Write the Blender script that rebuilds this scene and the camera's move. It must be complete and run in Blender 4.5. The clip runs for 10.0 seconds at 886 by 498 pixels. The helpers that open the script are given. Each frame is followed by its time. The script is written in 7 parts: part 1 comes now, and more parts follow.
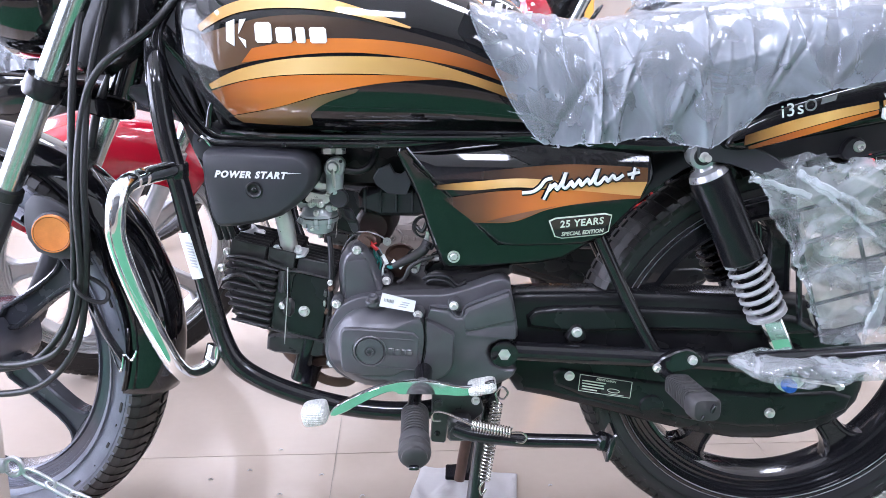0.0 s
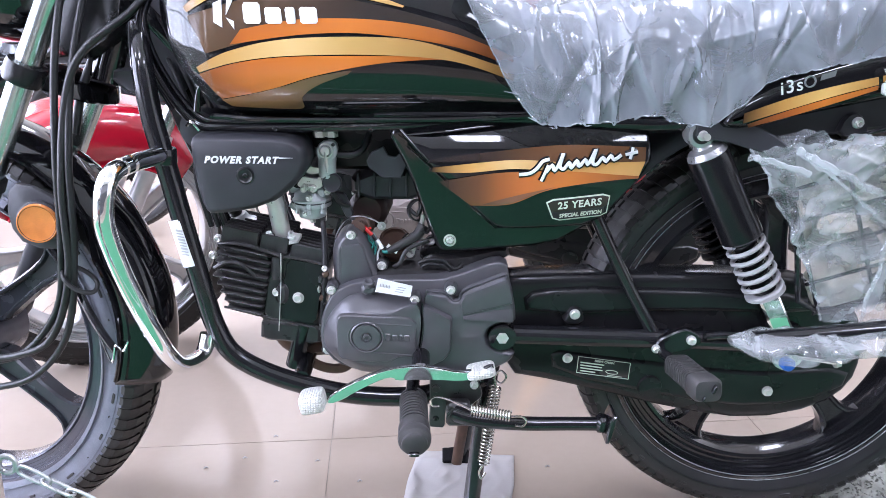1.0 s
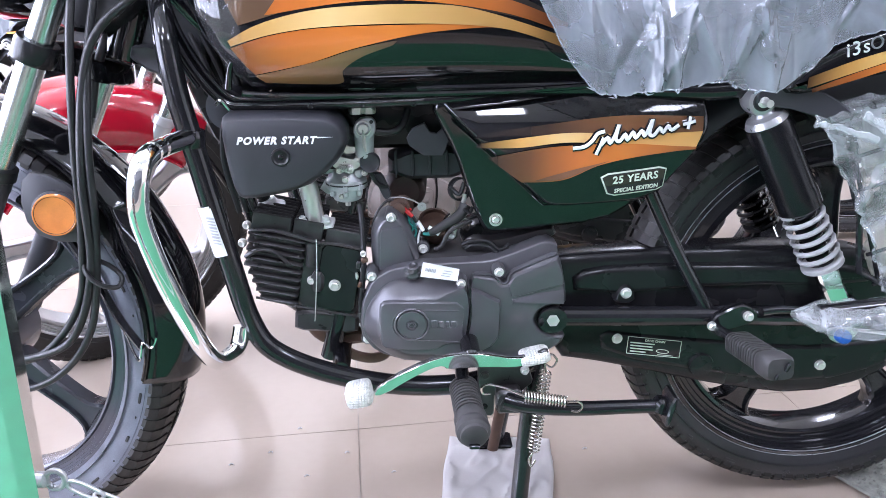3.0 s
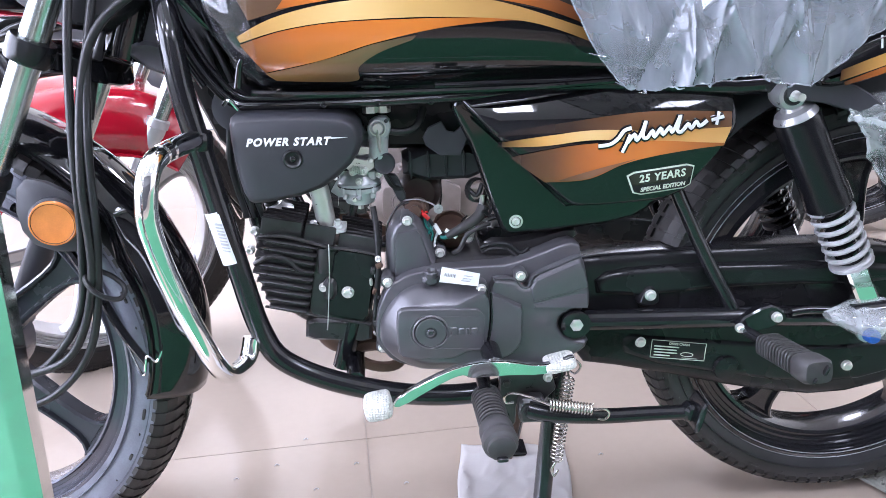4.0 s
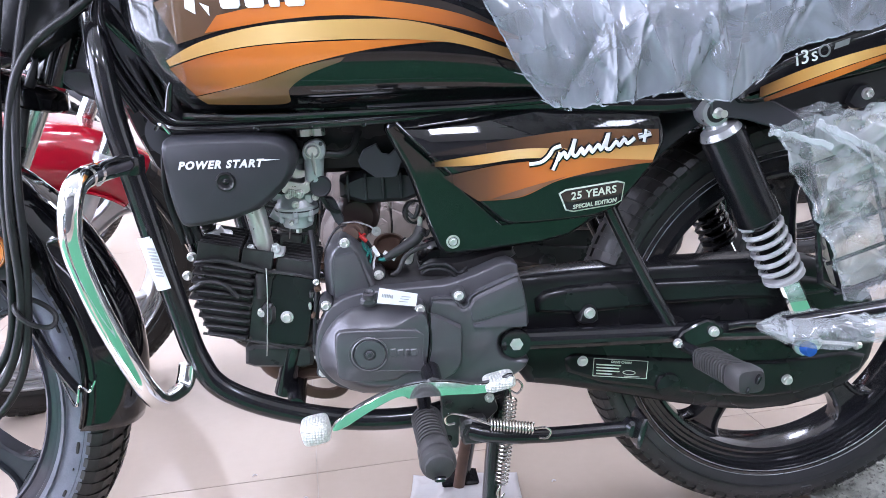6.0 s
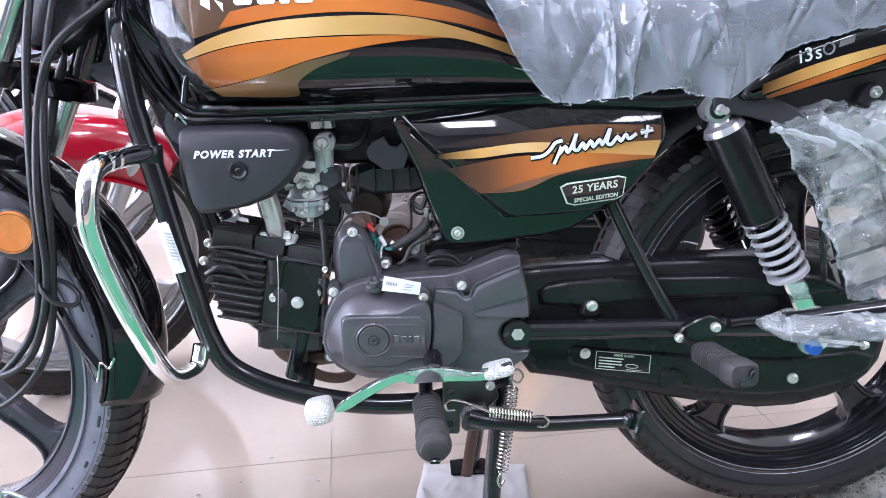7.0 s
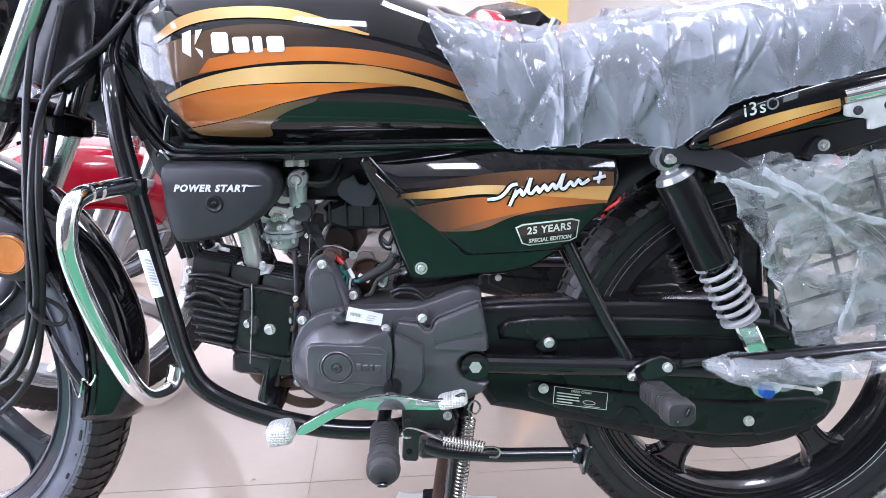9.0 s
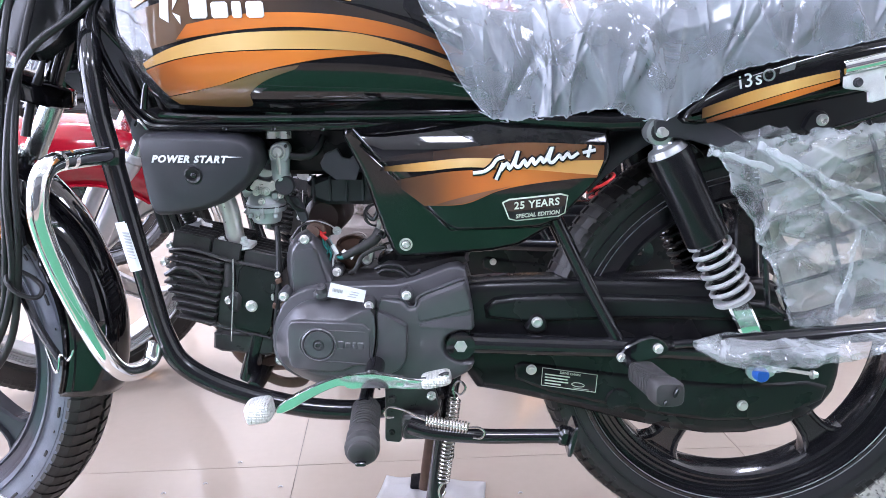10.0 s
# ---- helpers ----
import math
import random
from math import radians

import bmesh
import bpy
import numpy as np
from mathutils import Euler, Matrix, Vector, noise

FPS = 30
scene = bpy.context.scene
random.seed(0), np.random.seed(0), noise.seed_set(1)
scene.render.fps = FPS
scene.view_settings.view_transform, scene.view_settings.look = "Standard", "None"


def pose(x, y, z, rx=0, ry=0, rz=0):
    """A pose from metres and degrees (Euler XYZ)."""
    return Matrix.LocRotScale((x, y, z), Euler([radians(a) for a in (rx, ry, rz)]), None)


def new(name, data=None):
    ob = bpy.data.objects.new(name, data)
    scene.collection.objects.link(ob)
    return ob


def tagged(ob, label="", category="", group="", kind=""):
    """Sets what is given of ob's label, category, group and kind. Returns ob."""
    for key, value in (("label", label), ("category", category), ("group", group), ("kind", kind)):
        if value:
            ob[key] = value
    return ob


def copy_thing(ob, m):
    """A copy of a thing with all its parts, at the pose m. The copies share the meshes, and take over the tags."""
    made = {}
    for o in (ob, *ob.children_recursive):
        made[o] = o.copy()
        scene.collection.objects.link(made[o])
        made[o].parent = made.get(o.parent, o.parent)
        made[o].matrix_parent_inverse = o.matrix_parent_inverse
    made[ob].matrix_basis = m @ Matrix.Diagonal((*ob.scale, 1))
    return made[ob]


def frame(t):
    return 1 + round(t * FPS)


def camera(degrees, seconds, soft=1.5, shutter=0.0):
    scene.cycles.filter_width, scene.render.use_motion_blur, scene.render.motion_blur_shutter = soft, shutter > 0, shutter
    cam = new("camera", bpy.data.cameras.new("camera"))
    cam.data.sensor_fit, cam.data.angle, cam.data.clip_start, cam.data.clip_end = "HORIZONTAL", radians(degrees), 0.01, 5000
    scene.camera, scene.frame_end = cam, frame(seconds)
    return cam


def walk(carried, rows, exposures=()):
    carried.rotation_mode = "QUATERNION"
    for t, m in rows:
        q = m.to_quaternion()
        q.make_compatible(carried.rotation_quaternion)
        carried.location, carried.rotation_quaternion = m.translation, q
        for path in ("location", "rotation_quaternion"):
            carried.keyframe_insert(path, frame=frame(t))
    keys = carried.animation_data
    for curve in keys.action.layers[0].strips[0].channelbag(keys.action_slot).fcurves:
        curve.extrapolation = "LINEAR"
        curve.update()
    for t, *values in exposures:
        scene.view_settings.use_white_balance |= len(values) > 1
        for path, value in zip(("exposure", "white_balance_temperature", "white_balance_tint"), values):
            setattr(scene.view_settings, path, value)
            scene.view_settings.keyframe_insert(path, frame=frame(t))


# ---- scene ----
cam = camera(61.2, 10.0, soft=0.45)
METRES, EYE, TILT, LEAN, TURN = 0.524, 0.75, -16.0, -0.3, 1.3
BACK = -1.034
ROWS = [
    (0.0, 0.0, 0.0, 0.0, -0.0, 0.0, -0.0),
    (0.5, -0.0074, 0.0146, 0.0087, -0.92, -1.21, 0.17),
    (1.0, -0.027, 0.0284, 0.0113, -1.14, -1.6, 0.9),
    (1.5, -0.0592, 0.0458, 0.0107, -0.89, -2.32, 1.98),
    (2.0, -0.1094, 0.0762, 0.0106, -1.56, -3.09, 1.83),
    (2.2, -0.1326, 0.0888, 0.0128, -1.5, -3.33, 1.85),
    (3.5, -0.2402, 0.1658, 0.028, -4.48, -3.39, 3.13),
    (4.0, -0.2821, 0.213, 0.0322, -4.74, -3.49, 3.38),
    (4.5, -0.3138, 0.26, 0.0113, -6.42, -2.18, 4.08),
    (5.0, -0.3204, 0.2742, -0.016, -8.25, -1.81, 4.4),
    (5.5, -0.2565, 0.2362, -0.0193, -7.93, -0.67, 4.12),
    (5.7, -0.2322, 0.2186, -0.0234, -7.6, -0.2, 4.3),
    (7.0, -0.1194, 0.1404, -0.0605, -3.49, 0.14, 3.37),
    (7.5, -0.0835, 0.1085, -0.0633, -2.69, 1.11, 2.16),
    (8.0, -0.0421, 0.0814, -0.0686, -2.17, 1.69, 1.42),
    (8.5, 0.0069, 0.0578, -0.0652, -1.9, 1.85, 1.44),
    (9.0, 0.0483, 0.0369, -0.0691, -1.01, 2.92, 1.5),
    (9.5, 0.0934, 0.0462, -0.0975, -0.48, 2.55, 1.43),
    (10.0, 0.1032, 0.0881, -0.1131, -0.44, 2.5, 0.94),
]
walk(cam, [(t, pose(0, BACK, EYE, TILT, LEAN, TURN) @ pose(METRES * x, METRES * y, METRES * z, 90 + pitch, roll, yaw)) for t, x, y, z, yaw, pitch, roll in ROWS],
     exposures=[(0.0, 0.05), (0.5, 0.05), (1.5, 0.11), (2.0, 0.14), (3.5, 0.12), (4.5, 0.18), (5.5, 0.1), (7.0, 0.07), (8.0, -0.02), (9.0, -0.02), (10.0, 0.1)])

# ---- light ----
world = bpy.data.worlds.new("world")
scene.world = world
world.use_nodes = True
world.node_tree.nodes["Background"].inputs["Color"].default_value = (0.8, 0.9, 1.0, 1)
world.node_tree.nodes["Background"].inputs["Strength"].default_value = 0.3
PANEL_LIGHT = 45.0
WINDOW_LIGHT = 11.0
scene.view_settings.exposure = 0.0


# ---- materials ----
def shade(name, color, rough=0.5, metal=0.0, vary=0.15, scale=40.0, bump=0.05, fine=400.0, coat=0.0, spec=0.5, rvary=0.1):
    m = bpy.data.materials.new(name)
    m.use_nodes = True
    nt = m.node_tree
    b = nt.nodes["Principled BSDF"]
    co = nt.nodes.new("ShaderNodeTexCoord")
    n1 = nt.nodes.new("ShaderNodeTexNoise")
    n1.inputs["Scale"].default_value, n1.inputs["Detail"].default_value = scale, 4
    n2 = nt.nodes.new("ShaderNodeTexNoise")
    n2.inputs["Scale"].default_value, n2.inputs["Detail"].default_value = fine, 3
    nt.links.new(co.outputs["Object"], n1.inputs["Vector"])
    nt.links.new(co.outputs["Object"], n2.inputs["Vector"])
    add = nt.nodes.new("ShaderNodeMath")
    add.operation = "MULTIPLY_ADD"
    nt.links.new(n2.outputs["Fac"], add.inputs[0])
    add.inputs[1].default_value = 0.4
    nt.links.new(n1.outputs["Fac"], add.inputs[2])
    mix = nt.nodes.new("ShaderNodeMapRange")
    nt.links.new(add.outputs[0], mix.inputs["Value"])
    mix.inputs["From Min"].default_value, mix.inputs["From Max"].default_value = 0.4, 1.0
    mix.inputs["To Min"].default_value, mix.inputs["To Max"].default_value = 1 - vary, 1 + vary
    mul = nt.nodes.new("ShaderNodeVectorMath")
    mul.operation = "SCALE"
    mul.inputs[0].default_value = color[:3]
    nt.links.new(mix.outputs["Result"], mul.inputs["Scale"])
    nt.links.new(mul.outputs["Vector"], b.inputs["Base Color"])
    rr = nt.nodes.new("ShaderNodeMapRange")
    nt.links.new(n1.outputs["Fac"], rr.inputs["Value"])
    rr.inputs["From Min"].default_value, rr.inputs["From Max"].default_value = 0.3, 0.7
    rr.inputs["To Min"].default_value, rr.inputs["To Max"].default_value = max(0.02, rough * (1 - rvary)), min(1, rough * (1 + rvary))
    nt.links.new(rr.outputs["Result"], b.inputs["Roughness"])
    b.inputs["Metallic"].default_value = metal
    b.inputs["Specular IOR Level"].default_value = spec
    b.inputs["Coat Weight"].default_value = coat
    b.inputs["Coat Roughness"].default_value = 0.04
    if bump:
        bp = nt.nodes.new("ShaderNodeBump")
        bp.inputs["Strength"].default_value, bp.inputs["Distance"].default_value = bump, 0.002
        nt.links.new(add.outputs[0], bp.inputs["Height"])
        nt.links.new(bp.outputs["Normal"], b.inputs["Normal"])
    return m


def glow(name, color, strength):
    m = bpy.data.materials.new(name)
    m.use_nodes = True
    b = m.node_tree.nodes["Principled BSDF"]
    b.inputs["Base Color"].default_value = (*color, 1)
    b.inputs["Emission Color"].default_value = (*color, 1)
    b.inputs["Emission Strength"].default_value = strength
    return m


def film_plastic(name, color, clear, rough=0.2, scale=9.0, crease=0.25, spread=0.15):
    """Thin wrapping film: part clear, part milky and glossy, creased."""
    m = shade(name, color, rough, 0, 0.05, scale, 0.0, 120.0, spec=0.9)
    nt = m.node_tree
    b = nt.nodes["Principled BSDF"]
    out = nt.nodes["Material Output"]
    co = nt.nodes.new("ShaderNodeTexCoord")
    v = nt.nodes.new("ShaderNodeTexNoise")
    v.inputs["Scale"].default_value, v.inputs["Detail"].default_value, v.inputs["Distortion"].default_value = scale * 2, 5, 1.2
    nt.links.new(co.outputs["Object"], v.inputs["Vector"])
    bp = nt.nodes.new("ShaderNodeBump")
    bp.inputs["Strength"].default_value, bp.inputs["Distance"].default_value = crease, 0.004
    mp = nt.nodes.new("ShaderNodeMapping")
    mp.inputs["Scale"].default_value, mp.inputs["Rotation"].default_value = (1.0, 1.0, 0.5), (0, 0.25, 0)
    nt.links.new(co.outputs["Object"], mp.inputs["Vector"])
    rd = nt.nodes.new("ShaderNodeTexNoise")
    rd.noise_type = "RIDGED_MULTIFRACTAL"
    rd.inputs["Scale"].default_value, rd.inputs["Detail"].default_value, rd.inputs["Distortion"].default_value = scale * 3.2, 3, 0.5
    nt.links.new(mp.outputs["Vector"], rd.inputs["Vector"])
    nt.links.new(rd.outputs["Fac"], bp.inputs["Height"])
    nt.links.new(bp.outputs["Normal"], b.inputs["Normal"])
    mr = nt.nodes.new("ShaderNodeMapRange")
    nt.links.new(v.outputs["Fac"], mr.inputs["Value"])
    mr.inputs["From Min"].default_value, mr.inputs["From Max"].default_value = 0.35, 0.65
    mr.inputs["To Min"].default_value, mr.inputs["To Max"].default_value = max(0, clear - spread), min(1, clear + spread)
    tr = nt.nodes.new("ShaderNodeBsdfTransparent")
    tr.inputs["Color"].default_value = (0.94, 0.95, 0.95, 1)
    mx = nt.nodes.new("ShaderNodeMixShader")
    nt.links.new(mr.outputs["Result"], mx.inputs["Fac"])
    nt.links.new(b.outputs["BSDF"], mx.inputs[1])
    nt.links.new(tr.outputs["BSDF"], mx.inputs[2])
    nt.links.new(mx.outputs["Shader"], out.inputs["Surface"])
    return m


def fade(name, stops, rough=0.1):
    """Printed stripe whose ink runs through a few colours along the bike: (x, colour)."""
    m = shade(name, stops[0][1], rough, 0, 0.05, 60, 0.004, 900, coat=0.3)
    nt = m.node_tree
    b = nt.nodes["Principled BSDF"]
    co = nt.nodes.new("ShaderNodeTexCoord")
    sx = nt.nodes.new("ShaderNodeSeparateXYZ")
    nt.links.new(co.outputs["Object"], sx.inputs[0])
    x0, x1 = stops[0][0], stops[-1][0]
    mr = nt.nodes.new("ShaderNodeMapRange")
    nt.links.new(sx.outputs["X"], mr.inputs["Value"])
    mr.inputs["From Min"].default_value, mr.inputs["From Max"].default_value = x0, x1
    ramp = nt.nodes.new("ShaderNodeValToRGB")
    el = ramp.color_ramp.elements
    while len(el) < len(stops):
        el.new(0.5)
    for e, (x, c) in zip(el, stops):
        e.position, e.color = (x - x0) / (x1 - x0), (*c, 1)
    nt.links.new(mr.outputs["Result"], ramp.inputs["Fac"])
    nt.links.new(ramp.outputs["Color"], b.inputs["Base Color"])
    return m


BLACK = shade("gloss_black_paint", (0.004, 0.004, 0.005), 0.06, 0, 0.2, 20, 0.003, 500, coat=0.25)
PLASTIC = shade("matt_black_plastic", (0.03, 0.03, 0.036), 0.5, 0, 0.15, 30, 0.12, 1500)
CASEBLK = shade("satin_black_plastic", (0.0105, 0.0105, 0.012), 0.27, 0, 0.1, 12, 0.015, 900, spec=0.36)
GREY = shade("grey_cast_engine_paint", (0.108, 0.105, 0.115), 0.33, 0.4, 0.08, 50, 0.06, 1600, spec=0.6)
TAUPE = shade("taupe_engine_paint", (0.26, 0.22, 0.205), 0.45, 0.2, 0.15, 50, 0.06, 1600)
CARBM = shade("die_cast_zinc_alloy", (0.5, 0.51, 0.53), 0.36, 0.4, 0.12, 90, 0.1, 900)
FIN = shade("black_cast_fins", (0.05, 0.048, 0.05), 0.3, 0.3, 0.3, 60, 0.2, 900)
CHROME = shade("chrome", (0.86, 0.87, 0.86), 0.06, 1.0, 0.04, 30, 0.006, 500, rvary=0.5)
FORKM = shade("satin_fork_steel", (0.52, 0.56, 0.55), 0.24, 1.0, 0.05, 30, 0.01, 500)
ZINC = shade("zinc_plated_steel", (0.74, 0.73, 0.7), 0.3, 0.7, 0.07, 90, 0.03, 900)
COIL = shade("bright_spring_wire", (0.62, 0.6, 0.55), 0.24, 1.0, 0.15, 120, 0.05, 900)
KNURL = shade("knurled_bright_metal", (0.74, 0.73, 0.7), 0.42, 0.4, 0.3, 330, 0.9, 700)
vo = KNURL.node_tree.nodes.new("ShaderNodeTexVoronoi")
vo.inputs["Scale"].default_value, vo.inputs["Randomness"].default_value = 300, 0.0
kb = KNURL.node_tree.nodes["Bump"]
kb.inputs["Strength"].default_value, kb.inputs["Distance"].default_value, kb.invert = 1.0, 0.003, True
KNURL.node_tree.links.new(KNURL.node_tree.nodes["Texture Coordinate"].outputs["Object"], vo.inputs["Vector"])
KNURL.node_tree.links.new(vo.outputs["Distance"], kb.inputs["Height"])
ALLOY = shade("cast_aluminium", (0.72, 0.72, 0.72), 0.4, 0.3, 0.2, 60, 0.15, 900)
DULL = shade("dull_cast_alloy", (0.42, 0.42, 0.43), 0.3, 0.6, 0.15, 60, 0.1, 900)
DUSTY = shade("dusty_black_rubber", (0.036, 0.034, 0.035), 0.55, 0, 0.25, 60, 0.15, 700)
RUBBER = shade("black_rubber", (0.0095, 0.0095, 0.011), 0.42, 0, 0.2, 40, 0.15, 700)
TYRE = shade("tyre_rubber", (0.0125, 0.0112, 0.011), 0.45, 0, 0.25, 25, 0.15, 600)
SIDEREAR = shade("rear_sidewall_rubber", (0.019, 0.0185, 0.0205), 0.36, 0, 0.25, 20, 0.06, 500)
# black front sidewall; its bluish sheen is mixed into the base colour
SIDESHEEN = shade("sheen_pale_sidewall_rubber", (0.115, 0.122, 0.15), 0.33, 0, 0.3, 35, 0.08, 500)
RIM = shade("black_wheel_paint", (0.014, 0.014, 0.017), 0.16, 0.1, 0.05, 40, 0.04, 700, coat=0.5)
# dark front rim, lightened to bluish grey in place of its highlights
RIMSHEEN = shade("grey_wheel_paint", (0.095, 0.097, 0.12), 0.24, 0.35, 0.1, 40, 0.03, 700, coat=0.4)
SPOKE = shade("dark_grey_wheel_paint", (0.032, 0.034, 0.042), 0.26, 0.25, 0.1, 40, 0.03, 700, spec=0.4)
SILVER = shade("silver_wheel_paint", (0.5, 0.5, 0.51), 0.35, 0.6, 0.1, 40, 0.04, 700)
SPRING = shade("silver_spring_paint", (0.46, 0.46, 0.47), 0.32, 0.3, 0.1, 40, 0.03, 700)
AMBER = shade("amber_lens", (0.62, 0.2, 0.045), 0.25, 0, 0.15, 60, 0.15, 700, coat=0.6)
WHITE = shade("white_print", (0.82, 0.82, 0.82), 0.4, 0, 0.04, 60, 0.0, 700)
SKETCH = shade("pale_edge_print", (0.55, 0.6, 0.5), 0.4, 0, 0.05, 60, 0.0, 700)
FAINT = shade("faint_grey_print", (0.42, 0.42, 0.43), 0.5, 0, 0.1, 60, 0.0, 700)
GREYINK = shade("grey_print", (0.22, 0.22, 0.23), 0.4, 0, 0.05, 60, 0.0, 700)
STICKER = shade("paper_sticker", (0.72, 0.73, 0.74), 0.5, 0, 0.06, 60, 0.02, 700)
RED = shade("red_paint", (0.36, 0.006, 0.02), 0.15, 0, 0.08, 30, 0.004, 500, coat=1.0)
REDSPR = shade("red_spring_paint", (0.5, 0.02, 0.02), 0.35, 0, 0.1, 30, 0.01, 500)
BLUE = shade("blue_cap_plastic", (0.02, 0.12, 0.5), 0.4, 0, 0.1, 30, 0.02, 500)
TEAL = shade("teal_wire", (0.02, 0.2, 0.18), 0.5, 0, 0.1, 30, 0.0, 500)
BROWNP = shade("brown_rusty_casting", (0.09, 0.05, 0.035), 0.5, 0.2, 0.3, 60, 0.1, 900)
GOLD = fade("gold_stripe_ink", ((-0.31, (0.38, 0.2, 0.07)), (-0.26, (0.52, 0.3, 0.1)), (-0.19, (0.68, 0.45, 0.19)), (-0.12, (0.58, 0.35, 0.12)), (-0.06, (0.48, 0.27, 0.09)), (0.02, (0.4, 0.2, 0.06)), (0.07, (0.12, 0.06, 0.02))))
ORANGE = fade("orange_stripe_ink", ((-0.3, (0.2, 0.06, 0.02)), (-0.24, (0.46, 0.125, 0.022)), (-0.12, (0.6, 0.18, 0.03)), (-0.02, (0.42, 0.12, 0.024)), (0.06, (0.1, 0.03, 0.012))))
GOLD2 = fade("gold_side_stripe_ink", ((-0.03, (0.006, 0.005, 0.005)), (0.02, (0.62, 0.33, 0.1)), (0.07, (0.7, 0.46, 0.2)), (0.15, (0.62, 0.3, 0.09)), (0.24, (0.66, 0.36, 0.12))))
ORANGE2 = fade("orange_side_stripe_ink", ((-0.02, (0.005, 0.004, 0.004)), (0.03, (0.12, 0.045, 0.016)), (0.09, (0.52, 0.14, 0.025)), (0.14, (0.56, 0.17, 0.03)), (0.24, (0.26, 0.075, 0.02))))
GOLD3 = fade("gold_tail_stripe_ink", ((0.345, (0.1, 0.045, 0.02)), (0.39, (0.5, 0.25, 0.07)), (0.44, (0.7, 0.42, 0.14)), (0.5, (0.45, 0.22, 0.06))))
ORANGE3 = fade("orange_tail_stripe_ink", ((0.345, (0.06, 0.03, 0.015)), (0.4, (0.36, 0.1, 0.022)), (0.44, (0.55, 0.17, 0.03)), (0.5, (0.4, 0.12, 0.025))))
BROWN = fade("brown_fade_ink", ((-0.27, (0.26, 0.12, 0.045)), (-0.18, (0.15, 0.085, 0.04)), (-0.1, (0.05, 0.035, 0.025))))
BROWN3 = fade("dark_brown_ink", ((-0.27, (0.1, 0.055, 0.03)), (-0.1, (0.03, 0.022, 0.018))))
BROWN2 = fade("brown_side_fade_ink", ((-0.04, (0.006, 0.006, 0.006)), (0.05, (0.035, 0.018, 0.011)), (0.14, (0.2, 0.085, 0.035)), (0.24, (0.15, 0.065, 0.03))))
BROWN4 = fade("brown_underside_ink", ((0.03, (0.06, 0.03, 0.018)), (0.075, (0.2, 0.085, 0.045)), (0.125, (0.24, 0.09, 0.035))))
BAG = film_plastic("milky_polythene", (0.34, 0.37, 0.415), 0.5, 0.18, 7, 0.1, 0.12)
WRAP = film_plastic("clear_polythene", (0.6, 0.63, 0.65), 0.72, 0.09, 9, 0.3, 0.2)
CLEAR = film_plastic("clear_protective_film", (0.35, 0.35, 0.36), 0.93, 0.1, 10, 0.2, 0.05)
INNER = film_plastic("cloudy_packing_film", (0.6, 0.58, 0.5), 0.66, 0.25, 7, 0.2, 0.2)
CARD = shade("white_card", (0.43, 0.41, 0.4), 0.6, 0, 0.06, 10, 0.05, 300)
TILE = shade("beige_polished_tile", (0.368, 0.3, 0.248), 0.11, 0, 0.05, 3, 0.004, 60, spec=0.6, rvary=0.25)
GROUT = shade("grey_grout", (0.315, 0.272, 0.231), 0.8, 0, 0.2, 40, 0.1, 400)
TURF = shade("green_carpet", (0.038, 0.175, 0.09), 0.9, 0, 0.2, 20, 0.3, 700)
MAT = shade("grey_coir_mat", (0.22, 0.225, 0.2), 0.9, 0, 0.35, 60, 0.8, 500)
WALLP = shade("white_wall_paint", (0.78, 0.77, 0.74), 0.7, 0, 0.04, 3, 0.05, 300)
NORTHP = shade("warm_grey_wall_paint", (0.5, 0.47, 0.43), 0.7, 0, 0.04, 3, 0.05, 300)
GREENP = shade("dark_grey_dado_paint", (0.05, 0.05, 0.055), 0.6, 0, 0.06, 3, 0.05, 300)
GREYP = shade("mid_grey_wall_paint", (0.12, 0.12, 0.13), 0.6, 0, 0.06, 3, 0.05, 300)
CEILP = shade("white_ceiling_paint", (0.8, 0.8, 0.79), 0.8, 0, 0.04, 3, 0.05, 300)
AMBERB = shade("orange_laminate", (0.75, 0.34, 0.06), 0.45, 0, 0.06, 5, 0.02, 300)
SEATB = shade("black_seat_vinyl", (0.02, 0.02, 0.022), 0.5, 0, 0.2, 30, 0.2, 700)
SHROUD = shade("black_damper_enamel", (0.006, 0.006, 0.0075), 0.24, 0, 0.1, 40, 0.004, 600, spec=0.32)
STEELBLK = shade("black_enamelled_steel", (0.009, 0.009, 0.011), 0.14, 0, 0.2, 40, 0.006, 600, coat=0.15)
LIGHT = glow("lit_diffuser", (0.86, 0.9, 1.13), PANEL_LIGHT)
DAY = glow("daylight_backdrop", (0.86, 0.9, 1.13), WINDOW_LIGHT)


# ---- mesh helpers ----
def merge(*gs):
    v, f = [], []
    for g in gs:
        n = len(v)
        v += [tuple(p) for p in g[0]]
        f += [tuple(i + n for i in q) for q in g[1]]
    return v, f


def moved(g, m):
    return [tuple(m @ Vector(p)) for p in g[0]], g[1]


def mirrored(g):
    return [(x, -y, z) for x, y, z in g[0]], g[1]


def smooth_path(pts, k=6, closed=False):
    p = [Vector(q) for q in pts]
    n = len(p)
    out = []
    for i in range(n if closed else n - 1):
        a, b, c, d = (p[(i + j) % n] if closed else p[min(max(i + j, 0), n - 1)] for j in (-1, 0, 1, 2))
        for j in range(k):
            t = j / k
            out.append(0.5 * (2 * b + (c - a) * t + (2 * a - 5 * b + 4 * c - d) * t * t + (3 * b - a - 3 * c + d) * t ** 3))
    if not closed:
        out.append(p[-1])
    return out


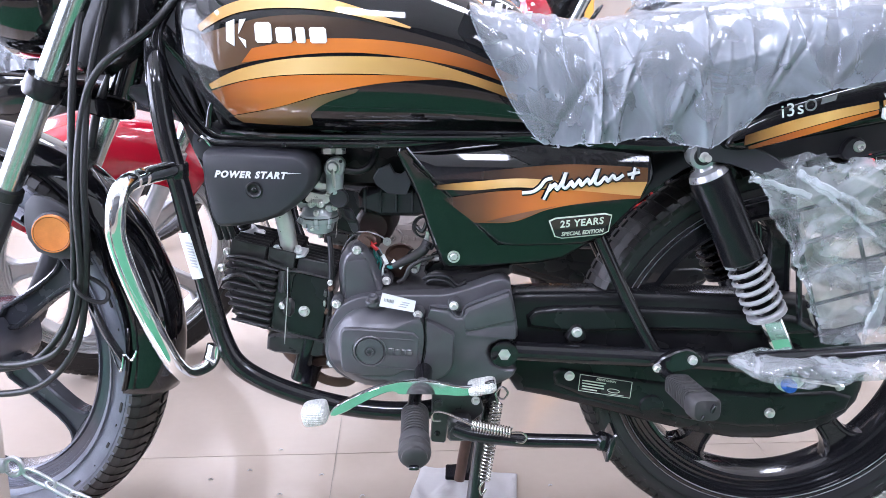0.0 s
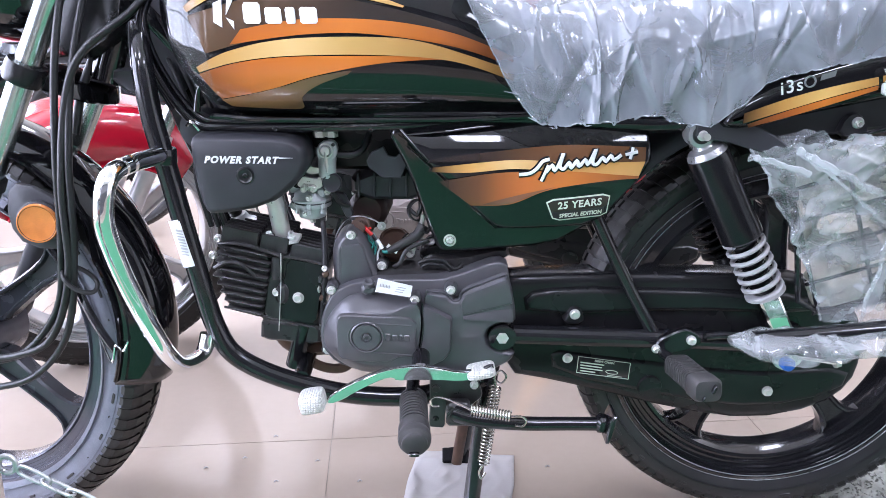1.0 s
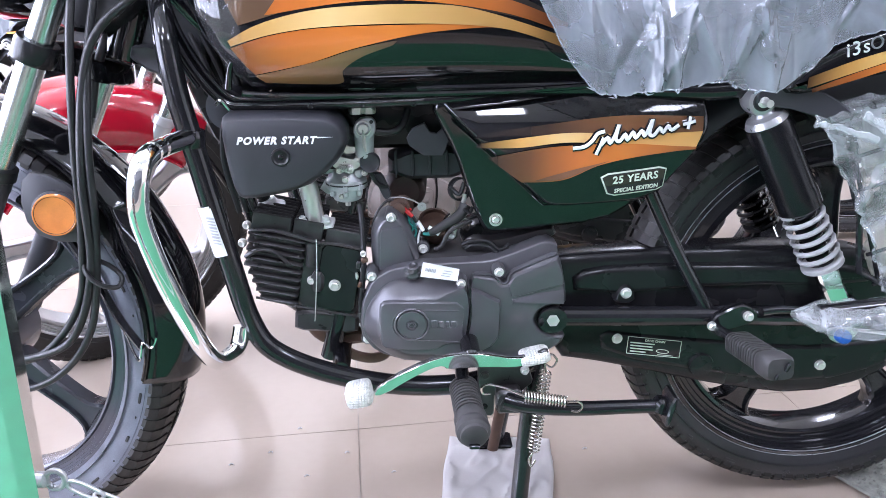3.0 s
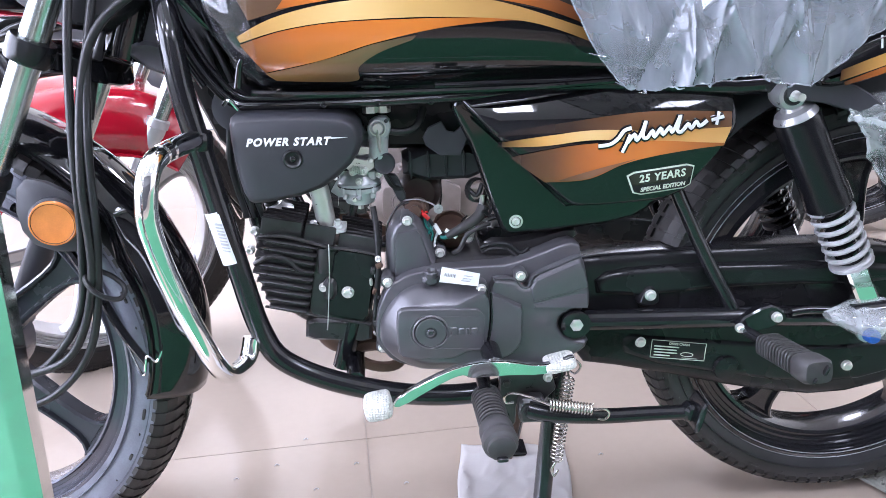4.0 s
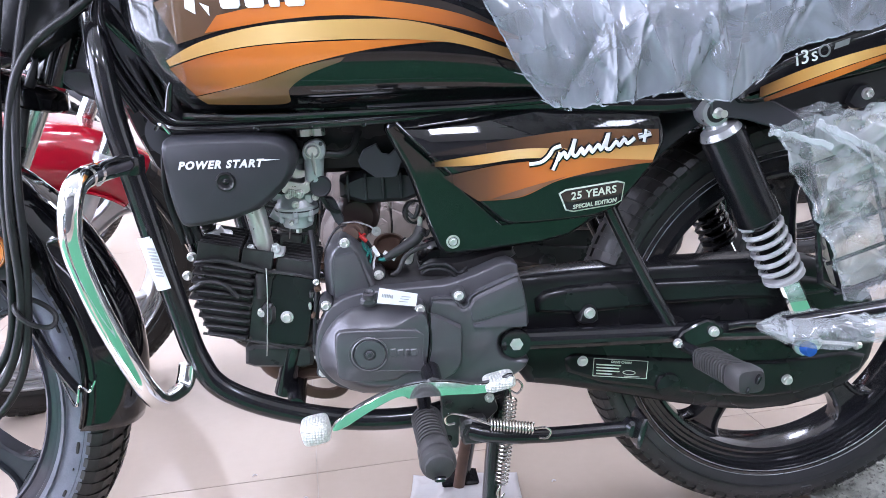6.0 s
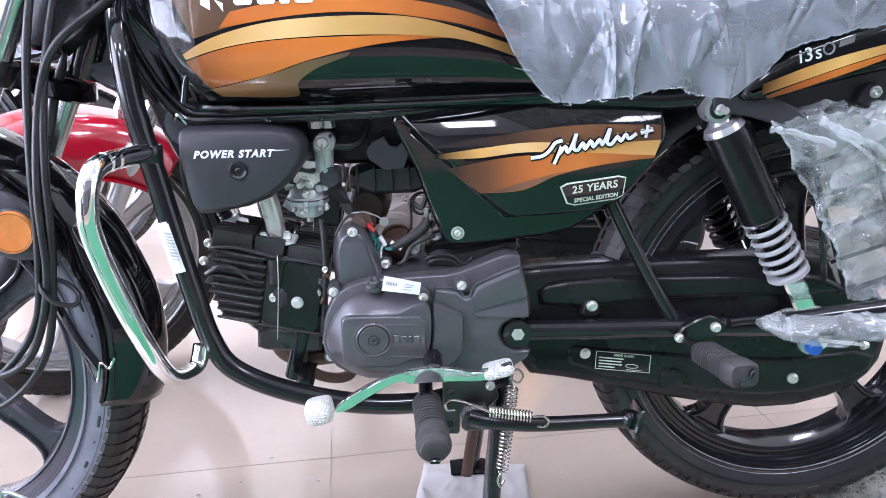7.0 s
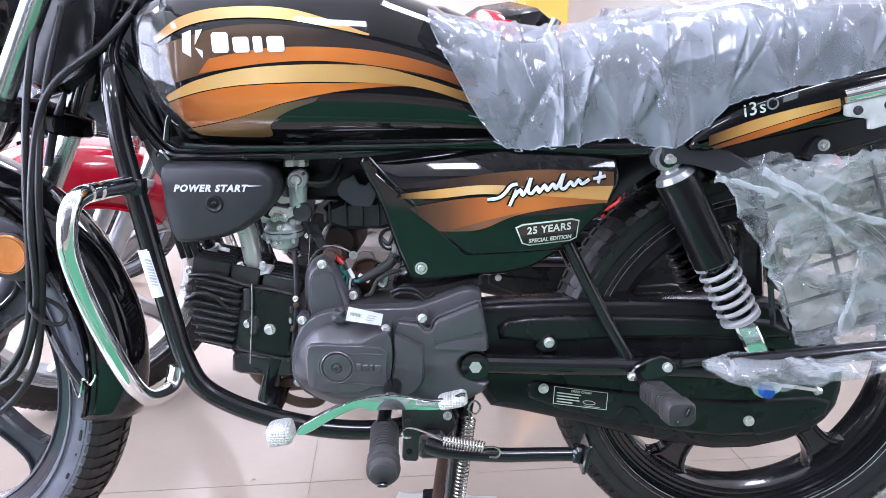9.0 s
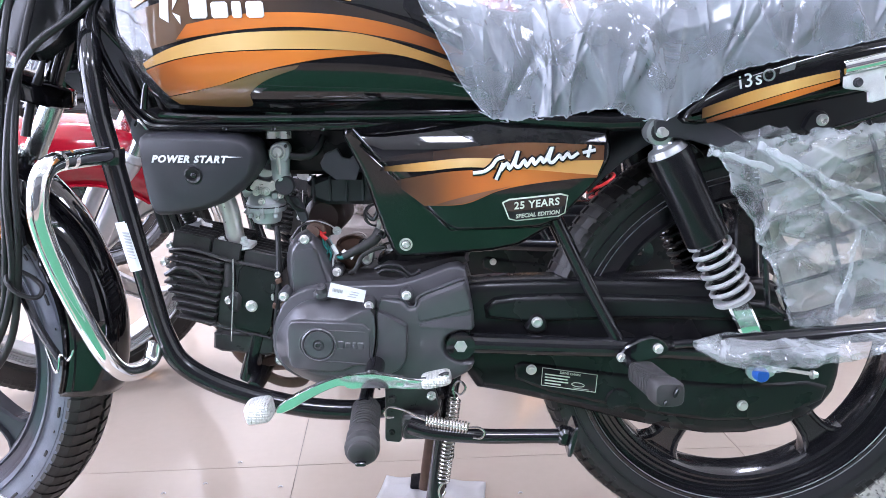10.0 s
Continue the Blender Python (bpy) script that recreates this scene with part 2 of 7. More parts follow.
def tube(pts, r, n=10, k=6, closed=False, flat=1.0):
    """A round bar swept along a smooth line; r is one radius or one for each given point."""
    path = smooth_path(pts, k, closed) if k > 1 else [Vector(q) for q in pts]
    m = len(path)
    rs = [r] * m if not isinstance(r, (list, tuple)) else [float(np.interp(i / max(1, m - 1) * (len(r) - 1), range(len(r)), r)) for i in range(m)]
    v, f = [], []
    up = Vector((0, 1, 0))
    for i, c in enumerate(path):
        t = (path[(i + 1) % m] - path[i - 1]) if closed else (path[min(i + 1, m - 1)] - path[max(i - 1, 0)])
        t.normalize()
        s = up - t * up.dot(t)
        if s.length < 0.05:
            s = Vector((1, 0, 0)) - t * t.x
        s.normalize()
        w = t.cross(s)
        for j in range(n):
            a = 2 * math.pi * j / n
            v.append(tuple(c + rs[i] * (s * math.cos(a) * flat + w * math.sin(a))))
    for i in range(m if closed else m - 1):
        for j in range(n):
            a, b = i * n, ((i + 1) % m) * n
            f.append((a + j, a + (j + 1) % n, b + (j + 1) % n, b + j))
    if not closed:
        f += [tuple(range(n)), tuple(range((m - 1) * n, m * n))]
    return v, f


def lathe(profile, base, axis=(0, -1, 0), n=32, closed=False):
    """Turn (radius, height) pairs about an axis through base."""
    q = Vector((0, 0, 1)).rotation_difference(Vector(axis).normalized()).to_matrix()
    v, f = [], []
    for r, h in profile:
        for j in range(n):
            a = 2 * math.pi * j / n
            v.append(tuple(q @ Vector((r * math.cos(a), r * math.sin(a), h)) + Vector(base)))
    m = len(profile)
    for i in range(m if closed else m - 1):
        for j in range(n):
            a, b = i * n, ((i + 1) % m) * n
            f.append((a + j, a + (j + 1) % n, b + (j + 1) % n, b + j))
    if not closed:
        f += [tuple(range(n)), tuple(range((m - 1) * n, m * n))]
    return v, f


def rounded(poly, times=2, cut=0.25):
    for _ in range(times):
        out = []
        for i, p in enumerate(poly):
            q = poly[(i + 1) % len(poly)]
            out.append((p[0] + cut * (q[0] - p[0]), p[1] + cut * (q[1] - p[1])))
            out.append((q[0] + cut * (p[0] - q[0]), q[1] + cut * (p[1] - q[1])))
        poly = out
    return poly


def inset(poly, d):
    area = sum(p[0] * q[1] - q[0] * p[1] for p, q in zip(poly, poly[1:] + poly[:1]))
    s = 1 if area > 0 else -1
    out = []
    for i, p in enumerate(poly):
        a, b = poly[i - 1], poly[(i + 1) % len(poly)]
        e1, e2 = Vector((p[0] - a[0], p[1] - a[1])), Vector((b[0] - p[0], b[1] - p[1]))
        if e1.length < 1e-9 or e2.length < 1e-9:
            out.append(p)
            continue
        n1, n2 = Vector((-e1.y, e1.x)).normalized(), Vector((-e2.y, e2.x)).normalized()
        n = n1 + n2
        n = n / max(0.6, n.length ** 2 / 2) if n.length > 1e-6 else n1
        out.append((p[0] + s * d * n.x, p[1] + s * d * n.y))
    return out


def dome(poly, rings, lean=0.0, z0=0.0, hold=None):
    """Stack of insets of an outline in the x-z plane: (inset, y). lean: y gained for each metre above z0. hold(x, z): share of the inset to leave out."""
    v, f = [], []
    n = len(poly)
    for d, y in rings:
        for p, q in zip(poly, inset(poly, d)):
            k = hold(*p) if hold else 0
            x, z = q[0] + k * (p[0] - q[0]), q[1] + k * (p[1] - q[1])
            v.append((x, y + lean * (z - z0), z))
    for i in range(len(rings) - 1):
        for j in range(n):
            f.append((i * n + j, i * n + (j + 1) % n, (i + 1) * n + (j + 1) % n, (i + 1) * n + j))
    f += [tuple(range(n)), tuple(range((len(rings) - 1) * n, len(rings) * n))]
    return v, f


def block(c, s, b=0.002, turn=None):
    """A box with bevelled edges, optionally turned by Euler degrees."""
    hx, hy, hz = s[0] / 2, s[1] / 2, s[2] / 2
    b = min(b, hx * 0.8, hy * 0.8, hz * 0.8)
    rect = rounded([(-hx, -hz), (hx, -hz), (hx, hz), (-hx, hz)], 1, min(0.3, b / min(s[0], s[2])))
    g = dome(rect, [(b, hy), (0, hy - b), (0, b - hy), (b, -hy)])
    m = pose(*c, *(turn or (0, 0, 0)))
    return moved(g, m)


def bent(g, f, levels):
    """Cut a mesh at a few heights and push it along y by f(x, z)."""
    me = bpy.data.meshes.new("bent")
    me.from_pydata(g[0], [], g[1])
    bm = bmesh.new()
    bm.from_mesh(me)
    for axis, at in levels:
        n = (1, 0, 0) if axis == "x" else (0, 0, 1)
        bmesh.ops.bisect_plane(bm, geom=bm.verts[:] + bm.edges[:] + bm.faces[:], dist=1e-6, plane_co=[k * at for k in n], plane_no=n)
    bm.verts.index_update()
    out = [(v.co.x, v.co.y + f(v.co.x, v.co.z), v.co.z) for v in bm.verts], [tuple(v.index for v in p.verts) for p in bm.faces]
    bm.free()
    bpy.data.meshes.remove(me)
    return out


def pebble(c, s, turn=(0, 0, 0), e=0.45, n=20):
    """A block with softly rounded edges."""
    sg = lambda v: math.copysign(abs(v) ** e, v)
    v, f = [], []
    for i in range(n // 2 + 1):
        a = -math.pi / 2 + math.pi * i / (n // 2)
        for j in range(n):
            b = 2 * math.pi * (j + 0.5) / n
            v.append((s[0] / 2 * sg(math.cos(a)) * sg(math.cos(b)), s[1] / 2 * sg(math.cos(a)) * sg(math.sin(b)), s[2] / 2 * sg(math.sin(a))))
    for i in range(n // 2):
        for j in range(n):
            f.append((i * n + j, i * n + (j + 1) % n, (i + 1) * n + (j + 1) % n, (i + 1) * n + j))
    return moved((v, f), pose(*c, *turn))


def coil(p0, p1, big, small, turns, n=7, per=14):
    a, b = Vector(p0), Vector(p1)
    d = (b - a).normalized()
    s = d.orthogonal().normalized()
    w = d.cross(s)
    pts = []
    for i in range(int(turns * per) + 1):
        t = i / (turns * per)
        an = 2 * math.pi * i / per
        pts.append(a + (b - a) * t + big * (s * math.cos(an) + w * math.sin(an)))
    return tube(pts, small, n, 1)


def bolt(p, r=0.006, h=0.006, axis=(0, -1, 0), hexed=True):
    """Flanged bolt: washer and six-sided head with a dished top."""
    wash = lathe([(0.0005, -0.002), (r * 1.18, -0.002), (r * 1.18, h * 0.2), (r * 1.0, h * 0.3)], p, axis, 18)
    head = lathe([(r * 0.88, h * 0.2), (r * 0.88, h * 0.9), (r * 0.75, h), (r * 0.45, h * 0.85), (0.0005, h * 0.85)], p, axis, 6 if hexed else 18)
    return merge(wash, head)


def part(name, g, material, parent=None, label="", sharp=38, smooth=True):
    """Link (vertices, faces) as one mesh object, under a thing or a part."""
    me = bpy.data.meshes.new(name)
    me.from_pydata(g[0], [], g[1])
    bm = bmesh.new()
    bm.from_mesh(me)
    bmesh.ops.recalc_face_normals(bm, faces=bm.faces)
    bm.to_mesh(me)
    bm.free()
    if smooth:
        me.polygons.foreach_set("use_smooth", [True] * len(me.polygons))
        me.set_sharp_from_angle(angle=radians(sharp))
    me.materials.append(material)
    ob = new(name, me)
    if parent:
        ob.parent = parent
    if label:
        ob["label"] = label
    return ob


def thing(name, label, category, group="", at=(0, 0, 0)):
    ob = new(name)
    ob.empty_display_size = 0.05
    ob.location = at
    return tagged(ob, label, category, group)


def text_geo(words, size, spacing=1.0, shear=0.0, bold=0.0, depth=0.0003):
    """Lettering in Blender's own font as plain mesh data, lying in the x-z plane and facing -y."""
    c = bpy.data.curves.new("words", "FONT")
    c.body, c.size, c.space_character, c.shear, c.offset, c.extrude = words, size, spacing, shear, bold, depth
    c.align_x, c.align_y, c.resolution_u = "CENTER", "CENTER", 3
    ob = new("words", c)
    bpy.context.view_layer.update()
    me = bpy.data.meshes.new_from_object(ob.evaluated_get(bpy.context.evaluated_depsgraph_get()))
    g = [(v.co.x, -v.co.z, v.co.y) for v in me.vertices], [tuple(p.vertices) for p in me.polygons]
    bpy.data.objects.remove(ob)
    bpy.data.curves.remove(c)
    bpy.data.meshes.remove(me)
    return g


# ---- room ----
X0, X1, Y0, Y1, H = -2.9, 3.6, -3.4, 3.4, 2.9


def slab(name, lo, hi, material, label, category):
    c = [(a + b) / 2 for a, b in zip(lo, hi)]
    return tagged(part(name, block(c, [b - a for a, b in zip(lo, hi)], 0.001), material, smooth=False), label, category, kind="structure")


floor = slab("floor", (X0, Y0, -0.12), (X1, Y1, -0.004), GROUT, "pale pinkish beige polished tile floor with thin joints", "floor")
slab("ceiling", (X0, Y0, H), (X1, Y1, H + 0.1), CEILP, "plain white painted ceiling with lit panels", "ceiling")
slab("wall_north", (X0, Y1, 0), (X1, Y1 + 0.12, H), NORTHP, "plain warm grey painted showroom wall", "wall")
slab("wall_east", (X1, Y0, 0), (X1 + 0.12, Y1, H), WALLP, "plain white painted showroom wall", "wall")
slab("wall_south", (X0, Y0 - 0.12, 0), (X1, Y0, 1.1), GREENP, "dark grey painted lower showroom wall", "wall")
slab("wall_south", (X0, Y0 - 0.12, 1.1), (X1, Y0, H), GREYP, "plain grey painted upper showroom wall", "wall")
slab("wall_west", (X0 - 0.12, Y0, 0), (X0, Y1, 0.4), WALLP, "white painted wall below the shop window", "wall")
slab("wall_west", (X0 - 0.12, Y0, 2.5), (X0, Y1, H), WALLP, "white painted wall above the shop window", "wall")
slab("wall_west", (X0 - 0.12, Y0, 0.4), (X0, -2.4, 2.5), WALLP, "white painted wall beside the shop window", "wall")
slab("wall_west", (X0 - 0.12, 3.1, 0.4), (X0, Y1, 2.5), WALLP, "white painted wall beside the shop window", "wall")
window = tagged(new("window_1"), "wide aluminium framed shop window in daylight", "window", kind="structure")
for i in range(8):
    part("window_frame", block((X0 - 0.06, -2.375 + 0.778 * i, 1.45), (0.06, 0.05, 2.1), 0.004), ALLOY, window)
for z in (0.425, 1.25, 2.475):
    part("window_frame", block((X0 - 0.06, 0.35, z), (0.06, 5.4, 0.05), 0.004), ALLOY, window)
tagged(part("backdrop", ([(X0 - 1.2, -5, -1), (X0 - 1.2, 5, -1), (X0 - 1.2, 5, 4), (X0 - 1.2, -5, 4)], [(0, 1, 2, 3)]), DAY, smooth=False),
       "pale daylight outside the shop window", "backdrop", kind="structure")
for i, (x, y) in enumerate(((-2.2, -1.9), (-0.2, -1.9), (1.9, -1.9), (-2.2, 0.3), (0.7, 0.4), (2.3, 0.0), (-1.2, 2.4), (1.3, 2.4))):
    lamp = thing("ceiling_light", "square white flush ceiling light panel, lit", "ceiling light", "ceiling lights", (x, y, H))
    part("diffuser", block((0, 0, -0.012), (0.56, 0.56, 0.016), 0.003), LIGHT, lamp, "glowing white diffuser")
    for dx, dy, sx, sy in ((0.295, 0, 0.03, 0.62), (-0.295, 0, 0.03, 0.62), (0, 0.295, 0.56, 0.03), (0, -0.295, 0.56, 0.03)):
        part("frame", block((dx, dy, -0.015), (sx, sy, 0.03), 0.003), WALLP, lamp)
carpet = tagged(part("carpet", block((0, -1.06, 0.001), (4.4, 1.38, 0.008), 0.003), TURF), "bright green short pile carpet strip on the floor", "carpet", kind="structure")

# ---- motorcycle ----
REAR, FRONT = (0.46, 0.309), (-0.741, 0.297)
FORK_TOP, FORK_LOW = Vector((-0.445, -0.078, 0.845)), Vector((-0.739, -0.078, 0.292))
TANK = [(-0.362, 0.748, 0.785, 0.04), (-0.356, 0.716, 0.799, 0.068), (-0.341, 0.682, 0.81, 0.09), (-0.316, 0.646, 0.82, 0.105),
        (-0.29, 0.622, 0.826, 0.113), (-0.15, 0.62, 0.83, 0.124), (-0.05, 0.62, 0.822, 0.121), (0.02, 0.62, 0.795, 0.112),
        (0.08, 0.62, 0.75, 0.1), (0.13, 0.62, 0.70, 0.085)]


def tank_at(x):
    xs = [s[0] for s in TANK]
    return [float(np.interp(x, xs, [s[i] for s in TANK])) for i in (1, 2, 3)]


def tank_y(x, z, n=2.7):
    lo, hi, w = tank_at(x)
    m = lo + 0.42 * (hi - lo)
    u = (z - m) / ((hi - m) if z > m else (m - lo))
    return -w * max(0.0, 1 - min(1, abs(u)) ** n) ** (1 / n)


def tank_geo():
    xs = np.interp(np.linspace(0, 9, 46), range(10), [s[0] for s in TANK])
    n, k = 2.7, 44
    v, f = [], []
    for x in xs:
        lo, hi, w = tank_at(x)
        m = lo + 0.42 * (hi - lo)
        for j in range(k):
            a = 2 * math.pi * j / k
            c, s = math.cos(a), math.sin(a)
            v.append((x, -w * math.copysign(abs(c) ** (2 / n), c), m + ((hi - m) if s > 0 else (m - lo)) * math.copysign(abs(s) ** (2 / n), s)))
    for i in range(len(xs) - 1):
        for j in range(k):
            f.append((i * k + j, i * k + (j + 1) % k, (i + 1) * k + (j + 1) % k, (i + 1) * k + j))
    f += [tuple(range(k)), tuple(range((len(xs) - 1) * k, len(xs) * k))]
    return v, f


def draped(low, high, surf, lift, nx=48, nz=6):
    """A decal between two lines z(x), each given by a few (x, z), laid on the surface y = surf(x, z)."""
    def line(pts, u):
        p = smooth_path([(a, 0, b) for a, b in pts], 12)
        q = p[min(len(p) - 1, int(u * (len(p) - 1)))].lerp(p[min(len(p) - 1, int(u * (len(p) - 1)) + 1)], u * (len(p) - 1) % 1)
        return q.x, q.z
    v, f = [], []
    for i in range(nx + 1):
        a, b = line(low, i / nx), line(high, i / nx)
        for j in range(nz + 1):
            t = j / nz
            x, z = a[0] + t * (b[0] - a[0]), a[1] + t * (b[1] - a[1])
            v.append((x, surf(x, z) - lift, z))
    for i in range(nx):
        for j in range(nz):
            a = i * (nz + 1) + j
            f.append((a, a + 1, a + nz + 2, a + nz + 1))
    return v, f


def on_surface(g, surf, lift):
    return [(x, surf(x, z) - lift + y, z) for x, y, z in g[0]], g[1]


def wheel(bike, name, hub, width, first, rim_mat, spoke_mat, tyre_mat, steps):
    """Five-spoke cast wheel with tyre. The rim is the part; tyre, tread, hub and spokes are its pieces."""
    base = (hub[0], 0, hub[1])
    w = width / 2
    prof = [(0.243, -w * 0.86), (0.236, -w * 0.88), (0.232, -w * 0.72)]
    prof += [(0.228, -w * 0.74), (0.2265, -w * 0.64), (0.221, -w * 0.66), (0.2195, -w * 0.57), (0.212, -w * 0.59), (0.2105, -w * 0.5), (0.203, -w * 0.52)]
    prof += [(0.199, -w * 0.62), (0.193, -w * 0.58), (0.19, -w * 0.42)]
    prof = [(0.209 + (r - 0.19) * 0.52 if steps else 0.2 + (r - 0.19) * 0.75, y) for r, y in prof]
    rim = part(name, lathe(prof + [(r, -y) for r, y in reversed(prof)], base, (0, 1, 0), 96, closed=True), rim_mat, bike)
    tp = [(0.2315 if steps else 0.236, -w * 0.78), (0.241 if steps else 0.248, -w * 0.92), (0.262, -w * 1.02), (0.276, -w * 1.03), (0.287, -w * 0.95), (0.294, -w * 0.75), (0.2985, -w * 0.4), (0.2995, 0)]
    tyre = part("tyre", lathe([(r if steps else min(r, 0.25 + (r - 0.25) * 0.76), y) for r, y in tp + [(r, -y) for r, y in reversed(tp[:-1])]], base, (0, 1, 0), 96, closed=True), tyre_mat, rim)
    tread_base = [(0.2785, -w * 1.025), (0.2875, -w * 0.957), (0.2946, -w * 0.75), (0.2992, -w * 0.4), (0.3002, 0)] if steps else [(0.2882, -w * 0.945), (0.2946, -w * 0.752), (0.2992, -w * 0.4), (0.3002, 0)]
    flip = [(r, -y) for r, y in reversed(tread_base[:-1])]
    slim = lambda r: r if steps else 0.25 + (r - 0.25) * 0.76
    inner = [(0.27, w * 0.6), (0.27, -w * 0.6)]
    part("tread_band", lathe([(slim(r), y) for r, y in tread_base + flip + inner], base, (0, 1, 0), 96, closed=True), TYRE, rim)
    lugs = []
    count = 100
    for side in (-1, 1):
        for i in range(count):
            a = 2 * math.pi * (i + 0.25 * side) / count
            lug = []
            for r, y, da in (((0.2785, 1.03, 0.006), (0.2895, 0.9, 0.002), (0.2975, 0.58, -0.004), (0.3012, 0.1, -0.012)) if steps else ((0.2795, 1.03, 0.006), (0.2895, 0.9, 0.002), (0.2975, 0.56, -0.004), (0.3012, 0.1, -0.012))):
                for h, e in ((-0.0066, 0), (0.0066, 0)):
                    lug.append((r, y * w * side * 1.0, a + side * da + h / 0.3))
            v = []
            for dr in (0.0019 if steps else 0.0019, -0.004):
                v += [((slim(r) + dr) * math.cos(t) + base[0], y + ((0.0012 if steps else 0.0015) * side if dr > 0 else 0), (slim(r) + dr) * math.sin(t) + base[2]) for r, y, t in lug]
            q = [(0, 1, 3, 2), (2, 3, 5, 4), (4, 5, 7, 6), (0, 2, 10, 8), (2, 4, 12, 10), (4, 6, 14, 12), (1, 9, 11, 3), (3, 11, 13, 5), (5, 13, 15, 7), (0, 8, 9, 1), (6, 7, 15, 14)]
            lugs.append((v, q))
    tagged(part("tread", merge(*lugs), TYRE, rim, "moulded tread blocks", smooth=False), kind="stuff")
    for rr in ((0.2445, 0.2705) if steps else (0.2535, 0.2735)):
        part("moulded_ring", lathe([(rr - 0.0008, w * 0.96), (rr, w * 1.045), (rr + 0.0008, w * 0.96)], base, (0, -1, 0), 96, closed=True), tyre_mat, rim)
    # thin bright rings added as the highlights along the rear rim's black edges
    for rr in (() if steps else (0.2395, 0.2325)):
        part("rim_glint", lathe([(rr - 0.0007, w * 0.85), (rr, w * 0.885), (rr + 0.0007, w * 0.85)], base, (0, -1, 0), 96, closed=True), DULL, rim)
    for i in range(44):
        a = 2 * math.pi * (i + 0.3 * math.sin(i * 7.1)) / 44
        ln = (0.010, 0.004, 0.016, 0.0025)[i % 4]
        c = (base[0] + 0.264 * math.cos(a), -w * 1.03, base[2] + 0.264 * math.sin(a))
        # front marks take the darker tread rubber as the shade of their embossing
        part("moulded_mark", block(c, (ln, 0.002, 0.004 if ln > 0.005 else 0.002), 0.0006, (0, -math.degrees(a) + 90, 0)), TYRE if steps else tyre_mat, rim)
    part("hub", lathe([(0.006, -0.075), (0.03, -0.075), (0.034, -0.05), (0.055, -0.045), (0.058, -0.02), (0.058, 0.02), (0.055, 0.05), (0.03, 0.07), (0.006, 0.07)], base, (0, 1, 0), 32), rim_mat, rim)
    flare = [(0.045, -0.023), (0.12, -0.0165), (0.165, -0.0165), (0.185, -0.024), (0.197, -0.046), (0.197, 0.046), (0.185, 0.024), (0.165, 0.0165), (0.12, 0.0165), (0.045, 0.023)]
    flare = rounded(flare, 1)
    spoke = dome(flare, [(0.004, 0.013), (0, 0.009), (0, -0.012), (0.003, -0.0155), (0.006, -0.0155), (0.0085, -0.010), (0.009, -0.010)])
    for i in range(5):
        g = moved(([(x * 1.075 if steps else x * 1.03, y, z) for x, y, z in spoke[0]], spoke[1]), pose(hub[0], 0, hub[1], 0, -(first + 72 * i), 0))
        part("spoke", g, spoke_mat, rim)
    return rim


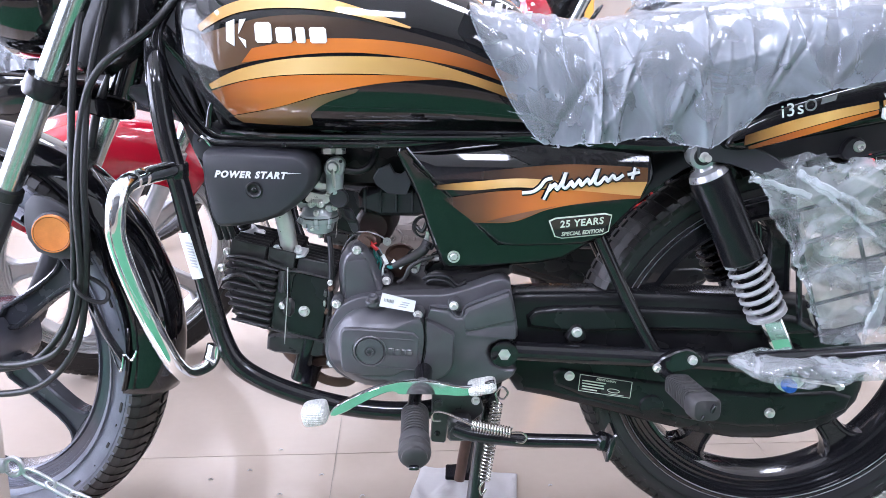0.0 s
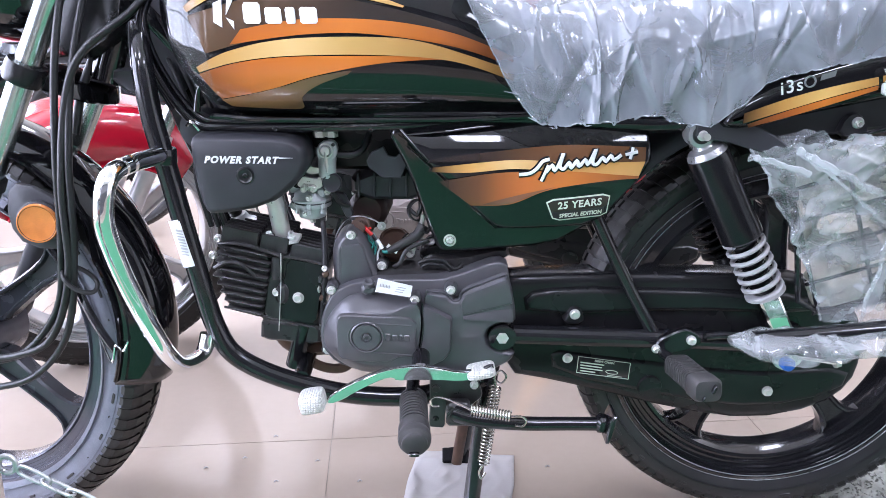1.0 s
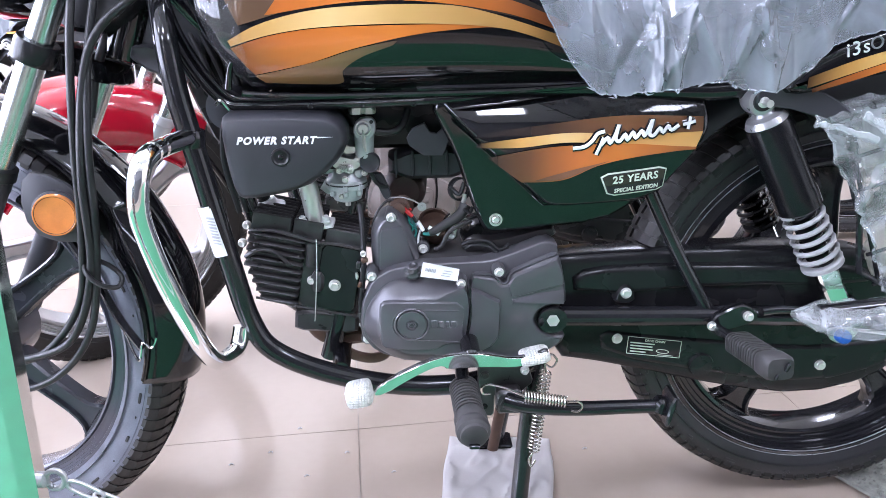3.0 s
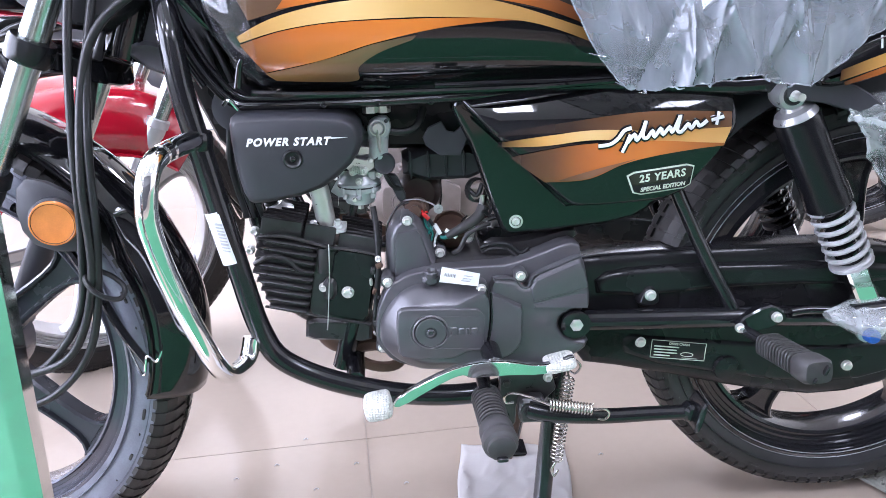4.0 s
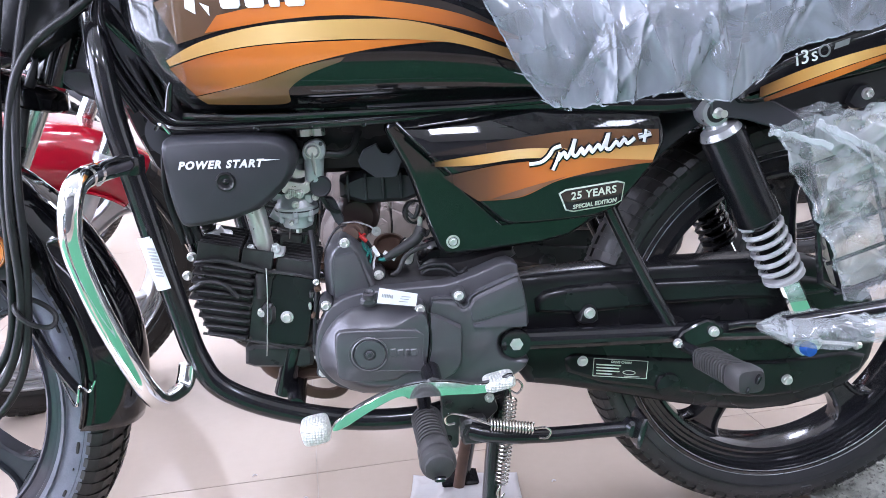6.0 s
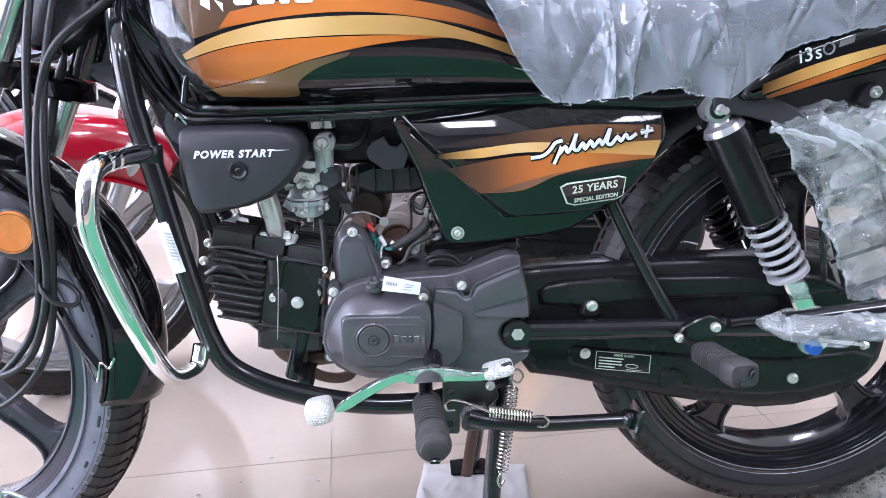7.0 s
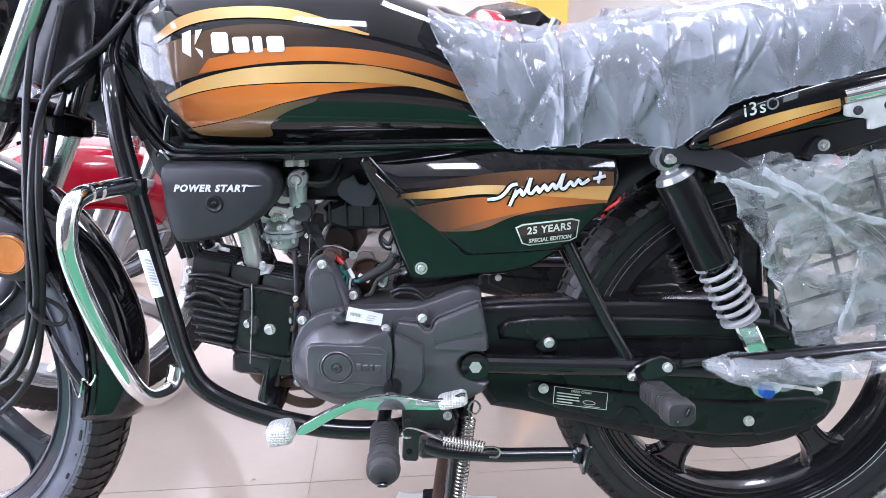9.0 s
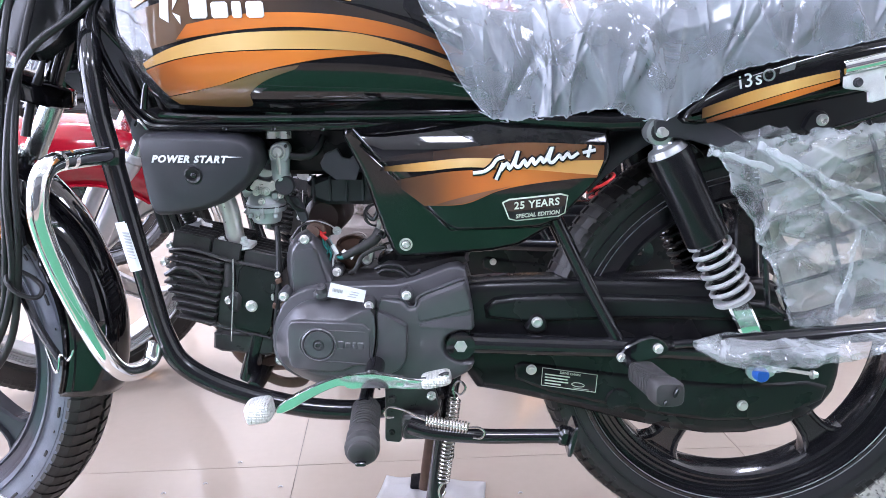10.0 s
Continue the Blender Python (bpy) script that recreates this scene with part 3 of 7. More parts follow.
def front_end(bike, style):
    """Fork legs, clamps, steering head, mudguard, indicator and cables."""
    d = (FORK_LOW - FORK_TOP).normalized()
    for side in (1, -1):
        def at(z):
            p = FORK_TOP + d * ((z - FORK_TOP.z) / d.z)
            return Vector((p.x, p.y * side, p.z))
        part("fork_tube", tube([at(0.87), at(0.50)], 0.0158, 24, 1), FORKM, bike, "polished steel fork tube")
        leg = part("fork_leg", lathe([(0.008, 0), (0.0195, 0.002), (0.0195, 0.02), (0.0185, 0.024), (0.0185, 0.2), (0.021, 0.25), (0.015, 0.275)], at(0.535), d, 24), style["leg"], bike)
        part("dust_seal", lathe([(0.015, -0.012), (0.021, -0.01), (0.022, 0.004), (0.0195, 0.006)], at(0.535), d, 24), RUBBER if style["full"] else style["leg"], leg)
        clamp = part("fork_clamp", lathe([(0.0165, -0.013), (0.0235, -0.013), (0.025, -0.009), (0.025, 0.009), (0.0235, 0.013), (0.0165, 0.013)], at(0.676), d, 28), CASEBLK, bike)
        part("clamp_bolt", bolt(at(0.676) + Vector((-0.027, 0, 0.004)), 0.0045, 0.006, (-1, 0, 0.3)), ZINC, clamp)
    q = FORK_TOP + d * ((0.676 - FORK_TOP.z) / d.z)
    yoke = [(q.x - 0.004, 0.084), (q.x + 0.018, 0.07), (q.x + 0.062, 0.03), (q.x + 0.062, -0.03), (q.x + 0.018, -0.07), (q.x - 0.004, -0.084), (q.x - 0.012, -0.04), (q.x - 0.012, 0.04)]
    g = dome(rounded(yoke, 1), [(0.003, -0.012), (0, -0.009), (0, 0.009), (0.003, 0.012)])
    part("lower_yoke", ([(x, z, 0.672 + y - (x - q.x) * 0.45) for x, y, z in g[0]], g[1]), BLACK, bike)
    part("frame_web", dome(rounded([(-0.41, 0.70), (-0.365, 0.70), (-0.325, 0.635), (-0.30, 0.60), (-0.31, 0.53), (-0.36, 0.545), (-0.39, 0.62)], 1, 0.2), [(0.004, 0.05), (0, 0.046), (0, 0.02), (0.004, 0.014)]), CASEBLK, bike)
    for k in range(3):
        part("frame_cable", tube([(-0.375 + 0.012 * k, -0.01, 0.70), (-0.352 + 0.014 * k, -0.03, 0.655), (-0.338 + 0.012 * k, -0.035, 0.61), (-0.345 + 0.008 * k, -0.03, 0.54), (-0.335 + 0.01 * k, -0.02, 0.47)], 0.004, 9, 5), RUBBER, bike)
    part("steering_head", tube([(-0.398, 0, 0.815), (-0.458, 0, 0.668)], 0.026, 24, 1), BLACK, bike)
    part("head_gusset", dome(rounded([(-0.40, 0.79), (-0.36, 0.80), (-0.352, 0.66), (-0.376, 0.636), (-0.448, 0.672)], 1), [(0.003, 0.012), (0, 0.009), (0, -0.012), (0.004, -0.016)]), PLASTIC, bike, "matt black pressed steel gusset plate")
    part("gusset_tray", dome(rounded([(-0.44, 0.69), (-0.368, 0.668), (-0.366, 0.628), (-0.448, 0.662)], 1), [(0.002, -0.012), (0, -0.02), (0.004, -0.026), (0.008, -0.023)]), PLASTIC, bike)
    weld = part("weld_bead", merge(*[lathe([(0.001, -0.003), (0.0035, 0), (0.001, 0.003)], (-0.386 - 0.0033 * i, -0.021, 0.795 - 0.0078 * i), (0, -1, 0), 8) for i in range(16)]), BLACK, bike)
    tagged(weld, kind="stuff")
    part("headlamp_cowl", dome(rounded([(-0.62, 0.88), (-0.41, 0.90), (-0.405, 0.745), (-0.45, 0.70), (-0.50, 0.692), (-0.57, 0.72), (-0.64, 0.79)], 1), [(0.006, 0.11), (0, 0.1), (0, -0.03), (0.006, -0.045)]), CASEBLK, bike, "black headlamp cowl back")
    part("headlamp", lathe([(0.004, -0.06), (0.05, -0.05), (0.082, -0.01), (0.09, 0.05), (0.086, 0.058), (0.04, 0.066), (0.004, 0.068)], (-0.56, 0, 0.80), (-1, 0, 0.05), 32), style["cowl"], bike)
    part("handlebar", tube([(-0.36, -0.34, 0.97), (-0.40, -0.22, 0.985), (-0.42, -0.1, 0.95), (-0.425, 0, 0.94), (-0.42, 0.1, 0.95), (-0.40, 0.22, 0.985), (-0.36, 0.34, 0.97)], 0.011, 12, 6), CHROME, bike)
    # mudguard: an arched section swept round the wheel
    v, f = [], []
    cols, n = 17, 79
    def arch(deg, side):
        out = style["arch"][0] - 0.0265 * min(1, max(0, (20 - deg) / 36)) ** 1.5
        flap = style["flap"] * min(1, max(0, (37 - deg) / 9))
        return out - (style["arch"][1] + flap) * abs(side) ** style["roll"]

    for i in range(n + 1):
        deg = 142 - style["sweep"] * i / n
        for j in range(cols):
            s = -1 + 2 * j / (cols - 1)
            r = arch(deg, s)
            v.append((FRONT[0] + 0.004 + r * math.cos(radians(deg)), style["half"] * s, FRONT[1] + r * math.sin(radians(deg))))
    for i in range(n):
        for j in range(cols - 1):
            f.append((i * cols + j, i * cols + j + 1, (i + 1) * cols + j + 1, (i + 1) * cols + j))
    guard = part("front_mudguard", (v, f), style["fender"], bike, style["fender_label"])
    mod = guard.modifiers.new("thick", "SOLIDIFY")
    mod.thickness = 0.003
    for side in (-1, 1):
        edge = [(FRONT[0] + 0.004 + arch(a, 1) * math.cos(radians(a)), style["half"] * side, FRONT[1] + arch(a, 1) * math.sin(radians(a))) for a in range(142, 141 - style["sweep"], -2)]
        part("rolled_edge", tube(edge, 0.0028, 8, 2), style["fender"], guard)
        stay = [(-0.60, 0.062 * side, 0.50), (-0.553, 0.063 * side, 0.47), (-0.512, 0.062 * side, 0.40), (-0.487, 0.06 * side, 0.345), (-0.462, 0.058 * side, 0.305)]
        part("mudguard_stay", tube(stay, 0.0055, 8, 5), STEELBLK, guard)
        part("stay_clip", tube([(-0.487, 0.062 * side, 0.345), (-0.468, 0.062 * side, 0.29), (-0.459, 0.062 * side, 0.315), (-0.448, 0.061 * side, 0.308), (-0.44, 0.06 * side, 0.322)], 0.0016, 6, 5), CHROME, guard)
    if style["full"]:
        brk = dome(rounded([(-0.575, 0.545), (-0.535, 0.535), (-0.50, 0.50), (-0.497, 0.452), (-0.565, 0.456), (-0.585, 0.49)], 1), [(0.003, -0.06), (0, -0.064), (0, -0.072), (0.004, -0.075)])
        plate = part("reflector_bracket", brk, PLASTIC, bike)
        ring = part("reflector_surround", lathe([(0.0005, -0.012), (0.026, -0.012), (0.0285, 0.0), (0.0285, 0.006), (0.0255, 0.008), (0.0005, 0.008)], (-0.539, -0.077, 0.493), (0.1, -1, 0), 36), PLASTIC, plate)
        part("reflector_lens", lathe([(0.0262, 0.004), (0.026, 0.0105), (0.0252, 0.0125), (0.0243, 0.0128), (0.023, 0.0122), (0.0005, 0.0135)], (-0.539, -0.077, 0.493), (0.1, -1, 0), 44), AMBER, plate, "round orange reflector lens")
        part("lens_ring", lathe([(0.0226, 0.0118), (0.0232, 0.0129), (0.0238, 0.0118)], (-0.539, -0.077, 0.493), (0.1, -1, 0), 44, closed=True), CASEBLK, plate, "thin dark ring round the lens")
        runs = [[(-0.47, -0.06, 0.80), (-0.484, -0.085, 0.70), (-0.498, -0.093, 0.58), (-0.509, -0.093, 0.466), (-0.529, -0.09, 0.378), (-0.585, -0.085, 0.312), (-0.65, -0.08, 0.292), (-0.7, -0.075, 0.29)],
                [(-0.44, -0.06, 0.80), (-0.466, -0.082, 0.69), (-0.480, -0.097, 0.58), (-0.491, -0.098, 0.459), (-0.518, -0.095, 0.345), (-0.575, -0.09, 0.278), (-0.645, -0.085, 0.257), (-0.70, -0.075, 0.265)],
                [(-0.36, -0.05, 0.79), (-0.392, -0.07, 0.752), (-0.449, -0.083, 0.708), (-0.476, -0.09, 0.652), (-0.493, -0.1, 0.543), (-0.502, -0.1, 0.427), (-0.541, -0.095, 0.336), (-0.60, -0.088, 0.306), (-0.66, -0.08, 0.30)]]
        for k, run in enumerate(runs):
            part("cable", tube(run, (0.0047, 0.0047, 0.005)[k], 10, 7), RUBBER, bike, "black sheathed control cable")
        part("wiring_cover", dome(rounded([(-0.52, 0.77), (-0.395, 0.79), (-0.385, 0.70), (-0.41, 0.652), (-0.47, 0.662)], 1), [(0.004, 0.055), (0, 0.05), (0, 0.035), (0.005, 0.03)]), PLASTIC, bike, "matt black wiring cover behind the fork")
        part("cable_loop", tube([(-0.512, -0.09, 0.432), (-0.505, -0.107, 0.424), (-0.49, -0.109, 0.41), (-0.474, -0.1, 0.403), (-0.472, -0.088, 0.412), (-0.486, -0.083, 0.425), (-0.505, -0.083, 0.434)], 0.0032, 8, 5, closed=True), RUBBER, bike, "black rubber cable guide loop")
        part("brake_hose", tube([(-0.43, 0.03, 0.80), (-0.46, 0.0, 0.72), (-0.485, -0.02, 0.66), (-0.50, -0.03, 0.60)], 0.006, 10, 6), RUBBER, bike)


def frame_and_guard(bike, style):
    left = [(-0.394, -0.045, 0.735), (-0.385, -0.07, 0.708), (-0.38, -0.082, 0.68), (-0.3755, -0.085, 0.635), (-0.37, -0.085, 0.6), (-0.3615, -0.085, 0.555), (-0.349, -0.085, 0.483), (-0.336, -0.085, 0.411),
            (-0.322, -0.085, 0.346), (-0.297, -0.085, 0.302), (-0.228, -0.085, 0.266), (-0.133, -0.085, 0.243), (-0.04, -0.085, 0.243), (0.04, -0.085, 0.27)]
    tubes = tube(left, 0.0135, 18, 6)
    part("down_tube", tubes, STEELBLK, bike, "gloss black bent steel frame tube")
    part("down_tube", mirrored(tubes), STEELBLK, bike)
    part("cross_tube", tube([(-0.212, -0.085, 0.268), (-0.218, 0.085, 0.268)], 0.012, 14, 1), STEELBLK, bike)
    part("engine_stay", tube([(-0.232, -0.03, 0.262), (-0.212, -0.03, 0.33)], 0.013, 14, 1), STEELBLK, bike)
    oval = [(-0.185 + 0.03 * math.cos(a), -0.02, 0.268 + 0.016 * math.sin(a) - 0.006 * math.cos(a)) for a in np.linspace(0, 2 * math.pi, 15)[:-1]]
    part("engine_mount_plate", tube(oval, 0.008, 8, 2, closed=True, flat=0.5), BROWNP, bike, "brown rusty mounting plate with an oval hole")
    if style["full"]:
        sticker = tube([(-0.3555, -0.085, 0.50), (-0.349, -0.085, 0.468), (-0.3425, -0.085, 0.437)], 0.0141, 18, 4)
        keep = [p for p in sticker[1] if sum(sticker[0][i][1] for i in p) / len(p) < -0.0885 and len(p) == 4]
        lab = part("barcode_sticker", (sticker[0], keep), STICKER, bike, "white paper barcode sticker round the tube")
        for i in range(9):
            z = 0.486 - 0.004 * i
            part("printed_bar", block((-0.3482 - 0.0002 * i + (z - 0.468) * -0.21, -0.0998, z), (0.009, 0.0006, 0.0016 if i % 3 else 0.0026), 0.0001, (0, 12, 0)), FAINT, lab)
    # chromed leg guard
    pts = [(-0.366, -0.088, 0.582), (-0.3755, -0.145, 0.584), (-0.3775, -0.2, 0.585), (-0.381, -0.22, 0.574), (-0.385, -0.226, 0.55), (-0.386, -0.225, 0.52), (-0.3785, -0.213, 0.462), (-0.3655, -0.191, 0.392), (-0.3565, -0.17, 0.345),
           (-0.351, -0.145, 0.32), (-0.344, -0.112, 0.311), (-0.338, -0.094, 0.316), (-0.333, -0.087, 0.338)]
    part("leg_guard", tube(pts, 0.011, 20, 7), CHROME, bike, "bent chrome leg guard bar")
    part("guard_clamp", lathe([(0.0145, -0.010), (0.0155, -0.008), (0.0155, 0.008), (0.0145, 0.010)], (-0.365, -0.085, 0.58), (0.05, 0, 1), 20), STEELBLK, bike)
    # rear stays, swinging arm
    for side in (-1, 1):
        part("rear_stay", tube([(0.179, 0.078 * side, 0.507), (0.227, 0.08 * side, 0.411), (0.2775, 0.085 * side, 0.321)], 0.0088, 16, 4), STEELBLK, bike)
        part("seat_rail", tube([(-0.10, 0.07 * side, 0.63), (0.1, 0.075 * side, 0.625), (0.3, 0.075 * side, 0.618), (0.55, 0.07 * side, 0.66)], 0.012, 12, 4), STEELBLK, bike)
        part("swinging_arm", tube([(0.064, 0.082 * side, 0.334), (0.2, 0.084 * side, 0.329), (0.33, 0.088 * side, 0.326), (0.46, 0.09 * side, 0.318)], 0.0135, 16, 3), STEELBLK, bike)
    part("pivot_nut", bolt((0.064, -0.095, 0.3345), 0.0095, 0.006), ZINC, bike, "plated hexagonal pivot nut")
    part("pivot_cup", lathe([(0.0005, 0), (0.0165, 0), (0.0185, 0.003), (0.0185, 0.012), (0.0165, 0.0125)], (0.064, -0.086, 0.334), (0, -1, 0), 28), STEELBLK, bike)


def engine(bike, style):
    m = style["engine"]
    case = rounded([(-0.17, 0.40), (-0.10, 0.418), (0.0, 0.412), (0.08, 0.42), (0.085, 0.30), (0.05, 0.275), (-0.13, 0.285), (-0.17, 0.32)], 2)
    block_ = part("crankcase", dome(case, [(0.004, 0.11), (0, 0.1), (0, -0.05), (0.006, -0.058)]), FIN if style["full"] else m, bike)
    rim = rounded([(-0.184, 0.33), (-0.18, 0.36), (-0.165, 0.391), (-0.142, 0.4045), (-0.114, 0.41), (-0.045, 0.411), (-0.018, 0.411), (0.013, 0.42), (0.058, 0.437), (0.074, 0.428), (0.078, 0.30), (0.03, 0.272), (-0.04, 0.272), (-0.12, 0.271), (-0.165, 0.288), (-0.182, 0.312)], 1, 0.2)
    part("cover_flange", dome(rim, [(0, -0.05), (0, -0.074), (0.0012, -0.0765), (0.003, -0.0775)]), m, block_)
    # generator cover: a broad sloping shoulder up to a raised flat
    seam = lambda x, z: min(1.0, max(0.0, (x + 0.085) / 0.035)) * 0.93
    c1 = rounded([(-0.0455, 0.386), (-0.06, 0.3925), (-0.094, 0.3945), (-0.129, 0.393), (-0.147, 0.386), (-0.165, 0.368), (-0.177, 0.347), (-0.179, 0.325), (-0.174, 0.311), (-0.161, 0.295), (-0.14, 0.282), (-0.119, 0.276), (-0.09, 0.276), (-0.043, 0.276), (-0.0475, 0.296), (-0.0485, 0.316), (-0.0445, 0.339), (-0.0425, 0.362)], 1)
    cov = part("generator_cover", dome(c1, [(0, -0.05), (0, -0.0805), (0.0008, -0.083), (0.004, -0.0868), (0.009, -0.0925), (0.015, -0.0995), (0.0195, -0.1042), (0.0225, -0.1062), (0.0235, -0.1064)], hold=seam), m, bike, "dark grey cast generator cover with a round plug", sharp=50)
    flat = lambda x, z: min(1.0, max(0.0, (x + 0.062) / 0.012))
    c1b = rounded([(-0.1555, 0.366), (-0.149, 0.3725), (-0.1, 0.3705), (-0.05, 0.3675), (-0.0535, 0.33), (-0.0505, 0.311), (-0.073, 0.3135), (-0.09, 0.3035), (-0.15, 0.308), (-0.1565, 0.316)], 1, 0.2)
    part("seam_gap", tube([(-0.0425, -0.1035, 0.386), (-0.0412, -0.1042, 0.362), (-0.043, -0.1045, 0.339), (-0.0474, -0.1045, 0.316), (-0.0465, -0.104, 0.296), (-0.0418, -0.103, 0.277)], 0.0013, 8, 4), CASEBLK, cov, "dark joint between the two covers")
    part("raised_flat", dome(c1b, [(-0.0015, -0.103), (-0.0008, -0.1065), (0.0006, -0.1088), (0.0016, -0.1092)], hold=flat), m, cov)
    pc = (-0.1165, -0.1092, 0.3415)
    lip = [(-0.0575, -0.109, 0.3575), (-0.09, -0.109, 0.3595), (-0.108, -0.109, 0.3605)] + [(pc[0] + 0.0245 * math.cos(a), -0.109, pc[2] + 0.0225 * math.sin(a)) for a in np.linspace(1.75, 4.55, 8)] + [(-0.108, -0.109, 0.3185), (-0.09, -0.109, 0.3175), (-0.0575, -0.109, 0.3145)]
    part("cast_outline", tube(lip, 0.0011, 8, 3), m, cov)
    part("plug_ring", lathe([(0.0185, -0.001), (0.0222, -0.001), (0.0222, 0.0012), (0.0208, 0.0024), (0.0195, 0.0012)], pc, (0, -1, 0), 40, closed=True), m, cov)
    part("plug", merge(lathe([(0.0005, -0.001), (0.0188, -0.001), (0.0186, 0.0016), (0.0178, 0.0026), (0.0075, 0.0028), (0.006, 0.0014), (0.0005, 0.0014)], pc, (0, -1, 0), 36), lathe([(0.0032, 0), (0.0052, 0.001), (0.0052, 0.0046), (0.0036, 0.0054), (0.0026, 0.003), (0.0005, 0.003)], pc, (0, -1, 0), 6)), m, cov)
    for i, (w, h) in enumerate(((0.0078, 0.0105), (0.0072, 0.0088), (0.0052, 0.0088), (0.008, 0.0088))):
        part("cast_mark", block(((-0.0885, -0.0795, -0.0715, -0.0635)[i], -0.1096, 0.336 + h / 2 - 0.0002 * i), (w, 0.0026, h), 0.001), m, cov, "plain cast raised mark")
    # sprocket cover with its folded facets
    left = lambda x, z: min(1.0, max(0.0, (-0.02 - x) / 0.02)) * 0.93
    c2 = rounded([(-0.0405, 0.381), (-0.0395, 0.39), (-0.037, 0.398), (-0.010, 0.3965), (-0.002, 0.386), (0.006, 0.387), (0.011, 0.399), (0.04, 0.411), (0.069, 0.4225), (0.074, 0.411), (0.081, 0.374), (0.082, 0.353), (0.062, 0.352), (0.0465, 0.345), (0.0425, 0.334), (0.0475, 0.322), (0.06, 0.315), (0.083, 0.311), (0.077, 0.297), (0.052, 0.283), (0.023, 0.279), (-0.006, 0.277), (-0.0405, 0.276), (-0.0455, 0.296), (-0.0465, 0.316), (-0.042, 0.339), (-0.0405, 0.362)], 1, 0.2)
    spr = part("sprocket_cover", dome(c2, [(0, -0.05), (0, -0.087), (0.0015, -0.0915), (0.0045, -0.0945), (0.0065, -0.095)], hold=left), m, bike, "dark grey folded sprocket cover")
    part("facet", dome([(-0.041, 0.3835), (-0.03, 0.379), (-0.0045, 0.365), (-0.0035, 0.36), (-0.005, 0.32), (-0.0075, 0.313), (-0.0145, 0.304), (-0.042, 0.292), (-0.0465, 0.316), (-0.042, 0.339)], [(0, -0.092), (0.0004, -0.1025), (0.0022, -0.1048), (0.004, -0.1052)], hold=left), m, spr)
    part("facet", dome(rounded([(0.0075, 0.384), (0.0135, 0.3955), (0.04, 0.4065), (0.0675, 0.4175), (0.0718, 0.408), (0.0778, 0.382), (0.0105, 0.3665)], 1, 0.08), [(-0.001, -0.0935), (0.001, -0.0966), (0.003, -0.0972)]), m, spr)
    part("facet", dome([(0.0105, 0.3645), (0.0772, 0.3783), (0.0782, 0.3562), (0.012, 0.359)], [(0, -0.093), (0.0006, -0.0962), (0.002, -0.0968)], lean=0.22, z0=0.366), m, spr)
    part("upper_lip", tube([(-0.037, -0.089, 0.3985), (-0.011, -0.0905, 0.3965), (-0.0025, -0.092, 0.3865), (0.006, -0.092, 0.3875), (0.0115, -0.0905, 0.3995), (0.04, -0.0905, 0.4115), (0.0685, -0.0905, 0.4225)], 0.0017, 8, 4), m, spr)
    # cam chain tower cover
    c3 = rounded([(-0.165, 0.385), (-0.1665, 0.439), (-0.16, 0.461), (-0.149, 0.471), (-0.134, 0.475), (-0.121, 0.466), (-0.112, 0.444), (-0.104, 0.421), (-0.091, 0.388)], 1)
    tow = part("starter_cover", dome(c3, [(0, -0.02), (0, -0.044), (0.0015, -0.049), (0.005, -0.055), (0.0085, -0.0585), (0.010, -0.059)]), m, bike)
    part("raised_flat", dome(rounded([(-0.1525, 0.452), (-0.125, 0.456), (-0.108, 0.4), (-0.156, 0.388)], 1, 0.08), [(-0.0015, -0.057), (0.0006, -0.0618), (0.002, -0.0622)]), m, tow)
    part("gasket_edge", tube([(-0.163, -0.036, 0.425), (-0.163, -0.036, 0.452), (-0.153, -0.034, 0.473), (-0.14, -0.033, 0.483), (-0.128, -0.034, 0.478), (-0.117, -0.035, 0.464), (-0.107, -0.036, 0.44), (-0.097, -0.038, 0.418)], 0.0016, 8, 5), FIN, tow)
    for p in ((-0.138, -0.058, 0.467), (-0.053, -0.094, 0.388), (-0.005, -0.092, 0.401), (-0.1655, -0.074, 0.3945), (-0.099, -0.05, 0.421), (-0.061, -0.03, 0.432), (-0.176, -0.07, 0.305)):
        part("case_bolt", bolt(p, 0.0052, 0.006), ZINC if style["full"] else m, block_)
        part("bolt_boss", lathe([(0.0084, -0.03), (0.0086, -0.002), (0.0076, -0.0005), (0.001, -0.0003)], p, (0, -1, 0), 20), m, block_)
    part("oil_filler", merge(block((-0.113, -0.085, 0.402), (0.021, 0.022, 0.014), 0.004), lathe([(0.001, 0), (0.0075, 0), (0.0075, 0.007), (0.005, 0.008), (0.001, 0.006)], (-0.113, -0.092, 0.408), (0, -0.4, 1), 20)), m, block_)
    part("case_lid", dome(rounded([(-0.05, 0.405), (-0.04, 0.432), (0.0, 0.43), (0.07, 0.446), (0.078, 0.43), (0.02, 0.41)], 1, 0.2), [(0.003, 0.03), (0, 0.02), (0, -0.04), (0.003, -0.046)]), FIN, block_)
    for k in range(2):
        part("case_hose", tube([(-0.048 + 0.004 * k, -0.05, 0.425 - 0.006 * k), (-0.035, -0.054, 0.431 - 0.006 * k), (-0.015, -0.056, 0.43 - 0.007 * k), (0.0, -0.058, 0.419 - 0.006 * k), (0.012, -0.055, 0.425 - 0.005 * k)], 0.0028, 8, 5), RUBBER, block_)
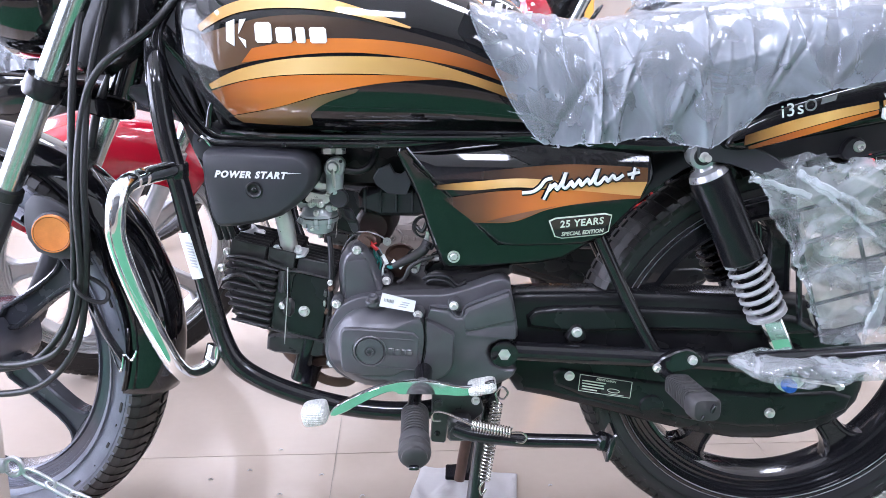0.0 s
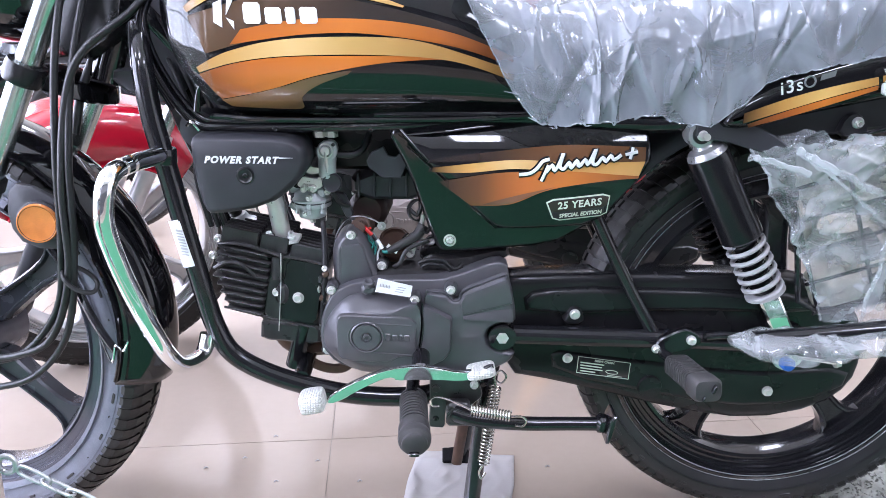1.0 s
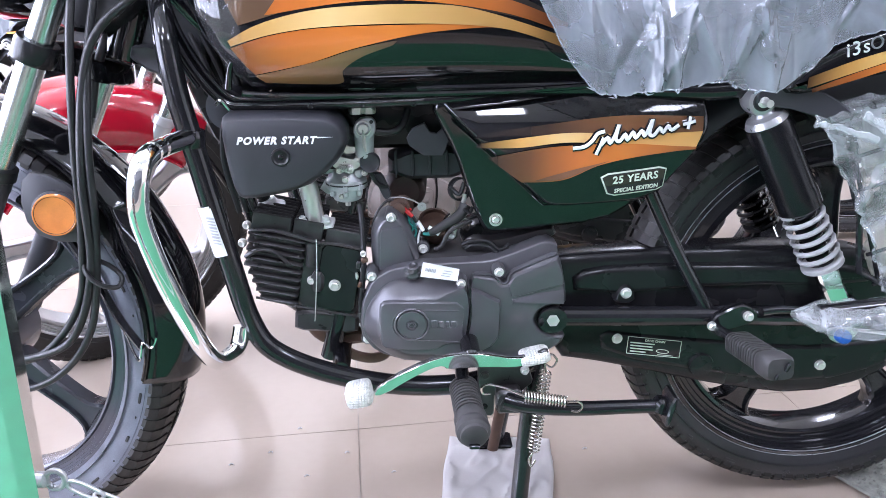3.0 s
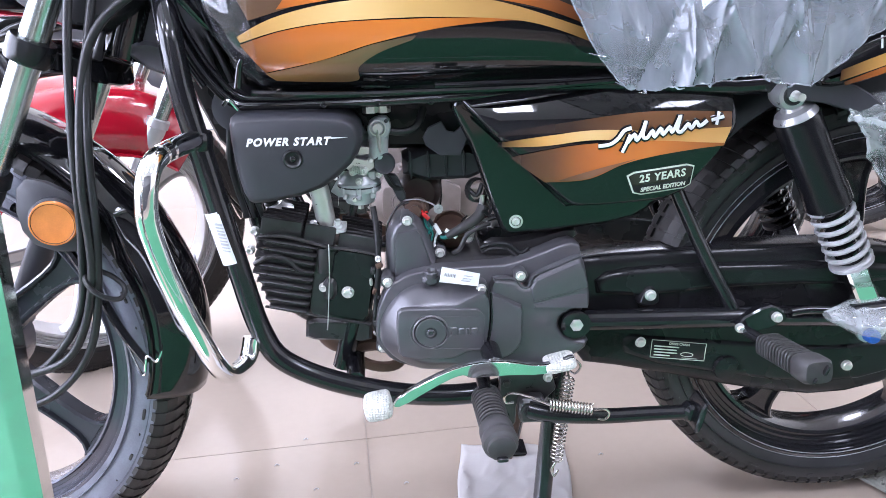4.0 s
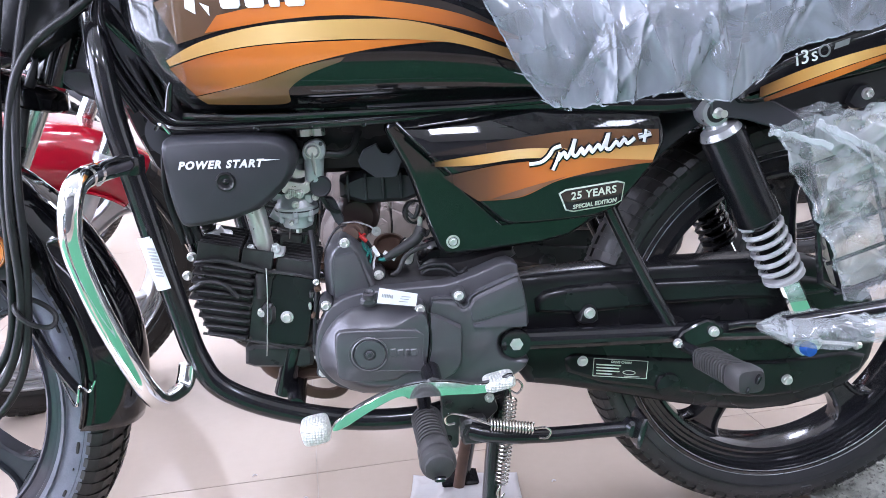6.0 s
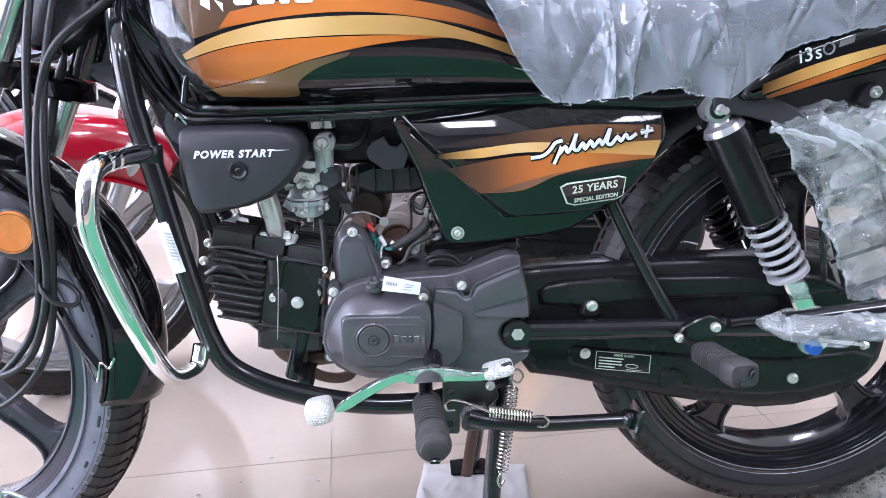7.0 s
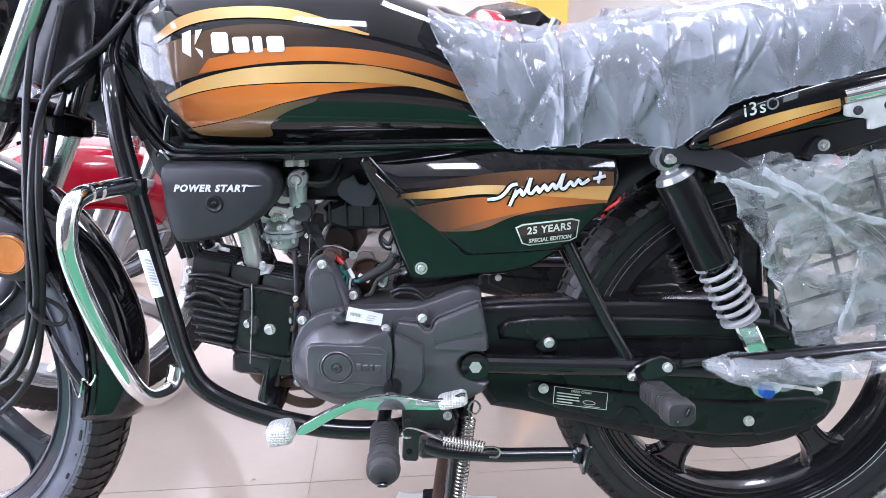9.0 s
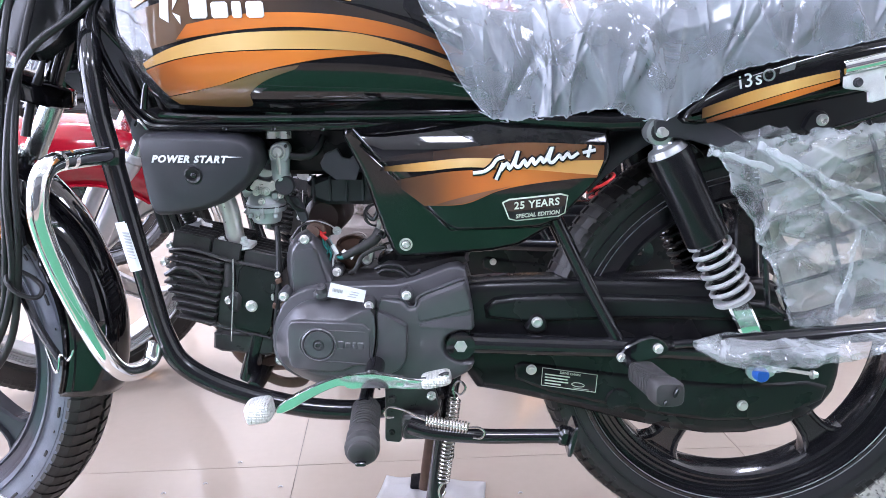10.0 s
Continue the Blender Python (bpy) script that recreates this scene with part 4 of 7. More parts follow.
    if style["full"]:
        st = part("barcode_sticker", dome([(-0.104, 0.403), (-0.058, 0.396), (-0.055, 0.41), (-0.1, 0.42)], [(0, -0.1035), (0.0002, -0.1045)], lean=0.35, z0=0.4), STICKER, bike, "white paper barcode sticker")
        for i in range(7):
            part("printed_bar", block((-0.097 + 0.0019 * i, -0.105 + 0.35 * (0.0105 - 0.0004 * i), 0.4105 - 0.00036 * i), (0.0008 if i % 2 else 0.0013, 0.0006, 0.008), 0.0001, (19, 11, 0)), FAINT, st)
        for i in range(3):
            part("printed_bar", block((-0.073 + 0.002 * i, -0.105 + 0.35 * (0.003 + 0.0026 * i), 0.403 + 0.0026 * i), (0.011, 0.0006, 0.0009), 0.0001, (19, 11, 0)), FAINT, st)
    # cylinder and finned head
    tilt = pose(-0.25, 0, 0.40, 0, 13, 0) @ pose(0.25, 0, -0.40)
    cyl = part("cylinder", moved(dome(rounded([(-0.262, 0.438), (-0.18, 0.436), (-0.176, 0.336), (-0.258, 0.336)], 1, 0.1), [(0.003, 0.05), (0, 0.046), (0, -0.034), (0.004, -0.038)]), tilt), FIN, bike, "black finned cylinder barrel")
    for i in range(7):
        part("fin", moved(block((-0.207, -0.036 + 0.0125 * i, 0.444), (0.054, 0.0034, 0.022), 0.0012), tilt), FIN, cyl)
    part("side_cover", moved(dome(rounded([(-0.236, 0.436), (-0.183, 0.436), (-0.18, 0.345), (-0.234, 0.345)], 1, 0.1), [(0, -0.036), (0, -0.043), (0.0016, -0.0455), (0.003, -0.0455)]), tilt), CASEBLK, cyl, "gloss black barrel side plate")
    part("plate_edge", moved(tube([(-0.237, -0.0455, 0.437), (-0.21, -0.0465, 0.4385), (-0.182, -0.0455, 0.437)], 0.0022, 8, 2), tilt), FIN, cyl)
    part("plate_edge", moved(tube([(-0.31, -0.044, 0.3445), (-0.24, -0.0465, 0.343), (-0.18, -0.0455, 0.342)], 0.0018, 8, 2), tilt), FIN, cyl)
    part("cover_bolt", bolt((-0.2165, -0.0455, 0.373), 0.0068, 0.006), ZINC, cyl)
    head = part("cylinder_head", moved(dome(rounded([(-0.324, 0.436), (-0.256, 0.44), (-0.256, 0.335), (-0.305, 0.342), (-0.326, 0.385)], 1, 0.15), [(0.004, 0.05), (0, 0.046), (0, -0.036), (0.004, -0.041)]), tilt), FIN, bike, "black finned cylinder head")
    for i in range(9):
        z = 0.346 + 0.0108 * i
        x0 = -0.331 + 0.026 * max(0, 4.0 - i) / 4.0
        rect = rounded([(x0, z - 0.0029), (-0.256, z - 0.0029), (-0.256, z + 0.0029), (x0, z + 0.0029)], 1, 0.2)
        part("fin", moved(dome(rect, [(0.001, 0.05), (0, 0.048), (0, -0.046), (0.0012, -0.049), (0.0022, -0.0498)]), tilt), FIN, head)
    for i in range(8):
        for x, w in ((-0.304, 0.05), (-0.257, 0.038)):
            part("fin", moved(block((x, -0.04 + 0.0125 * i, 0.449), (w, 0.0034, 0.024), 0.0013), tilt), FIN, head)
    part("head_edge", moved(tube([(-0.33, -0.042, 0.434), (-0.30, -0.049, 0.4425), (-0.255, -0.049, 0.439), (-0.24, -0.046, 0.436)], 0.0026, 8, 4), tilt), FIN, head)
    part("spark_plug_saucer", lathe([(0.001, 0.012), (0.010, 0.011), (0.013, 0.004), (0.021, 0.0), (0.022, 0.002), (0.014, 0.008), (0.011, 0.016), (0.001, 0.017)], (-0.303, 0.02, 0.462), (-0.25, -0.2, 1), 24), ALLOY, bike)
    part("plug_boot", peg_geo((-0.309, 0.016, 0.476), (-0.325, 0.004, 0.52), 0.0095, 6, 1.0), RUBBER, bike)
    for z in (0.352, 0.368, 0.385, 0.40):
        part("gasket_clip", block((-0.1775 + 0.002 * math.sin(z * 900), -0.05, z), (0.005, 0.01, 0.008), 0.0012, (0, 14, 10)), ZINC if z in (0.352, 0.385) else FIN, bike)
    rng = random.Random(3)
    for i in range(13):
        x, z = -0.182 + rng.uniform(-0.006, 0.008), 0.318 + 0.0085 * i
        c = (x, -0.045 - rng.uniform(0, 0.014), z)
        g = bolt(c, rng.uniform(0.002, 0.0034), 0.005, (rng.uniform(-0.4, 0.4), -1, 0)) if i % 3 == 0 else block(c, (rng.uniform(0.003, 0.008), 0.008, rng.uniform(0.003, 0.009)), 0.001, (0, rng.uniform(-30, 30), 0))
        part("gasket_tab", g, (ZINC, CARBM, FIN, BROWNP)[i % 4], bike)
    part("rocker_arch", tube([(-0.328, -0.048, 0.418), (-0.308, -0.051, 0.428), (-0.288, -0.0515, 0.423), (-0.272, -0.05, 0.405)], 0.003, 8, 5), FIN, head)
    for p in ((-0.2465, -0.045, 0.381), (-0.334, -0.03, 0.431), (-0.328, -0.02, 0.452)):
        part("stud_nut", bolt(p, 0.005, 0.006), ZINC, head)
    part("boss", tube([(-0.2435, -0.04, 0.432), (-0.245, -0.042, 0.40)], 0.0075, 12, 1), FIN, head)
    part("boss", block((-0.2385, -0.044, 0.379), (0.017, 0.014, 0.028), 0.004, (0, 6, 0)), FIN, head)
    part("head_wire", tube([(-0.235, -0.052, 0.44), (-0.237, -0.055, 0.40), (-0.244, -0.055, 0.335), (-0.246, -0.05, 0.325)], 0.0007, 6, 4), ZINC, bike)
    part("exhaust_stub", tube([(-0.25, 0.02, 0.345), (-0.255, 0.02, 0.30), (-0.235, 0.03, 0.27), (-0.18, 0.05, 0.262), (-0.05, 0.08, 0.26)], 0.018, 16, 5), BROWNP, bike, "brown scorched exhaust bend")
    part("cowl_flap", block((-0.232, -0.015, 0.317), (0.085, 0.05, 0.03), 0.004, (0, 6, 0)), FIN, bike)
    part("breather_pipe", tube([(-0.179, -0.035, 0.48), (-0.176, -0.044, 0.455), (-0.176, -0.054, 0.41), (-0.1815, -0.056, 0.36), (-0.184, -0.056, 0.33), (-0.177, -0.05, 0.31)], 0.0038, 10, 5), RUBBER, bike)
    # inlet
    inlet = part("inlet_pipe", tube([(-0.252, -0.02, 0.525), (-0.244, -0.02, 0.50), (-0.238, -0.02, 0.455)], (0.0125, 0.0125, 0.012), 20, 4), ZINC, bike, "silver curved inlet pipe")
    part("flange", merge(dome(rounded([(-0.262, 0.447), (-0.214, 0.447), (-0.214, 0.456), (-0.262, 0.456)], 1), [(0.002, 0.0), (0, -0.005), (0, -0.035), (0.002, -0.04)]), bolt((-0.253, -0.034, 0.458), 0.005, 0.008, (0, -0.3, 1)), bolt((-0.223, -0.034, 0.458), 0.005, 0.008, (0, -0.3, 1))), ALLOY, inlet)
    # carburettor: float bowl, mixing body, linkage; fuel tap above
    carb = part("carburettor", lathe([(0.001, 0), (0.012, 0.0005), (0.0175, 0.003), (0.0195, 0.008), (0.0205, 0.0175), (0.0255, 0.018), (0.0265, 0.0195), (0.0265, 0.0235), (0.0255, 0.0245), (0.0262, 0.0252), (0.0262, 0.0285), (0.0245, 0.03), (0.0225, 0.037), (0.016, 0.043), (0.001, 0.044)], (-0.194, -0.022, 0.4815), (0, 0, 1), 32), CARBM, bike, "grey cast carburettor with a round float bowl")
    part("bowl_seam", tube([(-0.194 + 0.0264 * math.cos(a), -0.022 + 0.0264 * math.sin(a), 0.5062) for a in np.linspace(0, 2 * math.pi, 17)[:-1]], 0.0009, 6, 2, closed=True), PLASTIC, carb)
    part("drain_screw", merge(lathe([(0.001, 0), (0.004, 0), (0.004, 0.006), (0.001, 0.007)], (-0.194, -0.022, 0.481), (0, 0, -1), 6), lathe([(0.001, 0), (0.0032, 0), (0.0028, 0.004), (0.001, 0.004)], (-0.2, -0.0435, 0.493), (0, -1, 0), 12)), ZINC, carb)
    for a in (-2.4, -1.57, -0.8):
        c = (-0.194 + 0.0235 * math.cos(a), -0.022 + 0.0235 * math.sin(a), 0.498)
        part("bowl_lug", merge(block((c[0], c[1], 0.503), (0.0085, 0.0085, 0.01), 0.002, (0, 0, math.degrees(a))), lathe([(0.001, 0), (0.0034, 0), (0.0034, 0.005), (0.0024, 0.006), (0.001, 0.0055)], (c[0], c[1], 0.498), (0, 0, -1), 10)), CARBM, carb)
    part("mixing_body", merge(lathe([(0.001, 0), (0.0165, 0), (0.0165, 0.012), (0.0145, 0.014), (0.0145, 0.046), (0.0165, 0.048), (0.0165, 0.06), (0.001, 0.06)], (-0.222, -0.018, 0.533), (1, 0, 0.02), 26), block((-0.19, -0.03, 0.532), (0.026, 0.014, 0.018), 0.003), block((-0.178, -0.034, 0.521), (0.011, 0.012, 0.012), 0.002)), CARBM, carb)
    part("slide_body", lathe([(0.001, 0), (0.0125, 0), (0.0125, 0.02), (0.0148, 0.021), (0.0148, 0.027), (0.0125, 0.029), (0.012, 0.036), (0.006, 0.04), (0.001, 0.04)], (-0.191, -0.018, 0.54), (-0.12, 0, 1), 24), CARBM, carb)
    part("throttle_bracket", dome(rounded([(-0.205, 0.572), (-0.196, 0.568), (-0.188, 0.556), (-0.178, 0.555), (-0.176, 0.548), (-0.191, 0.546), (-0.203, 0.553)], 1, 0.15), [(0, -0.038), (0, -0.0405), (0.0006, -0.041)]), ZINC, carb)
    part("throttle_bracket", dome(rounded([(-0.209, 0.533), (-0.2, 0.545), (-0.182, 0.54), (-0.17, 0.545), (-0.166, 0.538), (-0.18, 0.527), (-0.2, 0.526)], 1, 0.15), [(0, -0.042), (0, -0.0445), (0.0006, -0.045)]), ZINC, carb)
    part("throttle_wheel", merge(lathe([(0.001, 0), (0.0105, 0), (0.0105, 0.0015), (0.008, 0.003), (0.0105, 0.0045), (0.0105, 0.006), (0.001, 0.006)], (-0.208, -0.034, 0.538), (0, -1, 0), 22), tube([(-0.217, -0.038, 0.541), (-0.224, -0.036, 0.56), (-0.224, -0.03, 0.6)], 0.0016, 7, 4)), CASEBLK, carb)
    part("throttle_spring", coil((-0.2, -0.047, 0.531), (-0.186, -0.048, 0.528), 0.0042, 0.0009, 6, 5, 9), ZINC, carb)
    part("choke_knob", merge(lathe([(0.001, 0), (0.0115, 0), (0.0128, 0.003), (0.0128, 0.010), (0.0115, 0.012), (0.0095, 0.0108), (0.001, 0.0108)], (-0.1615, -0.04, 0.5365), (0, -1, 0), 28)), PLASTIC, carb, "round black plastic choke cap")
    for p, r in (((-0.2, -0.046, 0.5275), 0.004), ((-0.187, -0.047, 0.5285), 0.0046), ((-0.2055, -0.044, 0.5445), 0.003), ((-0.177, -0.046, 0.541), 0.003), ((-0.169, -0.043, 0.5225), 0.0035), ((-0.193, -0.049, 0.516), 0.0038)):
        part("screw", merge(bolt(p, r, 0.005, hexed=False), block((p[0], p[1] - 0.0048, p[2]), (r * 1.3, 0.0005, 0.0008), 0.0001, (0, 35, 0))), ZINC, carb)
    part("fuel_pipe", tube([(-0.166, -0.04, 0.552), (-0.164, -0.044, 0.532), (-0.158, -0.042, 0.515), (-0.152, -0.036, 0.505), (-0.142, -0.03, 0.5)], 0.0032, 9, 5), RUBBER, carb)
    part("insulator_plate", dome(rounded([(-0.162, 0.52), (-0.148, 0.518), (-0.136, 0.488), (-0.146, 0.482)], 1, 0.15), [(0.001, -0.02), (0, -0.024), (0, -0.031), (0.001, -0.033)]), PLASTIC, carb)
    part("heat_shield", dome([(-0.232, 0.492), (-0.222, 0.508), (-0.206, 0.51), (-0.206, 0.484), (-0.222, 0.484)], [(0, 0.004), (0, 0.002), (0.0006, 0.0015)]), CARBM, carb)
    tap = part("fuel_tap", merge(dome(rounded([(-0.1805, 0.578), (-0.175, 0.5905), (-0.158, 0.594), (-0.151, 0.586), (-0.153, 0.572), (-0.161, 0.5645), (-0.177, 0.566)], 1), [(0.001, -0.038), (0, -0.041), (0, -0.05), (0.0015, -0.052)]), tube([(-0.167, -0.042, 0.57), (-0.1675, -0.042, 0.555), (-0.168, -0.04, 0.545)], (0.0125, 0.0115, 0.0115), 18, 2)), CARBM, bike, "bright fuel tap with a hex union")
    part("union_nut", merge(lathe([(0.001, 0), (0.0095, 0), (0.0095, 0.015), (0.001, 0.015)], (-0.1745, -0.045, 0.597), (0, 0, 1), 6), lathe([(0.001, 0), (0.008, 0), (0.008, 0.014), (0.001, 0.014)], (-0.159, -0.043, 0.5965), (0, 0, 1), 6)), ZINC, tap)
    part("tap_lever", merge(lathe([(0.0085, 0), (0.0098, 0.001), (0.0098, 0.003), (0.0085, 0.0035), (0.0075, 0.0015)], (-0.167, -0.052, 0.58), (0, -1, 0), 24, closed=True), lathe([(0.001, 0), (0.0062, 0), (0.0056, 0.005), (0.001, 0.0055)], (-0.167, -0.052, 0.58), (0, -1, 0), 20), block((-0.1665, -0.0565, 0.5655), (0.005, 0.004, 0.028), 0.0015, (0, -4, 0))), ZINC, tap)
    part("lever_hole", lathe([(0.001, 0), (0.0024, 0), (0.001, 0.0006)], (-0.157, -0.052, 0.5875), (0, -1, 0), 12), PLASTIC, tap)
    part("fuel_hose", tube([(-0.155, -0.045, 0.575), (-0.135, -0.045, 0.573), (-0.12, -0.04, 0.58), (-0.112, -0.03, 0.598)], 0.0048, 10, 5), RUBBER, bike)


def body(bike, style):
    """Tank, air cleaner cover, side cover, seat, tail, chain case, suspension, stands, rests."""
    dx, grow = style["tank_move"]
    shape = tank_geo()
    tank = part("fuel_tank", ([(x + dx, y, 0.62 + (z - 0.62) * grow) for x, y, z in shape[0]], shape[1]), style["tank"], bike, style["tank_label"], sharp=60)
    rail = [(-0.34, -0.035, 0.82), (-0.364, -0.048, 0.787), (-0.38, -0.055, 0.758), (-0.3855, -0.06, 0.735), (-0.382, -0.06, 0.709), (-0.371, -0.06, 0.679), (-0.35, -0.061, 0.642), (-0.325, -0.063, 0.6165), (-0.295, -0.066, 0.6125), (-0.24, -0.068, 0.6125), (-0.183, -0.07, 0.613), (-0.093, -0.071, 0.6145), (0.0, -0.071, 0.618), (0.08, -0.07, 0.622)]
    part("upper_frame_rail", tube(rail, 0.0062, 12, 6), STEELBLK, bike, "gloss black pressed frame rail below the tank")
    part("rail_edge", tube([(x + 0.0065, y - 0.002, z + 0.008) for x, y, z in rail[:-1]], 0.0034, 10, 6), STEELBLK, bike)
    part("rail_edge", tube([(x - 0.007, y + 0.003, z - 0.007) for x, y, z in rail[1:7]], 0.0042, 10, 6), STEELBLK, bike)
    part("rail_seam", tube([(x, y - 0.0058, z + 0.0012) for x, y, z in rail[2:-2]], 0.0011, 6, 5), STEELBLK, bike)
    part("tank_lip", tube([(-0.3, -0.088, 0.63), (-0.22, -0.098, 0.6265), (-0.12, -0.1, 0.626), (0.0, -0.098, 0.626), (0.1, -0.086, 0.628)], 0.0036, 8, 5), style["tank"], tank)
    part("tank_bracket", merge(dome(rounded([(-0.122, 0.6335), (-0.078, 0.6325), (-0.07, 0.622), (-0.115, 0.6235)], 1, 0.1), [(0.001, -0.066), (0, -0.07), (0, -0.076), (0.001, -0.077)]), block((-0.062, -0.076, 0.63), (0.018, 0.012, 0.016), 0.003)), CASEBLK, bike)
    for x in (-0.225, -0.165, -0.105):
        part("rail_stud", bolt((x, -0.074, 0.6115), 0.0034, 0.004), STEELBLK, bike)
    if not style["full"]:
        for i in range(6):
            x, z = -0.06 + 0.022 * i, 0.80 - 0.004 * i
            part("badge_block", [[(px + dx, tank_y(px, 0.62 + (pz - 0.62) / grow) - 0.001 + py, pz) for px, py, pz in g[0]] + [], g[1]] if (g := dome([(x, z), (x + 0.014, z), (x + 0.017, z + 0.016), (x + 0.003, z + 0.016)], [(0, 0), (0, -0.001)])) else None, WHITE, tank, "plain white badge block")
    airbox = rounded([(-0.331, 0.593), (-0.327, 0.606), (-0.312, 0.609), (-0.216, 0.607), (-0.194, 0.60), (-0.184, 0.586), (-0.185, 0.564), (-0.204, 0.539), (-0.24, 0.514), (-0.308, 0.503), (-0.321, 0.51), (-0.328, 0.547)], 1)
    box = part("air_cleaner_cover", dome(airbox, [(0, -0.035), (0, -0.080), (0.0012, -0.087), (0.004, -0.0935), (0.007, -0.0968), (0.0085, -0.0975)]), PLASTIC, bike, "matt black air cleaner cover with white lettering")
    part("screw_cup", lathe([(0.0115, -0.001), (0.011, 0.0014), (0.0092, 0.002), (0.0075, 0.0006), (0.0068, 0.0002)], (-0.262, -0.0975, 0.557), (0, -1, 0), 28), CASEBLK, box)
    part("cross_screw", merge(lathe([(0.0005, -0.001), (0.0042, -0.001), (0.0036, 0.0006), (0.0028, 0.0012), (0.0005, 0.0014)], (-0.262, -0.0978, 0.557), (0, -1, 0), 18), block((-0.262, -0.0993, 0.557), (0.0045, 0.0006, 0.001), 0.0002)), STEELBLK, box)
    part("intake_horn", lathe([(0.001, 0), (0.026, 0), (0.028, 0.008), (0.026, 0.05), (0.001, 0.05)], (-0.33, -0.05, 0.607), (0.2, 1, 0.1), 28), PLASTIC, box)
    part("hose_clip", tube([(-0.334, -0.08, 0.617), (-0.326, -0.086, 0.623), (-0.318, -0.084, 0.612)], 0.0022, 8, 5), CHROME, box)
    if style["full"]:
        words = moved(text_geo("POWER START", 0.0118, 1.2, 0.3, 0.0005, 0.0006), pose(-0.266, -0.0984, 0.5765, 0, 1, 0))
        part("lettering", words, WHITE, box, "white slanted lettering POWER START")
        part("lettering_tail", dome([(-0.218, 0.5798), (-0.2, 0.579), (-0.218, 0.5782)], [(0, -0.0978), (0, -0.0988)]), WHITE, box)
        decals(tank)
        film = draped([(-0.33, 0.672), (-0.316, 0.652), (-0.3, 0.643), (-0.284, 0.64)], [(-0.346, 0.775), (-0.336, 0.79), (-0.322, 0.799), (-0.303, 0.806)], tank_y, 0.0032, 40, 30)
        part("protective_film", ([(x + 0.006 * noise.noise(Vector((3, 2, z * 45))), y + 0.0012 * noise.noise(Vector((x * 60, z * 40, 1))) - 0.0012 * max(0, 1 - 6 * abs(noise.noise(Vector((x * 24, z * 24, 4))))), z) for x, y, z in film[0]], film[1]), CLEAR, tank, "clear protective film on the tank's nose", sharp=80)
        part("tank_hook", tube([(-0.312, -0.104, 0.638), (-0.307, -0.107, 0.66), (-0.303, -0.11, 0.668)], (0.0045, 0.0035, 0.0025), 10, 4), BLACK, tank)
    # side cover: recessed shell with a raised panel
    shell = rounded([(-0.088, 0.612), (-0.037, 0.618), (0.247, 0.618), (0.253, 0.577), (0.237, 0.545), (0.185, 0.485), (0.13, 0.452), (-0.008, 0.442), (-0.022, 0.446), (-0.039, 0.49), (-0.058, 0.552)], 1, 0.18)
    sc = part("side_cover", dome(shell, [(0.003, -0.02), (0, -0.026), (0, -0.055), (0.002, -0.060), (0.005, -0.0618), (0.0055, -0.062), (0.009, -0.062), (0.013, -0.062)], lean=-0.07, z0=0.45), style["tank"], bike, "gloss black side cover with gold and orange stripes" if style["full"] else "gloss side cover")
    raised = rounded([(-0.085, 0.618), (-0.037, 0.6235), (0.246, 0.6255), (0.252, 0.577), (0.236, 0.547), (0.18, 0.488), (0.064, 0.484), (0.045, 0.49), (-0.016, 0.550)], 1, 0.16)
    g = dome(raised, [(-0.001, -0.06), (0, -0.090), (0.0018, -0.098), (0.004, -0.104), (0.006, -0.1065), (0.0075, -0.107)], lean=-0.03, z0=0.55)
    g = bent(g, cover_bend, [("z", 0.562 + 0.006 * i) for i in range(11)] + [("x", -0.06 + 0.03 * i) for i in range(11)])
    part("raised_panel", g, style["tank"], sc, sharp=60)
    part("panel_bolt", merge(bolt((-0.006, -0.0625, 0.461), 0.0045, 0.004, hexed=False), lathe([(0.006, 0), (0.0085, 0.0005), (0.0085, 0.002), (0.006, 0.002)], (-0.006, -0.062, 0.461), (0, -1, 0), 22, closed=True)), ZINC, sc)
    if style["full"]:
        side_decals(sc)
    part("lock_flap", dome([(-0.115, 0.565), (-0.108, 0.577), (-0.092, 0.584), (-0.086, 0.572), (-0.077, 0.57), (-0.066, 0.58), (-0.056, 0.577), (-0.07, 0.542), (-0.095, 0.543), (-0.112, 0.556)], [(0.001, -0.042), (0, -0.044), (0, -0.047), (0.001, -0.048)]), PLASTIC, bike)
    part("filter_box", dome(rounded([(-0.29, 0.635), (0.01, 0.635), (0.02, 0.53), (-0.06, 0.54), (-0.14, 0.545), (-0.29, 0.545)], 1), [(0.004, 0.07), (0, 0.06), (0, 0.002), (0.006, -0.004)]), CASEBLK, bike)
    part("backbone", tube([(-0.40, 0, 0.76), (-0.30, 0, 0.66), (-0.15, 0, 0.625), (0.05, 0, 0.62)], 0.02, 14, 4), STEELBLK, bike)
    duct = part("air_duct", dome(rounded([(-0.14, 0.545), (-0.03, 0.545), (-0.03, 0.505), (-0.14, 0.505)], 1), [(0.004, 0.04), (0, 0.03), (0, -0.012), (0.006, -0.02)]), PLASTIC, bike)
    for i in range(5):
        part("rib", block((-0.13 + 0.022 * i, -0.012, 0.527), (0.004, 0.022, 0.034), 0.001), PLASTIC, duct)
    sleeve = part("wiring_loom", tube([(-0.042, -0.035, 0.474), (-0.05, -0.04, 0.462), (-0.07, -0.046, 0.451), (-0.09, -0.048, 0.441)], (0.0075, 0.0072, 0.0062, 0.0045), 14, 5), DUSTY, bike, "grey taped wiring sleeve")
